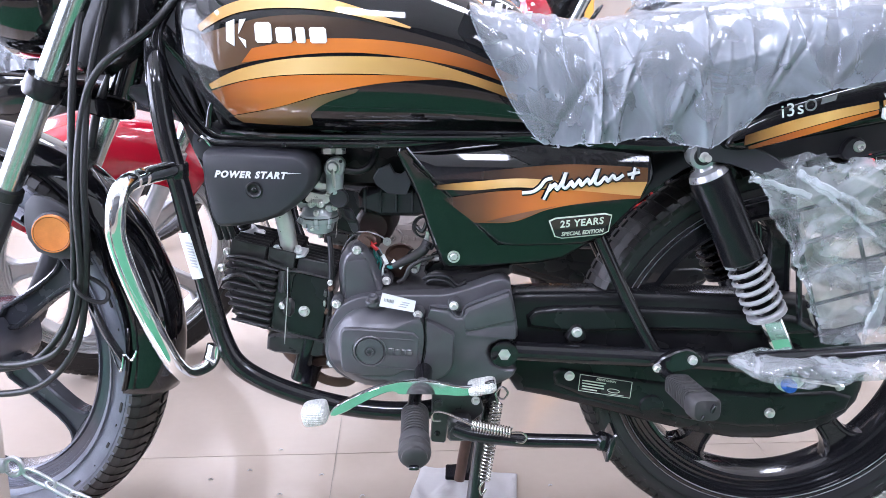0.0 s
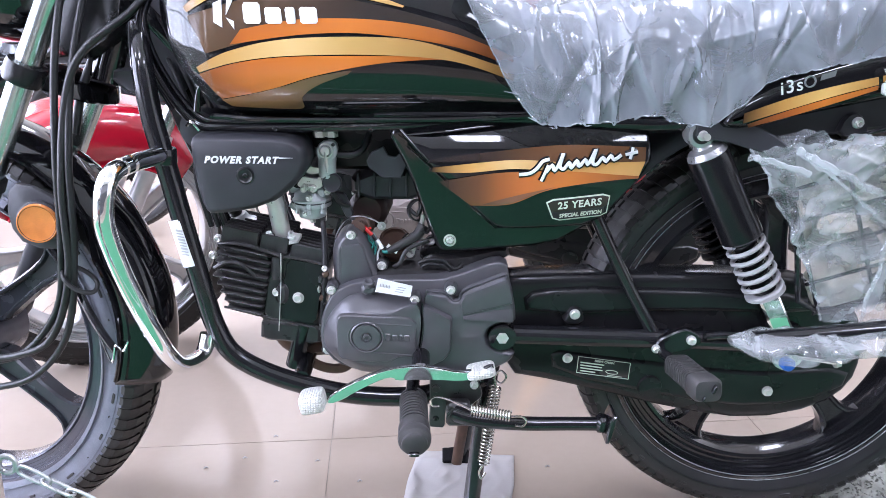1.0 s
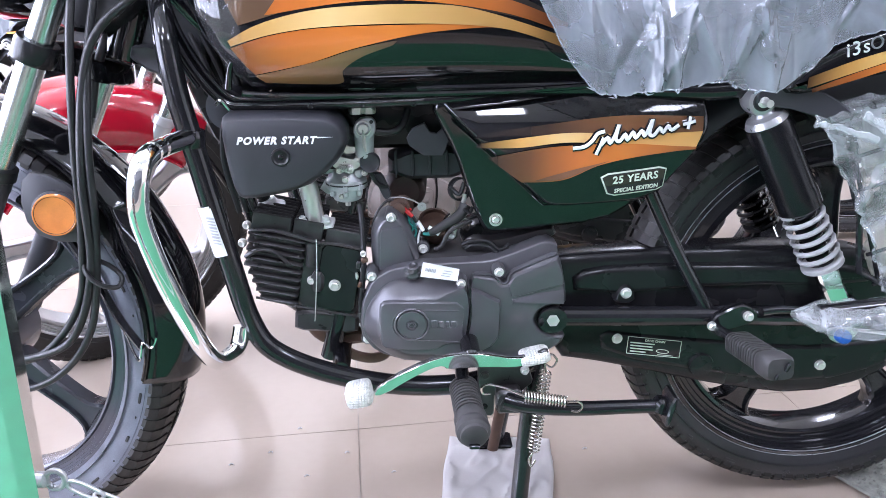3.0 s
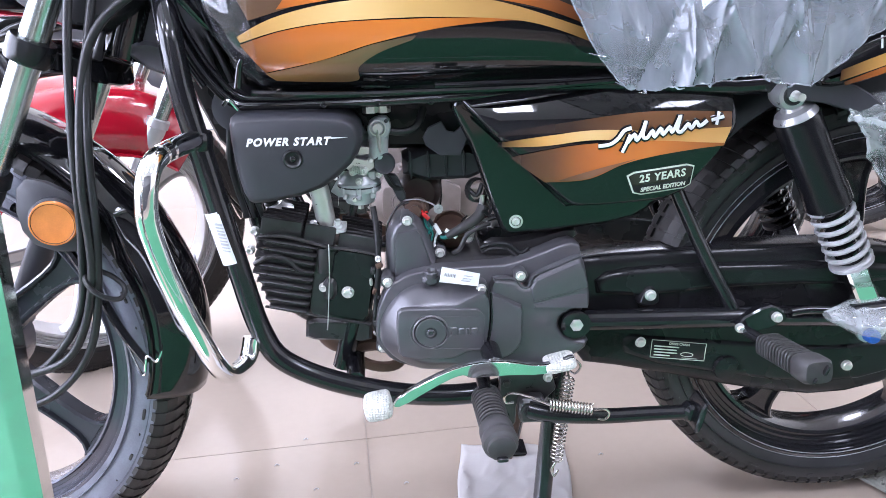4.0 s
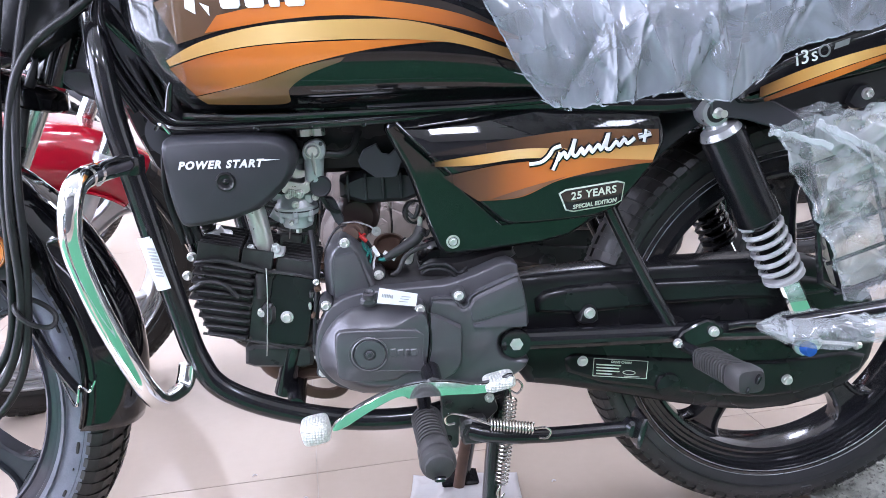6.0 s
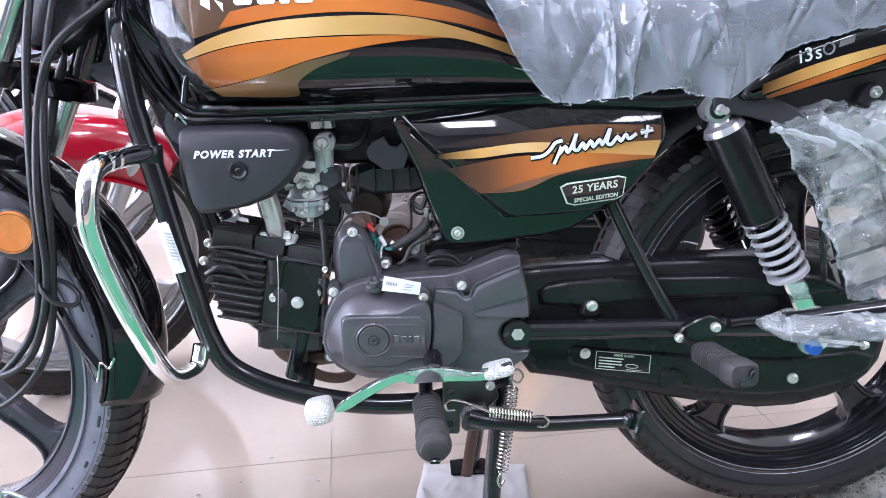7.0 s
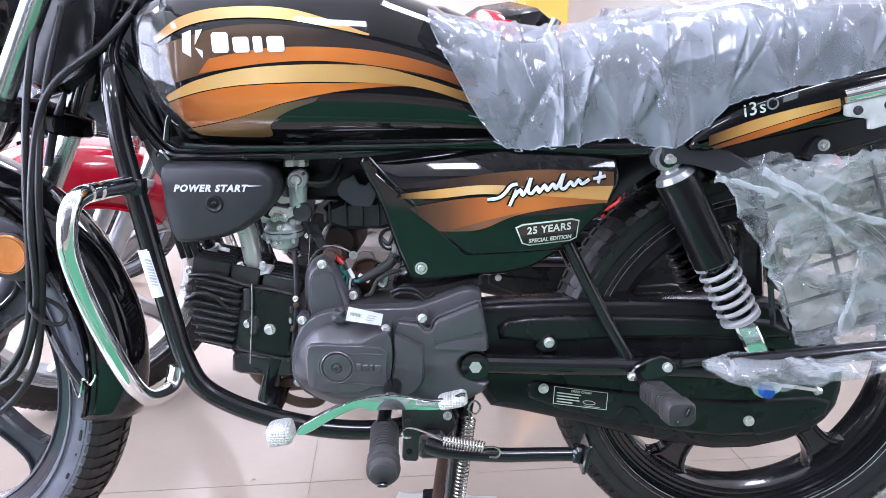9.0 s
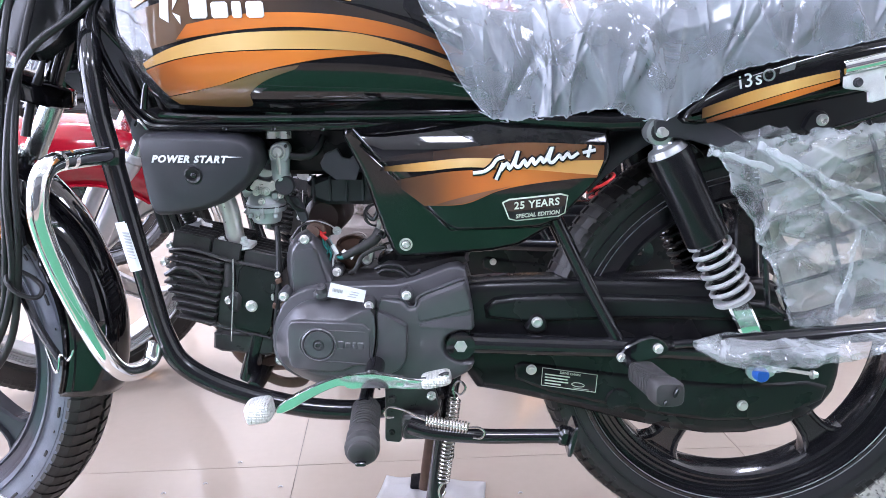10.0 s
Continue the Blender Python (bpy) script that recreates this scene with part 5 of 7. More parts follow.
    part("sleeve_end", tube([(-0.084, -0.048, 0.4445), (-0.092, -0.048, 0.44), (-0.098, -0.047, 0.441)], (0.0035, 0.0028, 0.0018), 10, 3), TEAL, sleeve)
    part("earth_lead", tube([(-0.142, -0.03, 0.485), (-0.125, -0.034, 0.4865), (-0.11, -0.036, 0.4825), (-0.102, -0.036, 0.4775)], 0.0011, 8, 5), DULL, bike, "grey wire to a ring terminal")
    part("ring_terminal", merge(lathe([(0.003, 0), (0.0058, 0), (0.0058, 0.0014), (0.003, 0.0014)], (-0.0985, -0.037, 0.474), (0, -1, 0), 20, closed=True), bolt((-0.0985, -0.037, 0.474), 0.003, 0.004)), DULL, bike)
    part("pulse_sensor", merge(lathe([(0.001, 0), (0.0135, 0), (0.0145, 0.003), (0.0145, 0.018), (0.012, 0.021), (0.001, 0.021)], (-0.122, -0.018, 0.471), (-0.3, -1, 0.1), 26), lathe([(0.001, 0), (0.008, 0), (0.008, 0.004), (0.001, 0.004)], (-0.127, -0.04, 0.473), (-0.3, -1, 0.1), 20)), BROWNP, bike, "brown moulded sensor body")
    for mm, a, b, r in ((REDSPR, (-0.119, 0.472), (-0.111, 0.464), 0.0028), (CASEBLK, (-0.111, 0.464), (-0.106, 0.456), 0.0022), (WHITE, (-0.1045, 0.457), (-0.0975, 0.4445), 0.0027), (CASEBLK, (-0.097, 0.447), (-0.092, 0.444), 0.002), (WHITE, (-0.091, 0.4485), (-0.0775, 0.439), 0.003)):
        part("connector", tube([(a[0], -0.045, a[1]), (b[0], -0.047, b[1])], r, 9, 1), mm, bike)
    for mm, run in ((TEAL, [(-0.116, 0.467), (-0.115, 0.455), (-0.107, 0.446), (-0.109, 0.435)]), (TEAL, [(-0.112, 0.464), (-0.109, 0.452), (-0.113, 0.443)]), (STICKER, [(-0.1, 0.447), (-0.104, 0.437), (-0.105, 0.425)]), (REDSPR, [(-0.122, 0.476), (-0.117, 0.472), (-0.112, 0.473)])):
        part("wire", tube([(x, -0.043, z) for x, z in run], 0.0015, 7, 4), mm, bike)
    part("tape_patch", dome(rounded([(-0.119, 0.462), (-0.111, 0.467), (-0.104, 0.453), (-0.107, 0.438), (-0.114, 0.446)], 1), [(0.001, -0.03), (0, -0.034), (0.001, -0.037)]), shade("pale_blue_tape", (0.2, 0.3, 0.33), 0.4, 0, 0.3, 60, 0.1, 500), bike)
    part("sump_casting", merge(lathe([(0.001, 0), (0.02, 0), (0.024, 0.006), (0.024, 0.02), (0.019, 0.025), (0.001, 0.025)], (-0.082, -0.005, 0.426), (0, -0.5, 1), 28), lathe([(0.017, 0), (0.021, 0.0015), (0.021, 0.005), (0.017, 0.006)], (-0.082, -0.017, 0.4475), (0, -0.5, 1), 28, closed=True)), BROWNP, bike, "brown stained crankcase boss")
    for x, z0, z1 in ((-0.0465, 0.458, 0.487), (-0.058, 0.43, 0.447)):
        part("bracket_strip", tube([(x, -0.03, z0), (x + 0.004, -0.03, z1)], 0.0032, 8, 1, flat=0.5), ZINC, bike)
    part("cable_clip", tube([(-0.049, -0.04, 0.462), (-0.043, -0.044, 0.47), (-0.037, -0.044, 0.466), (-0.033, -0.042, 0.473)], 0.0022, 8, 5), CASEBLK, bike)
    part("lower_hose", tube([(-0.083, -0.045, 0.418), (-0.074, -0.05, 0.425), (-0.065, -0.05, 0.442), (-0.05, -0.046, 0.45), (-0.036, -0.04, 0.453)], 0.003, 9, 5), DUSTY, bike)
    rng = random.Random(5)
    for i in range(7):
        x, z = -0.07 + 0.006 * i, 0.452 + rng.uniform(-0.004, 0.006)
        part("spring_clip", tube([(x, -0.034, z), (x + rng.uniform(-0.004, 0.004), -0.04, z + 0.006), (x + rng.uniform(0.003, 0.008), -0.036, z + rng.uniform(0.0, 0.009))], 0.0012, 7, 3), rng.choice((ZINC, CASEBLK, CASEBLK)), bike)
    part("intake_clamp", merge(lathe([(0.013, 0), (0.0155, 0.001), (0.0155, 0.009), (0.013, 0.01)], (-0.051, -0.02, 0.492), (0.4, -0.9, 0.1), 20, closed=True), tube([(-0.062, -0.028, 0.497), (-0.05, -0.034, 0.488), (-0.043, -0.032, 0.503)], 0.003, 8, 4)), RUBBER, bike)
    part("black_casing", dome(rounded([(-0.05, 0.43), (-0.032, 0.447), (0.0, 0.446), (0.045, 0.452), (0.08, 0.445), (0.07, 0.42), (0.0, 0.41), (-0.04, 0.412)], 1, 0.2), [(0.003, 0.03), (0, 0.02), (0, -0.022), (0.004, -0.03)]), CASEBLK, bike)
    part("starter_motor", lathe([(0.001, 0), (0.02, 0), (0.0265, 0.006), (0.0285, 0.012), (0.0285, 0.075), (0.001, 0.075)], (-0.121, -0.006, 0.486), (0.05, 1, 0), 30), shade("dark_brown_motor_paint", (0.035, 0.02, 0.018), 0.4, 0.1, 0.2, 40, 0.05, 700), bike, "dark brown round starter motor")
    # chain case
    cc = rounded([(0.064, 0.262), (0.05, 0.404), (0.12, 0.4105), (0.3, 0.411), (0.452, 0.407), (0.535, 0.385), (0.572, 0.33), (0.577, 0.285), (0.568, 0.24), (0.525, 0.203), (0.43, 0.183), (0.319, 0.2), (0.154, 0.245)], 1)
    chain = part("chain_case", dome(cc, [(0.002, -0.012), (0, -0.018), (0, -0.05), (0.003, -0.056), (0.009, -0.059), (0.014, -0.0595)]), CASEBLK, bike, "satin black plastic chain case with a printed label")
    part("upper_step", dome(rounded([(0.095, 0.385), (0.15, 0.393), (0.3, 0.39), (0.44, 0.384), (0.5, 0.372), (0.49, 0.352), (0.3, 0.36), (0.10, 0.352)], 1), [(-0.002, -0.058), (0.001, -0.065), (0.005, -0.068), (0.008, -0.068)]), CASEBLK, chain)
    part("lower_step", dome(rounded([(0.135, 0.30), (0.18, 0.292), (0.37, 0.268), (0.44, 0.262), (0.56, 0.27), (0.55, 0.232), (0.44, 0.206), (0.32, 0.222), (0.14, 0.264)], 1), [(-0.002, -0.058), (0.001, -0.0615), (0.003, -0.063), (0.006, -0.063)]), CASEBLK, chain)
    part("lug", dome(rounded([(0.147, 0.342), (0.155, 0.365), (0.165, 0.37), (0.176, 0.362), (0.178, 0.342)], 1), [(-0.001, -0.06), (0.001, -0.071), (0.003, -0.073)]), CASEBLK, chain)
    for p in ((0.164, -0.074, 0.358), (0.159, -0.062, 0.287), (0.445, -0.065, 0.235)):
        part("case_bolt", bolt(p, 0.0062, 0.005, hexed=False), ZINC, chain)
    part("inspection_plug", lathe([(0.001, 0), (0.0165, 0), (0.0175, 0.002), (0.016, 0.006), (0.001, 0.008)], (0.277, -0.062, 0.243), (0, -1, 0), 28), CASEBLK, chain)
    if style["full"]:
        lab = part("drive_chain_label", dome([(0.174, 0.2905), (0.2475, 0.2795), (0.246, 0.2545), (0.1725, 0.2655)], [(0, -0.0625), (0, -0.0637), (0.0004, -0.064)]), CASEBLK, chain, "small black label with white outline and print")
        for a, b in (((0.174, 0.2905), (0.2475, 0.2795)), ((0.2475, 0.2795), (0.246, 0.2545)), ((0.246, 0.2545), (0.1725, 0.2655)), ((0.1725, 0.2655), (0.174, 0.2905))):
            part("label_border", tube([(a[0], -0.0642, a[1]), (b[0], -0.0642, b[1])], 0.0005, 5, 1), SKETCH, lab)
        part("label_heading", moved(text_geo("DRIVE CHAIN", 0.0046, 1.0, 0, 0.0001, 0.0002), pose(0.211, -0.0643, 0.2812, 0, 8.5, 0)), SKETCH, lab, "white heading DRIVE CHAIN")
        for i, w in enumerate((0.034, 0.031, 0.032, 0.022)):
            part("printed_line", block((0.177 + w / 2, -0.0642, 0.2815 - 0.0043 * i - w * 0.075), (w, 0.0005, 0.0017), 0.0001, (0, 8.5, 0)), SKETCH, lab)
        part("chain_symbol", tube([(0.222 + 0.0085 * math.cos(a), -0.0643, 0.2655 + 0.0028 * math.sin(a) - 0.0085 * math.cos(a) * 0.15) for a in np.linspace(0, 2 * math.pi, 13)[:-1]], 0.0005, 5, 2, closed=True), SKETCH, lab)
        part("printed_line", block((0.226, -0.0642, 0.2595), (0.022, 0.0005, 0.0008), 0.0001, (0, 8.5, 0)), SKETCH, lab)
    # rear dampers
    for side in (-1, 1):
        yy = 0.088 * side
        top, low = Vector((0.303, yy, 0.606)), Vector((0.448, yy, 0.325))
        ax = (low - top).normalized()
        sh = part("rear_damper", lathe([(0.012, 0.028), (0.0255, 0.03), (0.0265, 0.034), (0.0265, 0.125), (0.0275, 0.13), (0.0275, 0.15), (0.025, 0.153), (0.012, 0.153)], top, ax, 32), SHROUD, bike, "gloss black damper shroud over a silver coil spring")
        part("top_eye", merge(lathe([(0.0115, 0), (0.0162, 0.001), (0.0172, 0.006), (0.0172, 0.024), (0.0162, 0.028), (0.0115, 0.028)], top + Vector((0, 0.014 * -1, 0)), (0, 1, 0), 28, closed=True), lathe([(0.012, 0.014), (0.014, 0.019), (0.022, 0.022), (0.0255, 0.029), (0.0245, 0.033), (0.01, 0.033)], top, ax, 28)), DULL, sh, "cast alloy top eye and collar")
        part("eye_bush", lathe([(0.0005, -0.018), (0.0125, -0.018), (0.0125, 0.012), (0.011, 0.016), (0.0005, 0.016)], top, (0, side, 0), 24), RUBBER, sh)
        part("eye_nut", merge(bolt(top + Vector((0, 0.016 * side, 0)), 0.006, 0.007, (0, side, 0)), tube([top + Vector((0, 0.018 * side, 0)), top + Vector((0, 0.033 * side, 0))], 0.0045, 12, 1)), ZINC, sh)
        # far spring and its seat are silver too; black here paints in their shade
        part("coil_spring", coil(top + ax * 0.153, top + ax * 0.236, 0.0238, 0.0033, 6, 8, 18), style["spring"] if side < 0 or not style["full"] else CASEBLK, sh, style["spring_label"] if side < 0 or not style["full"] else "silver coil spring on the far side, coloured black as shade")
        part("damper_body", tube([top + ax * 0.14, top + ax * 0.236], 0.016, 18, 1), BLACK, sh)
        part("spring_seat", lathe([(0.008, 0.233), (0.026, 0.234), (0.0265, 0.239), (0.019, 0.243), (0.008, 0.244)], top, ax, 28), SPRING if side < 0 else CASEBLK, sh)
        part("lower_clevis", block(top + ax * 0.284, (0.027, 0.02, 0.094), 0.003, (0, -27.3, 0)), CHROME, sh, "bright plated lower clevis")
    # rear mudguard, seat base, tail
    v, f = [], []
    n, cols = 40, 9
    for i in range(n + 1):
        a = radians(138 - 120 * i / n)
        for j in range(cols):
            s = -1 + 2 * j / (cols - 1)
            r = 0.345 - 0.03 * abs(s) ** 3
            v.append((REAR[0] + r * math.cos(a), 0.062 * s, REAR[1] + 0.008 + r * math.sin(a)))
    for i in range(n):
        for j in range(cols - 1):
            f.append((i * cols + j, i * cols + j + 1, (i + 1) * cols + j + 1, (i + 1) * cols + j))
    mud = part("rear_mudguard", (v, f), PLASTIC, bike)
    mm = mud.modifiers.new("thick", "SOLIDIFY")
    mm.thickness = 0.003
    seat = [(0.03, 0.66, 0.765, 0.07), (0.07, 0.64, 0.758, 0.10), (0.13, 0.635, 0.748, 0.112), (0.22, 0.635, 0.754, 0.114), (0.32, 0.64, 0.77, 0.11), (0.42, 0.66, 0.785, 0.1), (0.55, 0.69, 0.79, 0.09), (0.64, 0.71, 0.78, 0.07)]
    v, f = [], []
    k = 28
    for x, lo, hi, w in seat:
        m = (lo + hi) / 2
        for j in range(k):
            a = 2 * math.pi * j / k
            c, s = math.cos(a), math.sin(a)
            v.append((x, w * math.copysign(abs(c) ** 0.55, c), m + (hi - lo) / 2 * math.copysign(abs(s) ** 0.55, s)))
    for i in range(len(seat) - 1):
        for j in range(k):
            f.append((i * k + j, i * k + (j + 1) % k, (i + 1) * k + (j + 1) % k, (i + 1) * k + j))
    f += [tuple(range(k)), tuple(range((len(seat) - 1) * k, len(seat) * k))]
    part("seat", (v, f), SEATB, bike, "black vinyl dual seat")
    for side in (-1, 1):
        tail = rounded([(0.315, 0.625), (0.36, 0.66), (0.43, 0.683), (0.50, 0.702), (0.58, 0.715), (0.6, 0.69), (0.52, 0.665), (0.44, 0.64), (0.38, 0.618), (0.33, 0.612)], 1)
        tp = part("tail_panel", dome(tail, [(0, 0.05 * side), (0, 0.104 * side), (0.003, 0.113 * side), (0.008, 0.117 * side), (0.012, 0.1175 * side)]), style["tank"], bike, "gloss black tail panel with gold and orange stripes" if style["full"] and side < 0 else "")
        if style["full"] and side < 0:
            tail_decals(tp)
    part("under_tray", dome(rounded([(0.31, 0.612), (0.45, 0.64), (0.66, 0.68), (0.68, 0.66), (0.60, 0.615), (0.40, 0.59), (0.31, 0.595)], 1), [(0, 0.07), (0, -0.066), (0.004, -0.07)]), PLASTIC, bike)


def rear_fittings(bike):
    """Grab rail bracket, guard plate, pillion rest, levers and stands of the bike on show."""
    for side in (-1, 1):
        part("guard_plate", dome(rounded([(0.294, 0.626), (0.345, 0.627), (0.385, 0.61), (0.415, 0.588), (0.412, 0.574), (0.37, 0.586), (0.326, 0.6), (0.294, 0.598)], 1), [(0.001, 0.098 * side), (0, 0.1 * side), (0, 0.104 * side), (0.002, 0.106 * side)]), PLASTIC, bike, "flat black steel guard bracket")
        br = part("grab_rail_bracket", dome(rounded([(0.502, 0.67), (0.565, 0.683), (0.62, 0.695), (0.62, 0.665), (0.566, 0.648), (0.533, 0.638), (0.531, 0.652), (0.503, 0.655)], 1, 0.12), [(0.001, 0.118 * side), (0, 0.12 * side), (0, 0.124 * side), (0.001, 0.125 * side)]), ALLOY, bike, "grey pressed metal grab rail bracket")
        for p in ((0.517, 0.662), (0.553, 0.668)):
            part("bracket_bolt", bolt((p[0], 0.125 * side, p[1]), 0.0048, 0.005, (0, side, 0), False), PLASTIC, br)
        part("grab_rail", tube([(0.50, 0.122 * side, 0.678), (0.60, 0.125 * side, 0.70), (0.70, 0.12 * side, 0.72), (0.76, 0.07 * side, 0.735), (0.77, 0, 0.738)], 0.0085, 12, 5), CHROME, bike)
    part("guard_lug", merge(dome(rounded([(0.478, 0.60), (0.488, 0.626), (0.502, 0.63), (0.514, 0.622), (0.522, 0.598)], 1), [(0.001, -0.07), (0, -0.075), (0.002, -0.08)])), PLASTIC, bike)
    part("lug_bolt", bolt((0.503, -0.081, 0.617), 0.0062, 0.006), ZINC, bike)
    part("tail_reflector", block((0.485, -0.06, 0.618), (0.012, 0.01, 0.03), 0.002, (0, -20, 0)), AMBER, bike)
    # pillion foot rest
    hanger = part("rest_hanger", dome(rounded([(0.264, 0.33), (0.302, 0.35), (0.318, 0.346), (0.332, 0.332), (0.318, 0.32), (0.275, 0.31)], 1), [(0.001, -0.092), (0, -0.096), (0, -0.104), (0.002, -0.106)]), STEELBLK, bike)
    part("hanger_bolt", bolt((0.314, -0.108, 0.334), 0.0055, 0.006, hexed=False), ZINC, hanger)
    part("hanger_bolt", bolt((0.268, -0.108, 0.322), 0.005, 0.006), ZINC, hanger)
    part("rest_link", tube([(0.335, -0.10, 0.336), (0.36, -0.10, 0.338), (0.40, -0.105, 0.336)], 0.006, 10, 3), STEELBLK, hanger)
    rest = part("pillion_rest", peg_geo((0.283, -0.148, 0.32), (0.289, -0.246, 0.334), 0.0172, 12, 0.8), DUSTY, bike, "ribbed black rubber pillion foot rest")
    ax = Vector((0.006, -0.098, 0.014)).normalized()
    part("end_slot", merge(block(Vector((0.289, -0.246, 0.334)) + ax * 0.006 + Vector((0.005, 0, 0.004)), (0.004, 0.006, 0.011), 0.001, (0, 20, 0)), block(Vector((0.289, -0.246, 0.334)) + ax * 0.006 + Vector((-0.006, 0, -0.008)), (0.003, 0.005, 0.007), 0.001, (0, 20, 0))), CASEBLK, rest)
    part("rest_pivot", tube([(0.274, -0.104, 0.318), (0.284, -0.15, 0.32)], 0.007, 12, 1), STEELBLK, rest)
    # rider's foot rest, gear lever
    rest = part("foot_rest", peg_geo((-0.055, -0.138, 0.268), (-0.0505, -0.224, 0.262), 0.0182, 10, 1.0), DUSTY, bike, "ribbed black rubber foot rest with a ball end")
    part("ball_end", lathe([(0.001, -0.014), (0.0165, -0.013), (0.0175, -0.009), (0.0195, -0.006), (0.0205, 0.001), (0.0195, 0.007), (0.016, 0.010), (0.0155, 0.014), (0.012, 0.0165), (0.001, 0.017)], (-0.0503, -0.227, 0.2618), (0.05, -0.95, -0.08), 24), DUSTY, rest)
    part("rest_stem", tube([(-0.055, -0.07, 0.286), (-0.056, -0.15, 0.278)], 0.009, 12, 1), STEELBLK, rest)
    part("rest_clip", block((-0.05, -0.247, 0.252), (0.012, 0.006, 0.005), 0.001), STEELBLK, rest)
    outline = [(-0.168, 0.268), (-0.16, 0.282), (-0.12, 0.304), (-0.085, 0.318), (-0.05, 0.322), (-0.02, 0.318), (0.005, 0.312), (0.03, 0.314), (0.048, 0.322), (0.05, 0.314), (0.03, 0.302), (0.005, 0.299), (-0.02, 0.301),
               (-0.055, 0.301), (-0.075, 0.30), (-0.08, 0.305), (-0.092, 0.303), (-0.115, 0.292), (-0.155, 0.268)]
    lever = part("gear_lever", dome(rounded(outline, 1), [(0.001, -0.145), (0, -0.147), (0, -0.153), (0.0012, -0.155)]), CHROME, bike, "flat chromed heel and toe gear lever")
    part("lever_boss", lathe([(0.001, -0.06), (0.012, -0.06), (0.012, 0), (0.009, 0.003), (0.001, 0.003)], (-0.045, -0.15, 0.312), (0, -1, 0), 22), STEELBLK, lever)
    part("lever_pad", pebble((-0.183, -0.162, 0.277), (0.033, 0.036, 0.026), (0, -10, 0)), KNURL, lever, "knurled bright metal toe pad")
    part("lever_pad", pebble((0.033, -0.144, 0.3095), (0.038, 0.034, 0.013), (0, -12, 0)), KNURL, lever, "knurled bright metal heel pad")
    # side stand, folded, with its bracket and spring
    plate = part("stand_bracket", dome(rounded([(-0.034, 0.285), (0.03, 0.282), (0.038, 0.255), (0.02, 0.238), (-0.012, 0.24), (-0.014, 0.206), (-0.036, 0.208), (-0.034, 0.245)], 1, 0.12), [(0.001, -0.1), (0, -0.103), (0, -0.111), (0.0015, -0.113)]), FIN, bike, "dull black stand bracket plate")
    part("pivot_block", merge(block((0.004, -0.122, 0.237), (0.032, 0.022, 0.034), 0.004), block((0.018, -0.128, 0.233), (0.02, 0.012, 0.024), 0.003)), FIN, plate)
    part("bracket_bolt", bolt((-0.001, -0.133, 0.2375), 0.0088, 0.006), FIN, plate)
    part("bracket_bolt", bolt((0.026, -0.114, 0.273), 0.005, 0.006), ZINC, plate)
    part("bracket_bolt", bolt((-0.025, -0.113, 0.268), 0.0055, 0.004, hexed=False), FIN, plate)
    part("bracket_bolt", bolt((-0.026, -0.113, 0.222), 0.0036, 0.003, hexed=False), CASEBLK, plate)
    stand = part("side_stand", tube([(0.0, -0.13, 0.24), (0.03, -0.14, 0.236), (0.09, -0.146, 0.233), (0.15, -0.152, 0.236), (0.192, -0.158, 0.239)], (0.012, 0.0105, 0.0095, 0.009, 0.009), 16, 4), STEELBLK, bike, "black side stand folded back level")
    part("stand_foot", merge(block((0.199, -0.16, 0.24), (0.008, 0.036, 0.04), 0.002, (0, 12, 0)), block((0.19, -0.158, 0.24), (0.016, 0.02, 0.022), 0.004, (0, 12, 0))), STEELBLK, stand)
    sp = part("stand_spring", coil((0.02, -0.152, 0.258), (0.072, -0.157, 0.25), 0.0066, 0.0011, 14, 6, 12), COIL, stand, "bright coil spring")
    part("spring_hook", tube([(0.02, -0.158, 0.2605), (-0.005, -0.15, 0.2695), (-0.024, -0.145, 0.2725), (-0.032, -0.142, 0.2665), (-0.03, -0.14, 0.2565), (-0.021, -0.14, 0.2565)], 0.0015, 8, 5), COIL, sp)
    part("spring_hook", tube([(0.072, -0.162, 0.2525), (0.085, -0.16, 0.2515), (0.092, -0.158, 0.2445), (0.088, -0.158, 0.2365), (0.078, -0.158, 0.2375)], 0.0015, 8, 5), COIL, sp)
    # centre stand
    for side in (-1, 1):
        leg = part("centre_stand_leg", tube([(0.054, 0.06 * side, 0.285), (0.04, 0.075 * side, 0.2), (0.025, 0.1 * side, 0.09), (0.016, 0.12 * side, 0.014)], 0.012, 14, 3), STEELBLK, bike, "black steel centre stand leg")
        part("foot_pad", block((0.012, 0.125 * side, 0.0095), (0.06, 0.045, 0.008), 0.003), STEELBLK, leg)
    part("stand_bridge", tube([(0.045, -0.08, 0.17), (0.045, 0.08, 0.17)], 0.01, 12, 1), STEELBLK, bike)
    part("stand_rib", tube([(0.04, 0.02, 0.24), (0.02, 0.06, 0.13), (0.006, 0.085, 0.02)], 0.009, 12, 2, flat=0.6), BROWNP, bike)
    sp = part("centre_stand_spring", coil((0.056, -0.098, 0.262), (0.04, -0.108, 0.148), 0.0078, 0.0013, 22, 6, 12), COIL, bike, "long bright coil spring")
    part("spring_hook", tube([(0.04, -0.112, 0.148), (0.034, -0.112, 0.136), (0.037, -0.113, 0.126), (0.043, -0.111, 0.134)], 0.0015, 8, 5), COIL, sp)
    part("spring_hook", tube([(0.056, -0.102, 0.262), (0.054, -0.102, 0.279), (0.062, -0.102, 0.288), (0.07, -0.102, 0.279), (0.063, -0.102, 0.269), (0.052, -0.1, 0.276)], 0.0015, 8, 5), COIL, sp)
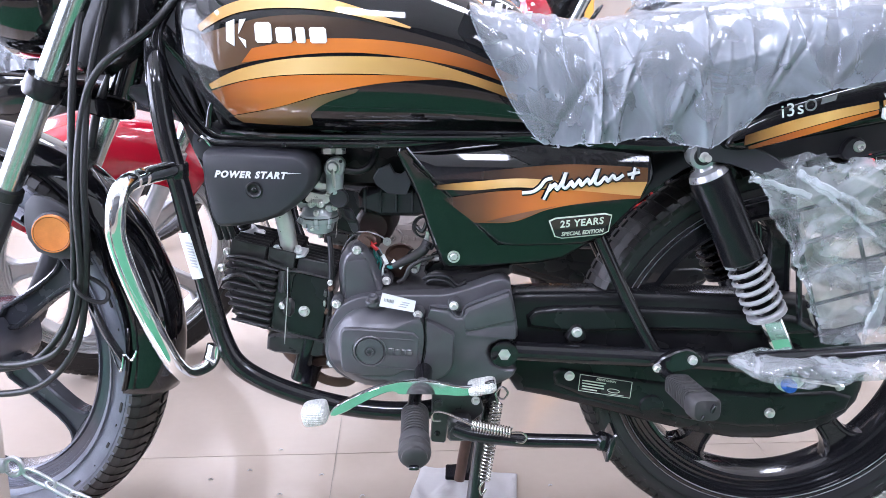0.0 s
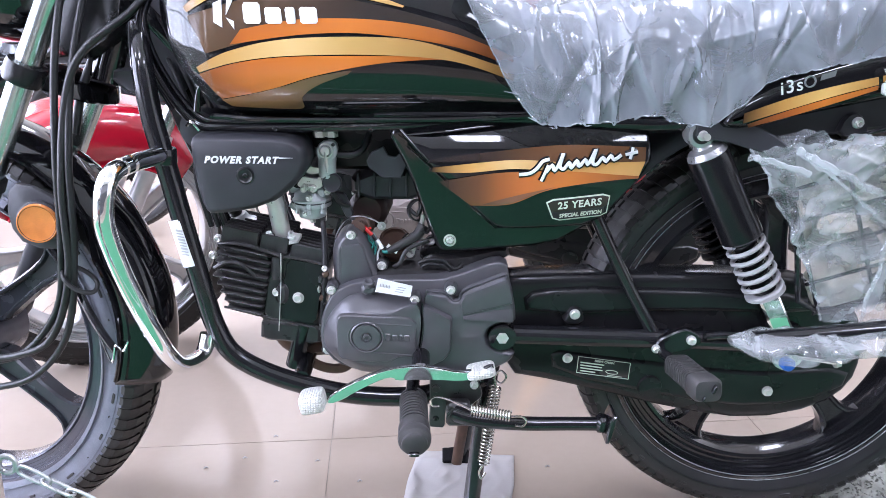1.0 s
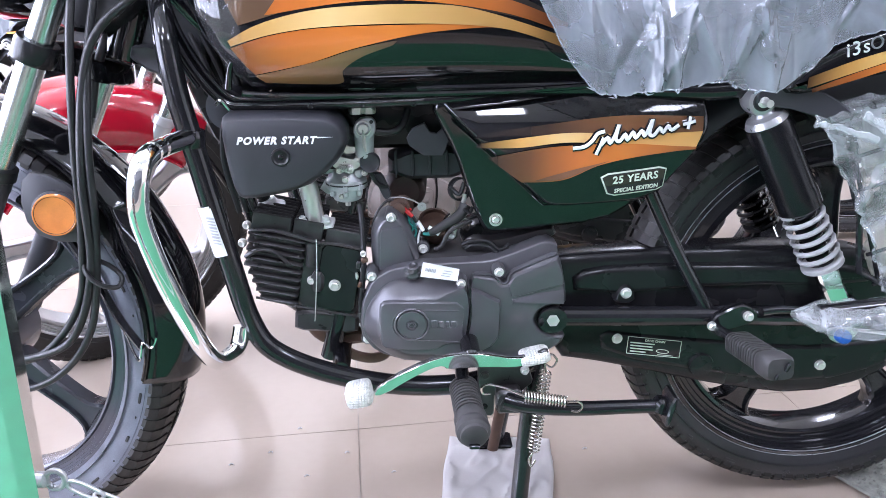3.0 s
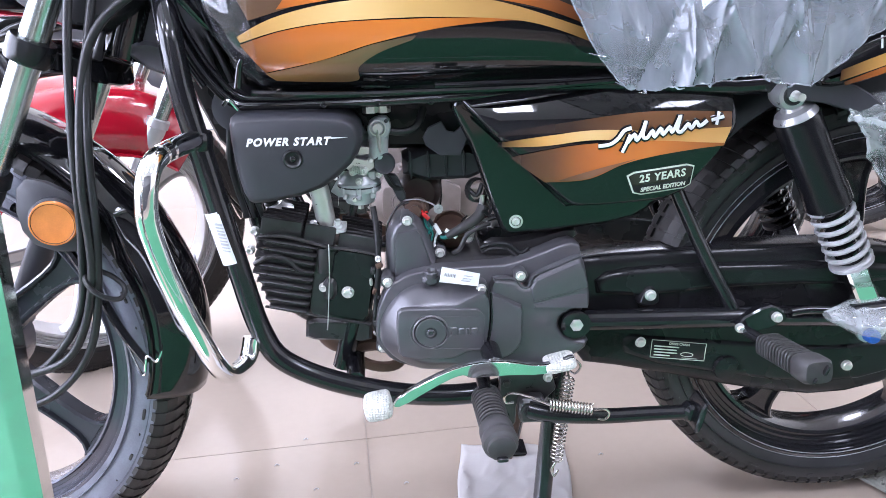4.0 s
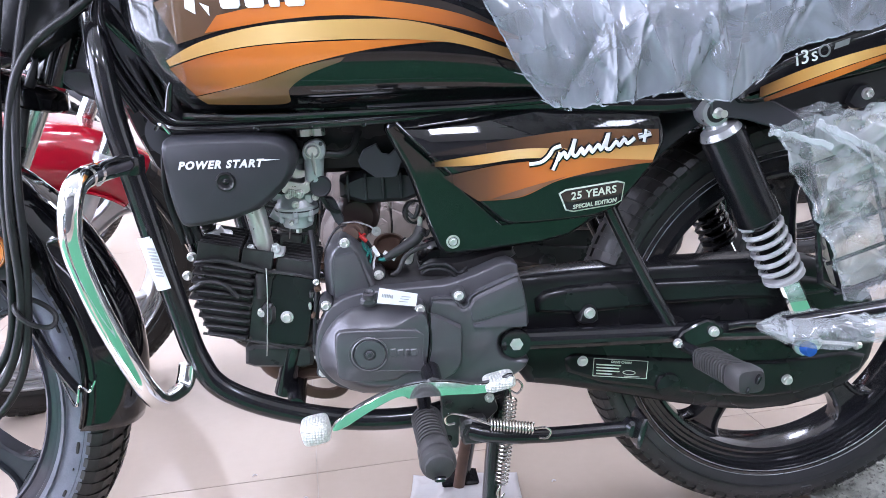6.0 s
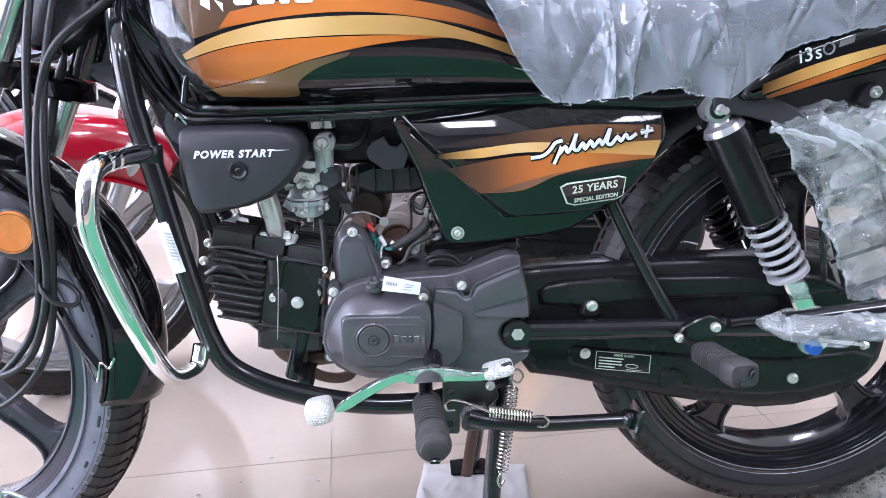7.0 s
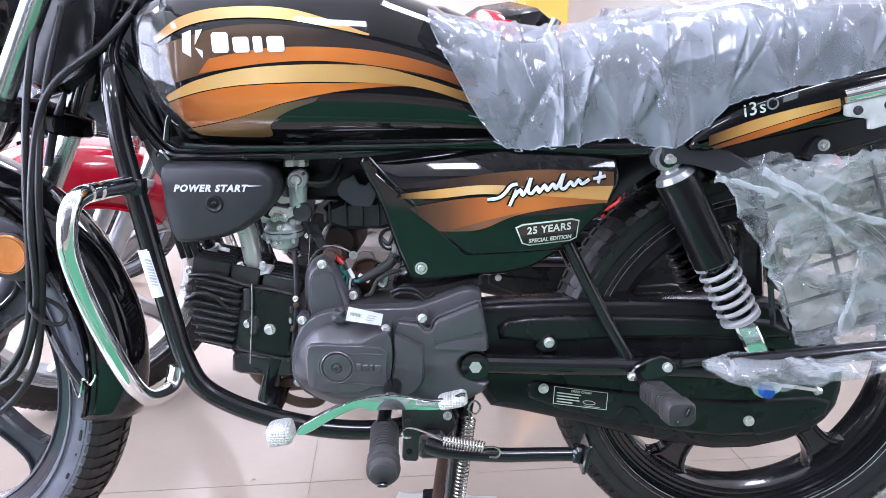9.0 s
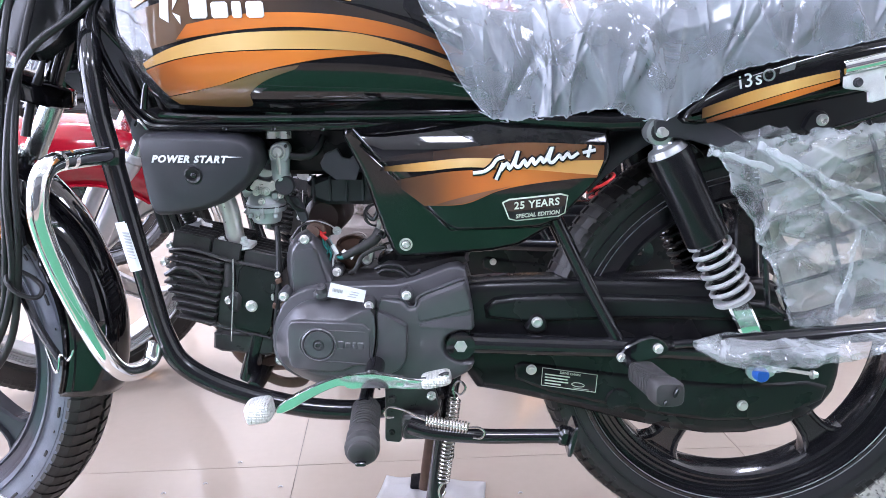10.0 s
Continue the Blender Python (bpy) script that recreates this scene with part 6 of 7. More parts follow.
    # axle end and chain adjuster
    part("axle_cap", lathe([(0.001, -0.004), (0.0095, -0.004), (0.0095, 0.006), (0.0075, 0.009), (0.001, 0.009)], (0.454, -0.09, 0.291), (0, -1, 0.1), 24), BLUE, bike, "blue plastic cap over a bolt end")
    part("adjuster_plate", dome(rounded([(0.436, 0.302), (0.47, 0.302), (0.48, 0.29), (0.455, 0.276), (0.438, 0.285)], 1), [(0.001, -0.08), (0, -0.083), (0.001, -0.086)]), ZINC, bike)
    part("adjuster_rod", tube([(0.47, -0.085, 0.297), (0.50, -0.088, 0.294), (0.525, -0.09, 0.29)], 0.0026, 8, 3), ZINC, bike)
    part("adjuster_nut", bolt((0.522, -0.09, 0.29), 0.005, 0.006, (1, 0, -0.1)), ZINC, bike)


def peg_geo(a, b, r, ribs, flat):
    a, b = Vector(a), Vector(b)
    length = (b - a).length
    prof = [(0.001, 0), (r * 0.8, 0)]
    for i in range(ribs):
        h0, h1 = length * (0.03 + 0.7 * i / ribs), length * (0.03 + 0.7 * (i + 0.6) / ribs)
        prof += [(r * 0.76, h0), (r * 0.97, h0 + 0.0006), (r, h0 + 0.0016), (r * 0.97, h1), (r * 0.76, h1 + 0.0006)]
    prof += [(r * 1.04, length * 0.76), (r * 1.08, length * 0.8), (r * 1.08, length * 0.97), (r * 0.9, length * 1.03), (0.001, length * 1.05)]
    v, f = lathe(prof, a, b - a, 26)
    if flat < 1:
        ax = (b - a).normalized()
        s = Vector((1, 0, 0)) - ax * ax.x
        s.normalize()
        w = ax.cross(s)
        out = []
        for p in v:
            d = Vector(p) - a
            h, c, k = d.dot(ax), d.dot(s), d.dot(w)
            q = math.hypot(c, k)
            g = 0.97 / (abs(c / q) ** 4 + abs(k / q) ** 4) ** 0.25
            out.append(tuple(a + ax * h + s * c * g + w * k * g * flat))
        v = out
    return v, f


def decals(tank):
    """Stripes and plain badges on the tank's side."""
    s = lambda x, z: tank_y(x, z)
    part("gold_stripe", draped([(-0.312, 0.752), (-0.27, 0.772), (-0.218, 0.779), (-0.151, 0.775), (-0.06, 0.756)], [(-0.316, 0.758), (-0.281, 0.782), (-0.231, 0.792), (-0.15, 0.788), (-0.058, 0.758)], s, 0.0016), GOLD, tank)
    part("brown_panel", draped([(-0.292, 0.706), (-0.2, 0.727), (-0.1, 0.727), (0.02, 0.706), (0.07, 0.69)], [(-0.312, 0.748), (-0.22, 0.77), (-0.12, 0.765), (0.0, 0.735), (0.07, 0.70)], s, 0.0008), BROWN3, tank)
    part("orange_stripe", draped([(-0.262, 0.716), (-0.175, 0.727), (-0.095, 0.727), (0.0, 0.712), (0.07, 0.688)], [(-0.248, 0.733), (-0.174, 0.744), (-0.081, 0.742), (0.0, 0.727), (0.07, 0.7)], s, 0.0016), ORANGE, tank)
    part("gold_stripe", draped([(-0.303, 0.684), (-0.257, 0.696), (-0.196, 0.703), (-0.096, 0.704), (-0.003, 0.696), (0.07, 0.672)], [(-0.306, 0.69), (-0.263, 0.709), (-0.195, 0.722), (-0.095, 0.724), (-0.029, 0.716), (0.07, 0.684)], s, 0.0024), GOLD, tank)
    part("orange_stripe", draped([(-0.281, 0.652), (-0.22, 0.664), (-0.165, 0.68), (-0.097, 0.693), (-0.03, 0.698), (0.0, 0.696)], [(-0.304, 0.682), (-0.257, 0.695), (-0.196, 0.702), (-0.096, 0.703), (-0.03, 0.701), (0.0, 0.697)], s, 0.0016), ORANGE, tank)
    part("brown_stripe", draped([(-0.272, 0.642), (-0.22, 0.639), (-0.185, 0.64), (-0.182, 0.655), (-0.16, 0.67), (-0.125, 0.682)], [(-0.282, 0.651), (-0.24, 0.659), (-0.2, 0.669), (-0.17, 0.678), (-0.14, 0.684), (-0.12, 0.687)], s, 0.0010), BROWN, tank)
    for poly in ([(-0.279, 0.762), (-0.269, 0.766), (-0.269, 0.735), (-0.279, 0.741)], [(-0.263, 0.7655), (-0.255, 0.7665), (-0.264, 0.749)], [(-0.264, 0.746), (-0.255, 0.733), (-0.255, 0.742)]):
        part("badge_mark", on_surface(dome(poly, [(0, 0), (0, -0.0012)]), s, 0.0012), WHITE, tank, "plain white badge shape")
    for i, (w, h) in enumerate(((0.020, 0.0235), (0.019, 0.018), (0.011, 0.018), (0.020, 0.018))):
        x = (-0.2335, -0.2085, -0.1885, -0.1675)[i]
        z = 0.739 + h / 2
        bar = on_surface(dome(rounded([(x - w / 2 + 0.001, z - h / 2), (x + w / 2 + 0.001, z - h / 2), (x + w / 2 - 0.001, z + h / 2), (x - w / 2 - 0.001, z + h / 2)], 1, 0.12), [(0, 0), (0, -0.0018), (0.0006, -0.0022)]), s, 0.0014)
        part("badge_block", bar, WHITE, tank, "plain white raised badge block")


def cover_bend(x, z):
    """The side cover rolls back towards its top edge and, a little, towards its ends."""
    return 7.5 * max(0, z - 0.56) ** 2 + 0.6 * (x - 0.09) ** 2


def side_decals(sc):
    s = lambda x, z: -0.107 - 0.03 * (z - 0.55) + cover_bend(x, z)
    part("brown_stripe", draped([(-0.035, 0.572), (0.03, 0.575), (0.12, 0.57), (0.238, 0.571)], [(-0.03, 0.577), (0.042, 0.586), (0.137, 0.594), (0.239, 0.589)], s, 0.0006), BROWN2, sc)
    part("gold_stripe", draped([(-0.034, 0.561), (0.017, 0.561), (0.077, 0.566), (0.15, 0.56), (0.23, 0.552)], [(-0.031, 0.566), (0.027, 0.573), (0.08, 0.577), (0.15, 0.573), (0.238, 0.572)], s, 0.0012), GOLD2, sc)
    part("orange_stripe", draped([(0.02, 0.519), (0.069, 0.521), (0.11, 0.537), (0.15, 0.545), (0.2, 0.55), (0.23, 0.551)], [(-0.02, 0.549), (0.043, 0.56), (0.1, 0.563), (0.15, 0.562), (0.2, 0.557), (0.231, 0.554)], s, 0.0018), ORANGE2, sc)
    part("brown_stripe", draped([(0.034, 0.5205), (0.069, 0.5222), (0.108, 0.5372)], [(0.05, 0.5255), (0.085, 0.5345), (0.125, 0.543)], s, 0.0026), BROWN4, sc)
    part("crease_line", tube([(-0.06, -0.079, 0.59), (-0.016, -0.076, 0.548), (0.045, -0.074, 0.488), (0.066, -0.073, 0.482), (0.178, -0.073, 0.486)], 0.0012, 6, 2), BLACK, sc)
    # a plain flowing white scribble with a black edge where the name stands
    strokes = [[(0.079, 0.5595), (0.092, 0.561), (0.101, 0.567), (0.108, 0.5755), (0.1165, 0.578)], [(0.115, 0.571), (0.1105, 0.560), (0.1065, 0.551)],
               [(0.112, 0.562), (0.12, 0.571), (0.1225, 0.564), (0.129, 0.574), (0.1335, 0.585), (0.1295, 0.570), (0.134, 0.566), (0.141, 0.574), (0.143, 0.567), (0.1505, 0.576), (0.153, 0.569), (0.161, 0.577), (0.1635, 0.571), (0.1685, 0.578), (0.1745, 0.589), (0.17, 0.574), (0.175, 0.571), (0.183, 0.579), (0.1865, 0.574), (0.193, 0.581), (0.197, 0.576), (0.2065, 0.5815)],
               [(0.2115, 0.5815), (0.2275, 0.5845)], [(0.2175, 0.576), (0.2215, 0.59)]]
    for pts in strokes:
        line = [(x, 0, z) for x, z in pts]
        edge = part("name_stroke", on_surface(tube(line, 0.0042, 8, 4, flat=0.12), s, 0.0026), BLACK, sc, "plain black edged flowing stroke")
        part("stroke_face", on_surface(tube(line, 0.0021 if len(pts) > 3 else 0.0019, 8, 4, flat=0.2), s, 0.0036), WHITE, edge)
    plate = rounded([(0.113, 0.526), (0.196, 0.5335), (0.192, 0.5045), (0.124, 0.4985)], 1, 0.12)
    badge = part("edition_badge", on_surface(dome(plate, [(0, 0), (0, -0.0012), (0.0006, -0.0016)]), s, 0.0), SKETCH, sc, "small plate lettered 25 YEARS SPECIAL EDITION")
    part("badge_field", on_surface(dome(inset(plate, 0.0016), [(0, 0), (0, -0.0006)]), s, 0.0016), CASEBLK, badge)
    part("badge_field", on_surface(dome(rounded([(0.117, 0.5235), (0.1925, 0.5305), (0.191, 0.5165), (0.1215, 0.5105)], 1, 0.1), [(0, 0), (0, -0.0004)]), s, 0.0022), BROWN3, badge)
    part("lettering", on_surface(moved(text_geo("25 YEARS", 0.0125, 1.1, 0.1, 0.0003, 0.0003), pose(0.1565, 0, 0.5205, 0, -5, 0)), s, 0.0026), SKETCH, badge, "pale lettering 25 YEARS")
    part("lettering", on_surface(moved(text_geo("SPECIAL EDITION", 0.0068, 1.02, 0.2, 0.0002, 0.0003), pose(0.158, 0, 0.5075, 0, -5, 0)), s, 0.0024), SKETCH, badge, "pale lettering SPECIAL EDITION")


def tail_decals(tp):
    s = lambda x, z: -0.1175
    part("gold_stripe", draped([(0.345, 0.622), (0.40, 0.639), (0.45, 0.654), (0.5, 0.667)], [(0.345, 0.634), (0.40, 0.653), (0.45, 0.666), (0.498, 0.676)], s, 0.0008), GOLD3, tp)
    part("orange_stripe", draped([(0.352, 0.617), (0.40, 0.63), (0.45, 0.645), (0.5, 0.661)], [(0.35, 0.621), (0.40, 0.638), (0.45, 0.653), (0.5, 0.666)], s, 0.0004), ORANGE3, tp)
    part("lettering", on_surface(moved(text_geo("i3s", 0.022, 1.15, 0.05, 0.0001, 0.0004), pose(0.397, 0, 0.665, 0, -13, 0)), s, 0.0012), WHITE, tp, "white lettering i3s")
    part("round_mark", on_surface(tube([(0.4185 + 0.0062 * math.cos(a), 0, 0.671 + 0.0062 * math.sin(a)) for a in np.linspace(0, 2 * math.pi, 11)[:-1]], 0.0011, 6, 2, closed=True), s, 0.0008), GREYINK, tp)
    part("grey_flag", on_surface(dome([(0.43, 0.672), (0.447, 0.677), (0.448, 0.684), (0.431, 0.679)], [(0, 0), (0, -0.0006)]), s, 0.0006), GREYINK, tp)


def motorcycle(label, style, group="motorcycles on show"):
    bike = thing("motorcycle", label, "motorcycle", group)
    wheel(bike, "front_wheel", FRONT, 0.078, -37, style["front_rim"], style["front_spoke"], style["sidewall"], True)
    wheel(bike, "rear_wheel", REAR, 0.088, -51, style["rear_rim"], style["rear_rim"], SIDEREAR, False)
    front_end(bike, style)
    frame_and_guard(bike, style)
    engine(bike, style)
    body(bike, style)
    if style["full"]:
        rear_fittings(bike)
    return bike


SHOW = dict(full=True, fender=BLACK, fender_label="gloss black front mudguard", engine=GREY, tank=BLACK, tank_label="gloss black fuel tank with gold and orange stripes", front_rim=RIMSHEEN, front_spoke=SPOKE, rear_rim=RIM, sidewall=SIDESHEEN, spring=SPRING, spring_label="silver painted coil spring", arch=(0.337, 0.028), flap=0.02, roll=2.6, sweep=151, half=0.056, leg=PLASTIC, cowl=BLACK, tank_move=(0, 1))
REDONE = dict(full=False, fender=RED, fender_label="glossy red front mudguard", engine=TAUPE, tank=BLACK, tank_label="gloss black fuel tank", front_rim=SILVER, front_spoke=SILVER, rear_rim=RIM, sidewall=TYRE, spring=REDSPR, spring_label="red painted coil spring", arch=(0.313, 0.105), flap=0.0, roll=5, sweep=97, half=0.1, leg=SILVER, cowl=RED, tank_move=(0.1, 1.12))
bike = motorcycle("black commuter motorcycle with gold and orange stripes on its centre stand", SHOW)
red = motorcycle("commuter motorcycle with red mudguard and silver wheels", REDONE)


def steer(machine, degrees, shift=0.0):
    """Turn a motorcycle's front end about its steering head; positive to its left."""
    head, axis = Vector((-0.398, 0, 0.815)), Vector((0.06, 0, 0.147)).normalized()
    m = pose(shift, 0, 0) @ Matrix.Translation(head) @ Matrix.Rotation(radians(degrees), 4, axis) @ Matrix.Translation(-head)
    for ob in machine.children:
        if ob.name.split(".")[0] in ("front_wheel", "fork_tube", "fork_leg", "fork_clamp", "lower_yoke", "front_mudguard", "headlamp_cowl", "headlamp", "handlebar"):
            ob.matrix_basis = m


steer(bike, -12, 0.013)
steer(red, 34)
red.matrix_basis = pose(-0.02, 0.58, 0, 0, 0, 0)

# ---- plastic covers on the bike ----
def crease(px, pz, rng, count, box, size, tall, lift=0.0):
    """Sharp straight folds at random in a box of the x-z plane: the height of the film at each point."""
    d = np.zeros_like(px)
    x0, x1, z0, z1 = box
    for _ in range(count):
        cx, cz, a = rng.uniform(x0, x1), rng.uniform(z0, z1), rng.gauss(lift, 0.8)
        u = (px - cx) * math.cos(a) + (pz - cz) * math.sin(a)
        w = -(px - cx) * math.sin(a) + (pz - cz) * math.cos(a)
        half, fall = rng.uniform(0.3, 1.0) * size, rng.uniform(0.0015, 0.006)
        up, down = fall, fall * rng.uniform(1.0, 4.0)
        d += rng.choice((1, 1, -0.7)) * rng.uniform(0.3, 1) * tall * np.exp(-np.where(w > 0, w / up, -w / down)) * np.clip(1.4 - np.abs(u) / half, 0, 1)
    return d


def seat_bag(label):
    """A thin bag over the seat, gathered at a few points along its hem."""
    hem = [(0.010, 0.772), (0.020, 0.75), (0.035, 0.722), (0.052, 0.69), (0.068, 0.662), (0.085, 0.638), (0.1, 0.626), (0.132, 0.622), (0.158, 0.629), (0.184, 0.629), (0.216, 0.636), (0.236, 0.636), (0.252, 0.629), (0.281, 0.624), (0.295, 0.621), (0.313, 0.632), (0.338, 0.649), (0.356, 0.666), (0.38, 0.679), (0.436, 0.69), (0.486, 0.699), (0.56, 0.716), (0.66, 0.74)]
    top = [(0.01, 0.79), (0.06, 0.782), (0.15, 0.768), (0.22, 0.775), (0.32, 0.792), (0.42, 0.806), (0.55, 0.813), (0.66, 0.805)]
    wid = [(0.01, 0.124), (0.08, 0.133), (0.2, 0.137), (0.35, 0.132), (0.45, 0.122), (0.66, 0.10)]
    nu, nv = 470, 168
    rng = random.Random(11)
    x = np.repeat((0.010 + 0.65 * (np.linspace(0, 1, nu + 1)) ** 1.2)[:, None], nv + 1, 1)
    th = np.repeat(np.linspace(0, math.pi, nv + 1)[None, :], nu + 1, 0)
    sn, cs = np.sin(th), np.cos(th)
    side = np.where(cs > 0, -1.0, 1.0)
    at = lambda t: np.interp(x, [a for a, _ in t], [b for _, b in t])
    lo, hi, w = at(hem), at(top), at(wid)
    rag = np.array([[0.0035 * noise.noise(Vector((a * 40, 3.1 * k, 0))) + 0.002 * noise.noise(Vector((a * 230, 1.7 * k, 0))) for k in (-1, 1)] for a in x[:, 0]])
    lo = lo + np.where(side < 0, rag[:, :1], rag[:, 1:])
    e = 2 / 3.2
    y = side * (w + 0.008 * (1 - sn)) * np.abs(cs) ** e
    z = lo + (hi - lo) * sn ** e
    up = np.clip((z - lo) / np.maximum(hi - lo, 0.02), 0, 1)
    d = np.zeros_like(x)
    for k in (-1, 1):
        on = side == k
        for tie in (0.1, 0.158, 0.186, 0.236, 0.294, 0.35, 0.43, 0.52):
            for _ in range(7):
                lean, half, tall = rng.uniform(-0.075, 0.085), rng.uniform(0.0016, 0.006), rng.choice((1, 1, -0.6)) * rng.uniform(0.002, 0.0085)
                far, bow = rng.uniform(0.35, 1.15), rng.uniform(-0.02, 0.02)
                c = tie + rng.uniform(-0.006, 0.006) + lean * up + bow * np.sin(up * 3.1)
                g = x - c
                fold = np.exp(-np.where(g > 0, g / half, -g / (half * rng.uniform(1.0, 3.5)))) * np.clip((far - up) * 4, 0, 1)
                d += on * tall * fold * (0.45 + 0.55 * np.clip(up * 4, 0, 1))
        d += on * crease(x, z + np.abs(y) * 0.4, rng, 46, (0.02, 0.62, 0.63, 0.84), 0.1, 0.004, 1.1)
    soft = np.array([[0.006 * noise.noise(Vector((x[i, j] * 7, side[i, j] * 3, z[i, j] * 9 + y[i, j] * 5))) + 0.0018 * (0.3 - abs(noise.noise(Vector((x[i, j] * 34 + z[i, j] * 12, side[i, j] * 5, z[i, j] * 22 + y[i, j] * 14))))) for j in range(nv + 1)] for i in range(nu + 1)])
    d = (d + soft) * np.clip((x - 0.006) / 0.03, 0.15, 1)
    ny, nz = side * np.abs(cs) ** 0.6, sn ** 1.4
    ln = np.hypot(ny, nz)
    v = np.stack([x, y + ny / ln * d, z + nz / ln * d], -1).reshape(-1, 3).tolist()
    f = [(i * (nv + 1) + j, i * (nv + 1) + j + 1, (i + 1) * (nv + 1) + j + 1, (i + 1) * (nv + 1) + j) for i in range(nu) for j in range(nv)]
    bag = thing("seat_cover", label, "plastic cover", "bagged seats")
    part("bag_film", (v, f), BAG, bag, sharp=75)
    near = [Vector(v[i * (nv + 1)]) for i in range(nu + 1)]
    part("hem_edge", tube(near[6:nu:2], 0.0009, 6, 1), BAG, bag, "rolled torn edge of the bag")
    for k in range(8):
        p = near[int(60 + k * 24 + rng.uniform(-4, 4))]
        part("torn_shred", tube([p, p + Vector((rng.uniform(-0.008, 0.008), -0.003, -0.003)), p + Vector((rng.uniform(-0.014, 0.014), -0.004, rng.uniform(-0.004, 0.002)))], (0.0016, 0.001, 0.0004), 6, 3), BAG, bag)
    return bag


bag = seat_bag("creased milky polythene bag drawn over the motorcycle seat")


def rear_guard():
    """Wire guard beside the rear wheel with its film wrapping."""
    g = thing("saree_guard", "black wire guard beside the rear wheel", "wire guard")
    o, ux, uz = Vector((0.40, -0.118, 0.58)), Vector((0.955, 0, 0.29)), Vector((0.33, 0, -0.94))
    for i in range(6):
        p = o + uz * (0.0 + 0.043 * i)
        part("wire", tube([p - ux * 0.008, p + ux * 0.26], 0.0025, 8, 1), STEELBLK, g)
    for i in range(5):
        p = o + ux * (0.0 + 0.072 * i)
        part("wire", tube([p, p + uz * 0.215], 0.003, 8, 1, flat=0.6), STEELBLK, g)
    part("rim_wire", tube([o - ux * 0.01, o + uz * 0.12 - ux * 0.008, o + uz * 0.215, o + uz * 0.218 + ux * 0.26], 0.004, 8, 3), STEELBLK, g)
    part("hanger", tube([(0.41, -0.106, 0.583), (0.43, -0.115, 0.575), (0.47, -0.118, 0.57)], 0.005, 8, 3), STEELBLK, g)


rear_guard()


def strand(pts, r):
    """A rope of film twisted tight between two folds."""
    p = smooth_path(pts, 14)
    v = [(q.x + 0.002 * noise.noise(q * 90), q.y, q.z + 0.003 * noise.noise(q * 70 + Vector((5, 0, 0)))) for q in p]
    ob = part("film_strand", tube(v, [r * (0.75 + 0.4 * noise.noise(Vector((i * 0.31, 1, 0)))) for i in range(len(v))], 8, 1, flat=0.6), WRAP)
    tagged(ob, "twisted strand of clear polythene over the wire guard", "plastic wrap")


strand([(0.405, -0.14, 0.592), (0.44, -0.15, 0.575), (0.50, -0.152, 0.545), (0.60, -0.15, 0.515), (0.66, -0.15, 0.50)], 0.006)
strand([(0.408, -0.141, 0.588), (0.45, -0.15, 0.56), (0.52, -0.153, 0.505), (0.60, -0.15, 0.46)], 0.003)
strand([(0.347, -0.141, 0.586), (0.365, -0.145, 0.582), (0.385, -0.147, 0.577), (0.42, -0.148, 0.567)], 0.005)
strand([(0.525, -0.15, 0.50), (0.52, -0.152, 0.45), (0.512, -0.15, 0.41), (0.51, -0.15, 0.375)], 0.004)


def sheet(name, label, left, right, depth, seed, nu=150, nv=130, amp=0.0055, mat=None, folds=70):
    """A crumpled upright film between two edges, each a few (x, z)."""
    rng = random.Random(seed)
    u, t = np.meshgrid(np.linspace(0, 1, nu + 1), np.linspace(0, 1, nv + 1))
    edge = lambda e, k: np.interp(t, np.linspace(0, 1, len(e)), [p[k] for p in e])
    x, z = edge(left, 0) * (1 - u) + edge(right, 0) * u, edge(left, 1) * (1 - u) + edge(right, 1) * u
    d = crease(x, z, rng, folds, (x.min(), x.max(), z.min(), z.max()), 0.09, amp * 0.8, 0.5)
    soft = np.array([[noise.noise(Vector((x[i, j] * 9, seed, z[i, j] * 9))) * amp * 1.2 + (0.3 - abs(noise.noise(Vector((x[i, j] * 26 + z[i, j] * 14, seed + 3, z[i, j] * 24))))) * amp * 0.7 for j in range(nu + 1)] for i in range(nv + 1)])
    rag = 0.007 * np.clip(1 - np.minimum(np.minimum(u * 6, t * 6), (1 - t) * 6), 0, 1)
    shift = np.array([[(noise.noise(Vector((x[i, j] * 90, seed, z[i, j] * 90))), noise.noise(Vector((z[i, j] * 80, x[i, j] * 80, seed)))) for j in range(nu + 1)] for i in range(nv + 1)])
    v = np.stack([x + rag * shift[..., 0], depth - d - soft, z + rag * shift[..., 1]], -1).reshape(-1, 3).tolist()
    f = [(i * (nu + 1) + j, i * (nu + 1) + j + 1, (i + 1) * (nu + 1) + j + 1, (i + 1) * (nu + 1) + j) for i in range(nv) for j in range(nu)]
    wrap = thing(name, label, "plastic wrap")
    part("film", (v, f), mat or WRAP, wrap, sharp=70)
    rim = [Vector(v[i * (nu + 1)]) for i in range(0, nv + 1, 3)]
    part("gathered_edge", tube(rim, [0.0016 + 0.002 * abs(noise.noise(Vector((i * 1.7, seed, 0)))) for i in range(len(rim))], 6, 2, flat=0.6), mat or WRAP, wrap, "twisted edge of the film")


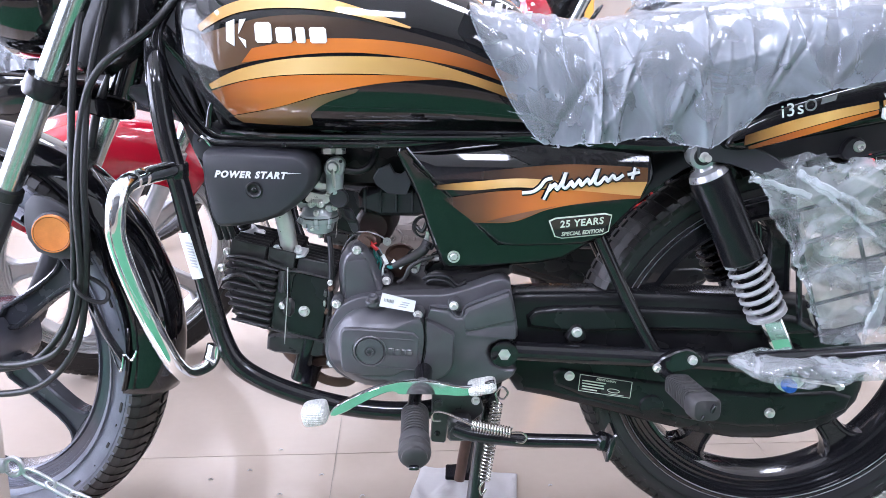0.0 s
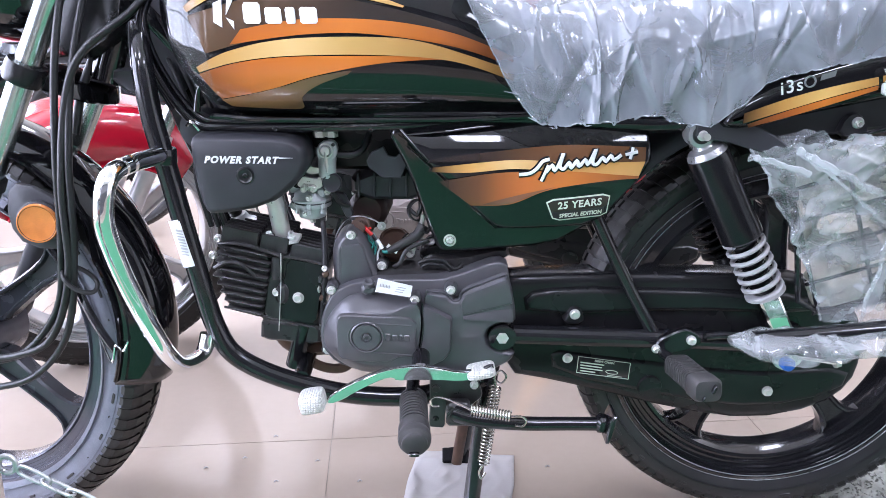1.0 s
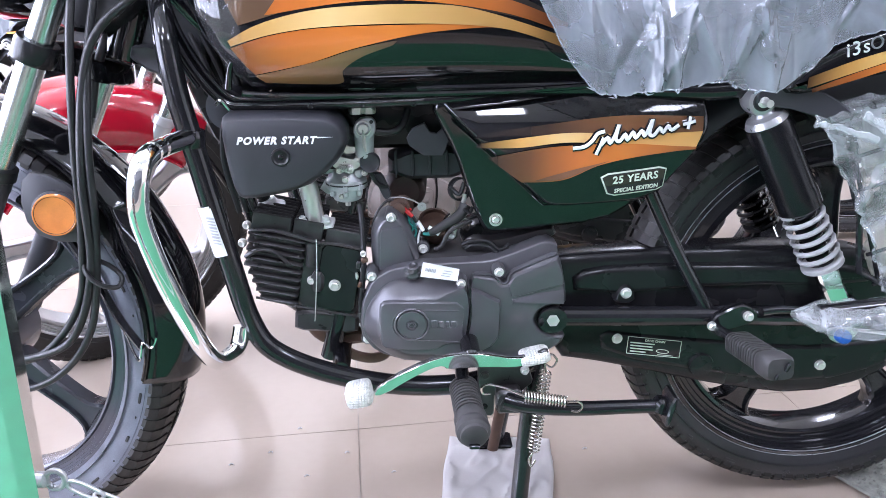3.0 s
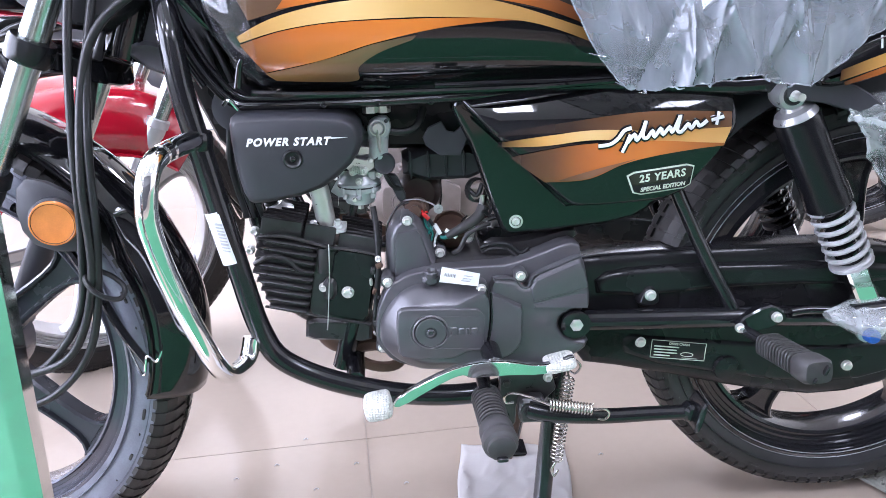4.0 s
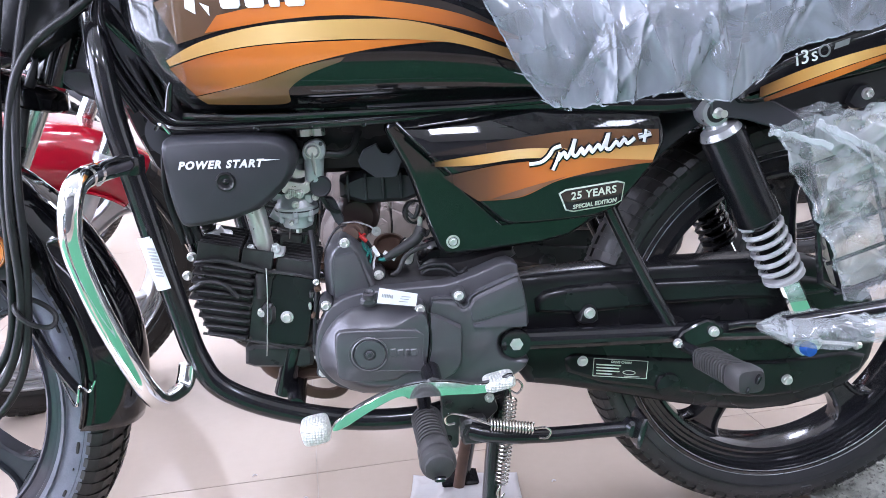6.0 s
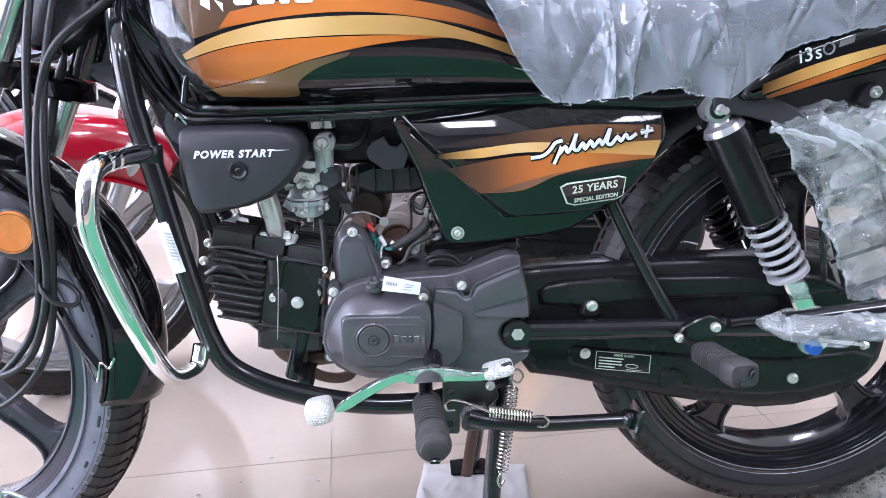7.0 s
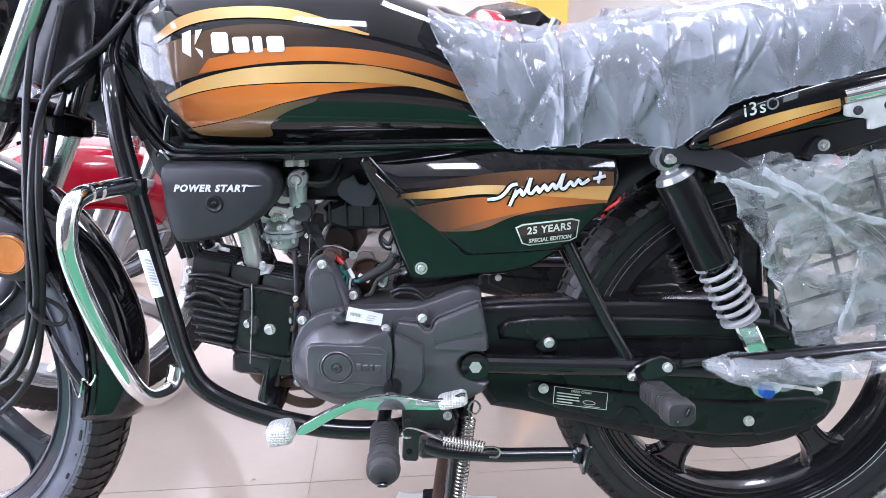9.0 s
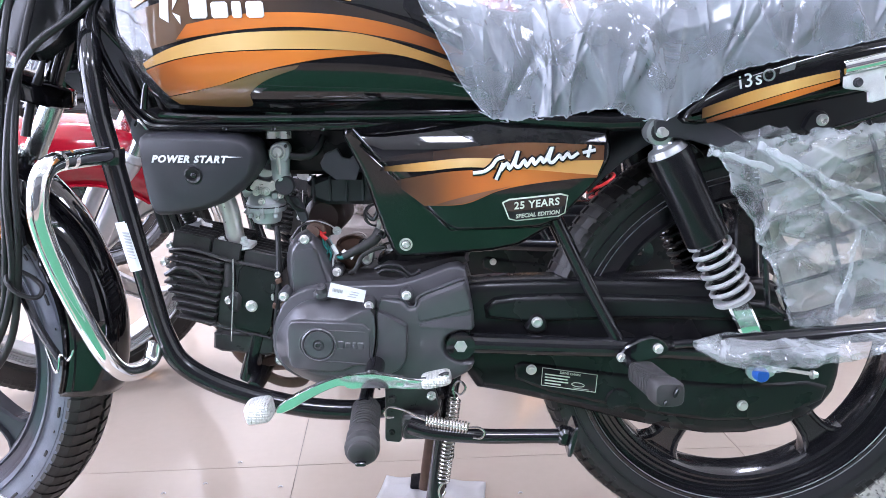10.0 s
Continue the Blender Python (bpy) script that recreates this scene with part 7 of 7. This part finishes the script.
LEFT = [(0.352, 0.592), (0.372, 0.572), (0.382, 0.545), (0.408, 0.499), (0.42, 0.472), (0.441, 0.43), (0.457, 0.398), (0.464, 0.374)]
sheet("guard_wrap", "crumpled clear polythene wrapped over the wire guard", LEFT, [(0.66, 0.632), (0.68, 0.50), (0.68, 0.36)], -0.137, 2)
sheet("guard_wrap", "cloudy packing film behind the wire guard", [(0.415, 0.585), (0.44, 0.48), (0.468, 0.385)], [(0.66, 0.625), (0.68, 0.5), (0.68, 0.37)], -0.106, 5, mat=INNER)
sheet("guard_wrap", "loose fold of clear polythene under the seat", [(0.375, 0.60), (0.392, 0.588)], [(0.452, 0.612), (0.47, 0.59)], -0.095, 8, 50, 30, 0.006, folds=14)
sheet("guard_wrap", "loose fold of clear polythene under the seat", [(0.305, 0.588), (0.31, 0.572)], [(0.35, 0.592), (0.36, 0.575)], -0.07, 9, 40, 20, 0.006, folds=10)


def wrapped_rest():
    t = thing("ladies_footrest", "flat side footrest bar bagged in clear polythene", "footrest")
    a, b = Vector((0.34, -0.168, 0.358)), Vector((0.68, -0.172, 0.39))
    part("bar", tube([a + Vector((0.03, 0, 0.004)), b], 0.011, 12, 2), STEELBLK, t)
    v, f = [], []
    nu, n = 120, 28
    for i in range(nu + 1):
        c = a.lerp(b, i / nu)
        c.z = float(np.interp(c.x, (0.34, 0.37, 0.42, 0.47, 0.56, 0.68), (0.361, 0.356, 0.353, 0.357, 0.373, 0.39)))
        tall = float(np.interp(c.x, (0.34, 0.37, 0.42, 0.47, 0.56, 0.68), (0.004, 0.013, 0.018, 0.015, 0.009, 0.009)))
        grow = min(1, 0.25 + i / nu * 5)
        for j in range(n):
            an = 2 * math.pi * j / n
            q = Vector((c.x * 26, math.cos(an) * 1.4, math.sin(an) * 1.4 + c.x * 10))
            r = (1 + 0.24 * (1 - 2.3 * abs(noise.noise(q))) + 0.07 * noise.noise(q * 3)) * grow
            v.append((c.x, c.y + 0.034 * r * math.cos(an), c.z + tall / max(grow, 0.25) * r * math.sin(an)))
    for i in range(nu):
        for j in range(n):
            f.append((i * n + j, i * n + (j + 1) % n, (i + 1) * n + (j + 1) % n, (i + 1) * n + j))
    part("wrapping", (v, f), WRAP, t, "crinkled clear polythene sleeve", sharp=70)


wrapped_rest()

# ---- other motorcycles standing behind ----
for m, bagged in ((pose(-1.62, 1.5, 0, 0, 0, 3), True), (pose(0.72, 1.15, 0, 0, 0, -2), True), (pose(1.33, 1.8, 0, 0, 0, -4), False)):
    copy_thing(red, m)
    if bagged:
        copy_thing(bag, m)
sheet("tank_wrap", "crumpled clear polythene over a fuel tank behind", [(0.44, 0.87), (0.43, 0.80)], [(0.58, 0.87), (0.6, 0.80)], 1.01, 12, 60, 40, 0.02, mat=BAG, folds=40)


# ---- furniture and small things ----
def cabinet(x0, x1, y, h):
    c = thing("display_cabinet", "orange laminate display cabinet hung on the showroom wall", "cabinet", "orange cabinets", ((x0 + x1) / 2, y, 0.55))
    w = x1 - x0
    part("body", block((0, 0.2, h / 2), (w, 0.4, h), 0.006), AMBERB, c)
    n = max(1, round(w / 0.45))
    for i in range(n):
        d = part("door", block((-w / 2 + w / n * (i + 0.5), -0.011, h / 2), (w / n - 0.008, 0.02, h - 0.03), 0.003), AMBERB, c)
        part("handle", tube([(-w / 2 + w / n * (i + 0.85), -0.03, h * 0.5), (-w / 2 + w / n * (i + 0.85), -0.03, h * 0.6)], 0.006, 8, 1), ALLOY, d)


cabinet(-2.15, -1.8, 3.0, 0.7)
cabinet(0.45, 0.68, 3.0, 1.2)
v, f = [], []
nx, ny = 44, 90
for i in range(nx + 1):
    for j in range(ny + 1):
        u, w = i / nx - 0.5, j / ny - 0.5
        rim = max(abs(u), abs(w)) * 2
        x, y = 0.172 * u * (1 + 0.05 * noise.noise(Vector((0, w * 5, 2)))) + 0.006 * noise.noise(Vector((1, w * 3, 7))), 0.43 * w + 0.008 * noise.noise(Vector((u * 4, 0, 5)))
        lift = 0.0028 + 0.004 * max(0, noise.noise(Vector((u * 4 + w * 2, w * 9, 1)))) + 0.003 * max(0, 1 - 5 * abs(noise.noise(Vector((u * 5 - w * 3, w * 7, 4)))))
        v.append((x, y, 0.0012 + lift * min(1, (1 - rim) * 7 + 0.25)))
for i in range(nx):
    for j in range(ny):
        f.append((i * (ny + 1) + j, i * (ny + 1) + j + 1, (i + 1) * (ny + 1) + j + 1, (i + 1) * (ny + 1) + j))
cloth = part("floor_cloth", moved((v, f), pose(-0.005, -0.07, 0, 0, 0, -8)), CARD)
cloth.modifiers.new("thick", "SOLIDIFY").thickness = 0.0012
tagged(cloth, "crumpled white cloth lying under the centre stand", "cloth")
corner = Vector((0.515, 0.022, 0))
mat_at = corner + Matrix.Rotation(radians(26.6), 3, "Z") @ Vector((0.36, -0.26, 0))
door_mat = thing("door_mat", "rough dark grey coir mat lying on the tiles", "mat", "", (mat_at.x, mat_at.y, 0.009))
door_mat.rotation_euler = (0, 0, radians(26.6))
part("backing", block((0, 0, 0), (0.72, 0.52, 0.012), 0.004), MAT, door_mat)
tufts = []
for i in range(5200):
    x, y = random.uniform(-0.36, 0.0), random.uniform(-0.26, 0.262)
    a, h = random.uniform(0, 6.28), random.uniform(0.001, 0.004)
    dx, dy = 0.0028 * math.cos(a), 0.0028 * math.sin(a)
    tufts.append(([(x - dx, y - dy, 0.005), (x + dx, y + dy, 0.005), (x + dy * 0.8, y + dx * 0.8, 0.006 + h)], [(0, 1, 2)]))
tagged(part("coir_nap", merge(*tufts), MAT, door_mat, "matted coir tufts", smooth=False), kind="stuff")


def post():
    p = thing("barrier_post", "polished steel barrier post with a link chain", "barrier post", "", (-0.501, -0.41, 0))
    p.rotation_euler = (0, radians(2.4), 0)
    part("shaft", block((0, 0, 0.485), (0.1, 0.036, 0.95), 0.01), CHROME, p, "square polished steel shaft")
    part("cap", block((0, 0, 0.967), (0.108, 0.044, 0.014), 0.004), CHROME, p)
    part("base", block((0, 0, 0.007), (0.2, 0.2, 0.012), 0.004), CHROME, p)
    part("ring_eye", merge(lathe([(0.007, 0.0), (0.007, 0.004), (0.004, 0.006), (0.001, 0.006)], (0.0495, 0, 0.352), (1, 0, 0), 16), tube([(0.054 + 0.008 + 0.008 * math.cos(a), 0, 0.352 + 0.009 * math.sin(a)) for a in np.linspace(0, 2 * math.pi, 11)[:-1]], 0.0026, 8, 2, closed=True)), DULL, p)


post()
chain = thing("barrier_chain", "bright steel link chain hanging from the barrier post", "chain", "", (-0.415, -0.41, 0.345))
for i in range(30):
    t0 = i / 30
    sag = lambda t: Vector((0.0 + 0.62 * t, 0.02 * t, -0.42 * t + 0.30 * t * t))
    a, b = sag(t0), sag(t0 + 0.044)
    d = (b - a).normalized()
    n = Vector((0, 1, 0)) if i % 2 else d.cross(Vector((0, 1, 0))).normalized()
    c, half = (a + b) / 2, (b - a).length / 2
    loop = [c + d * half * math.copysign(min(1, abs(math.cos(u)) ** 0.6), math.cos(u)) + n * 0.0052 * math.copysign(abs(math.sin(u)) ** 0.8, math.sin(u)) for u in np.linspace(0, 2 * math.pi, 13)[:-1]]
    part("link", tube(loop, 0.0018, 7, 2, closed=True), DULL, chain)
for i in range(9):
    x, y = ((-0.37, 0.13), (-0.24, 0.12), (-0.30, 0.06), (-0.16, 0.06), (0.16, 0.10), (0.47, 0.035), (0.48, 0.02), (-0.43, 0.10), (-0.33, 0.2))[i]
    s = 0.010 if i in (5, 6) else 0.005
    curl = part("scrap", tube([(x, y, 0.0016), (x + s * 0.6, y + s * 0.5, 0.003), (x + s * 1.4, y + s * 0.3, 0.0018)], s * 0.22, 6, 3), CARD)
    tagged(curl, "tiny torn scrap of white paper on the tiles", "scrap", "paper scraps")

# ---- floor tiles ----
SIZE, turn = 0.8, Matrix.Rotation(radians(4.5), 3, "Z")
data = None
for i in range(-4, 5):
    for j in range(-5, 4):
        c = Vector((-0.222, 0.195, 0)) + turn @ Vector(((i + 0.5) * SIZE, (j + 0.5) * SIZE, 0))
        if c.x < -2.4 or c.x > 3.1 or c.y > 2.9 or c.y < -2.95:
            continue
        if data is None:
            first = part("tile", block((0, 0, -0.002), (SIZE - 0.0013, SIZE - 0.0013, 0.004), 0.0006), TILE, floor)
            data = first.data
            ob = first
        else:
            ob = new("tile", data)
            ob.parent = floor
        ob.matrix_basis = pose(c.x, c.y, 0, 0, 0, 4.5)
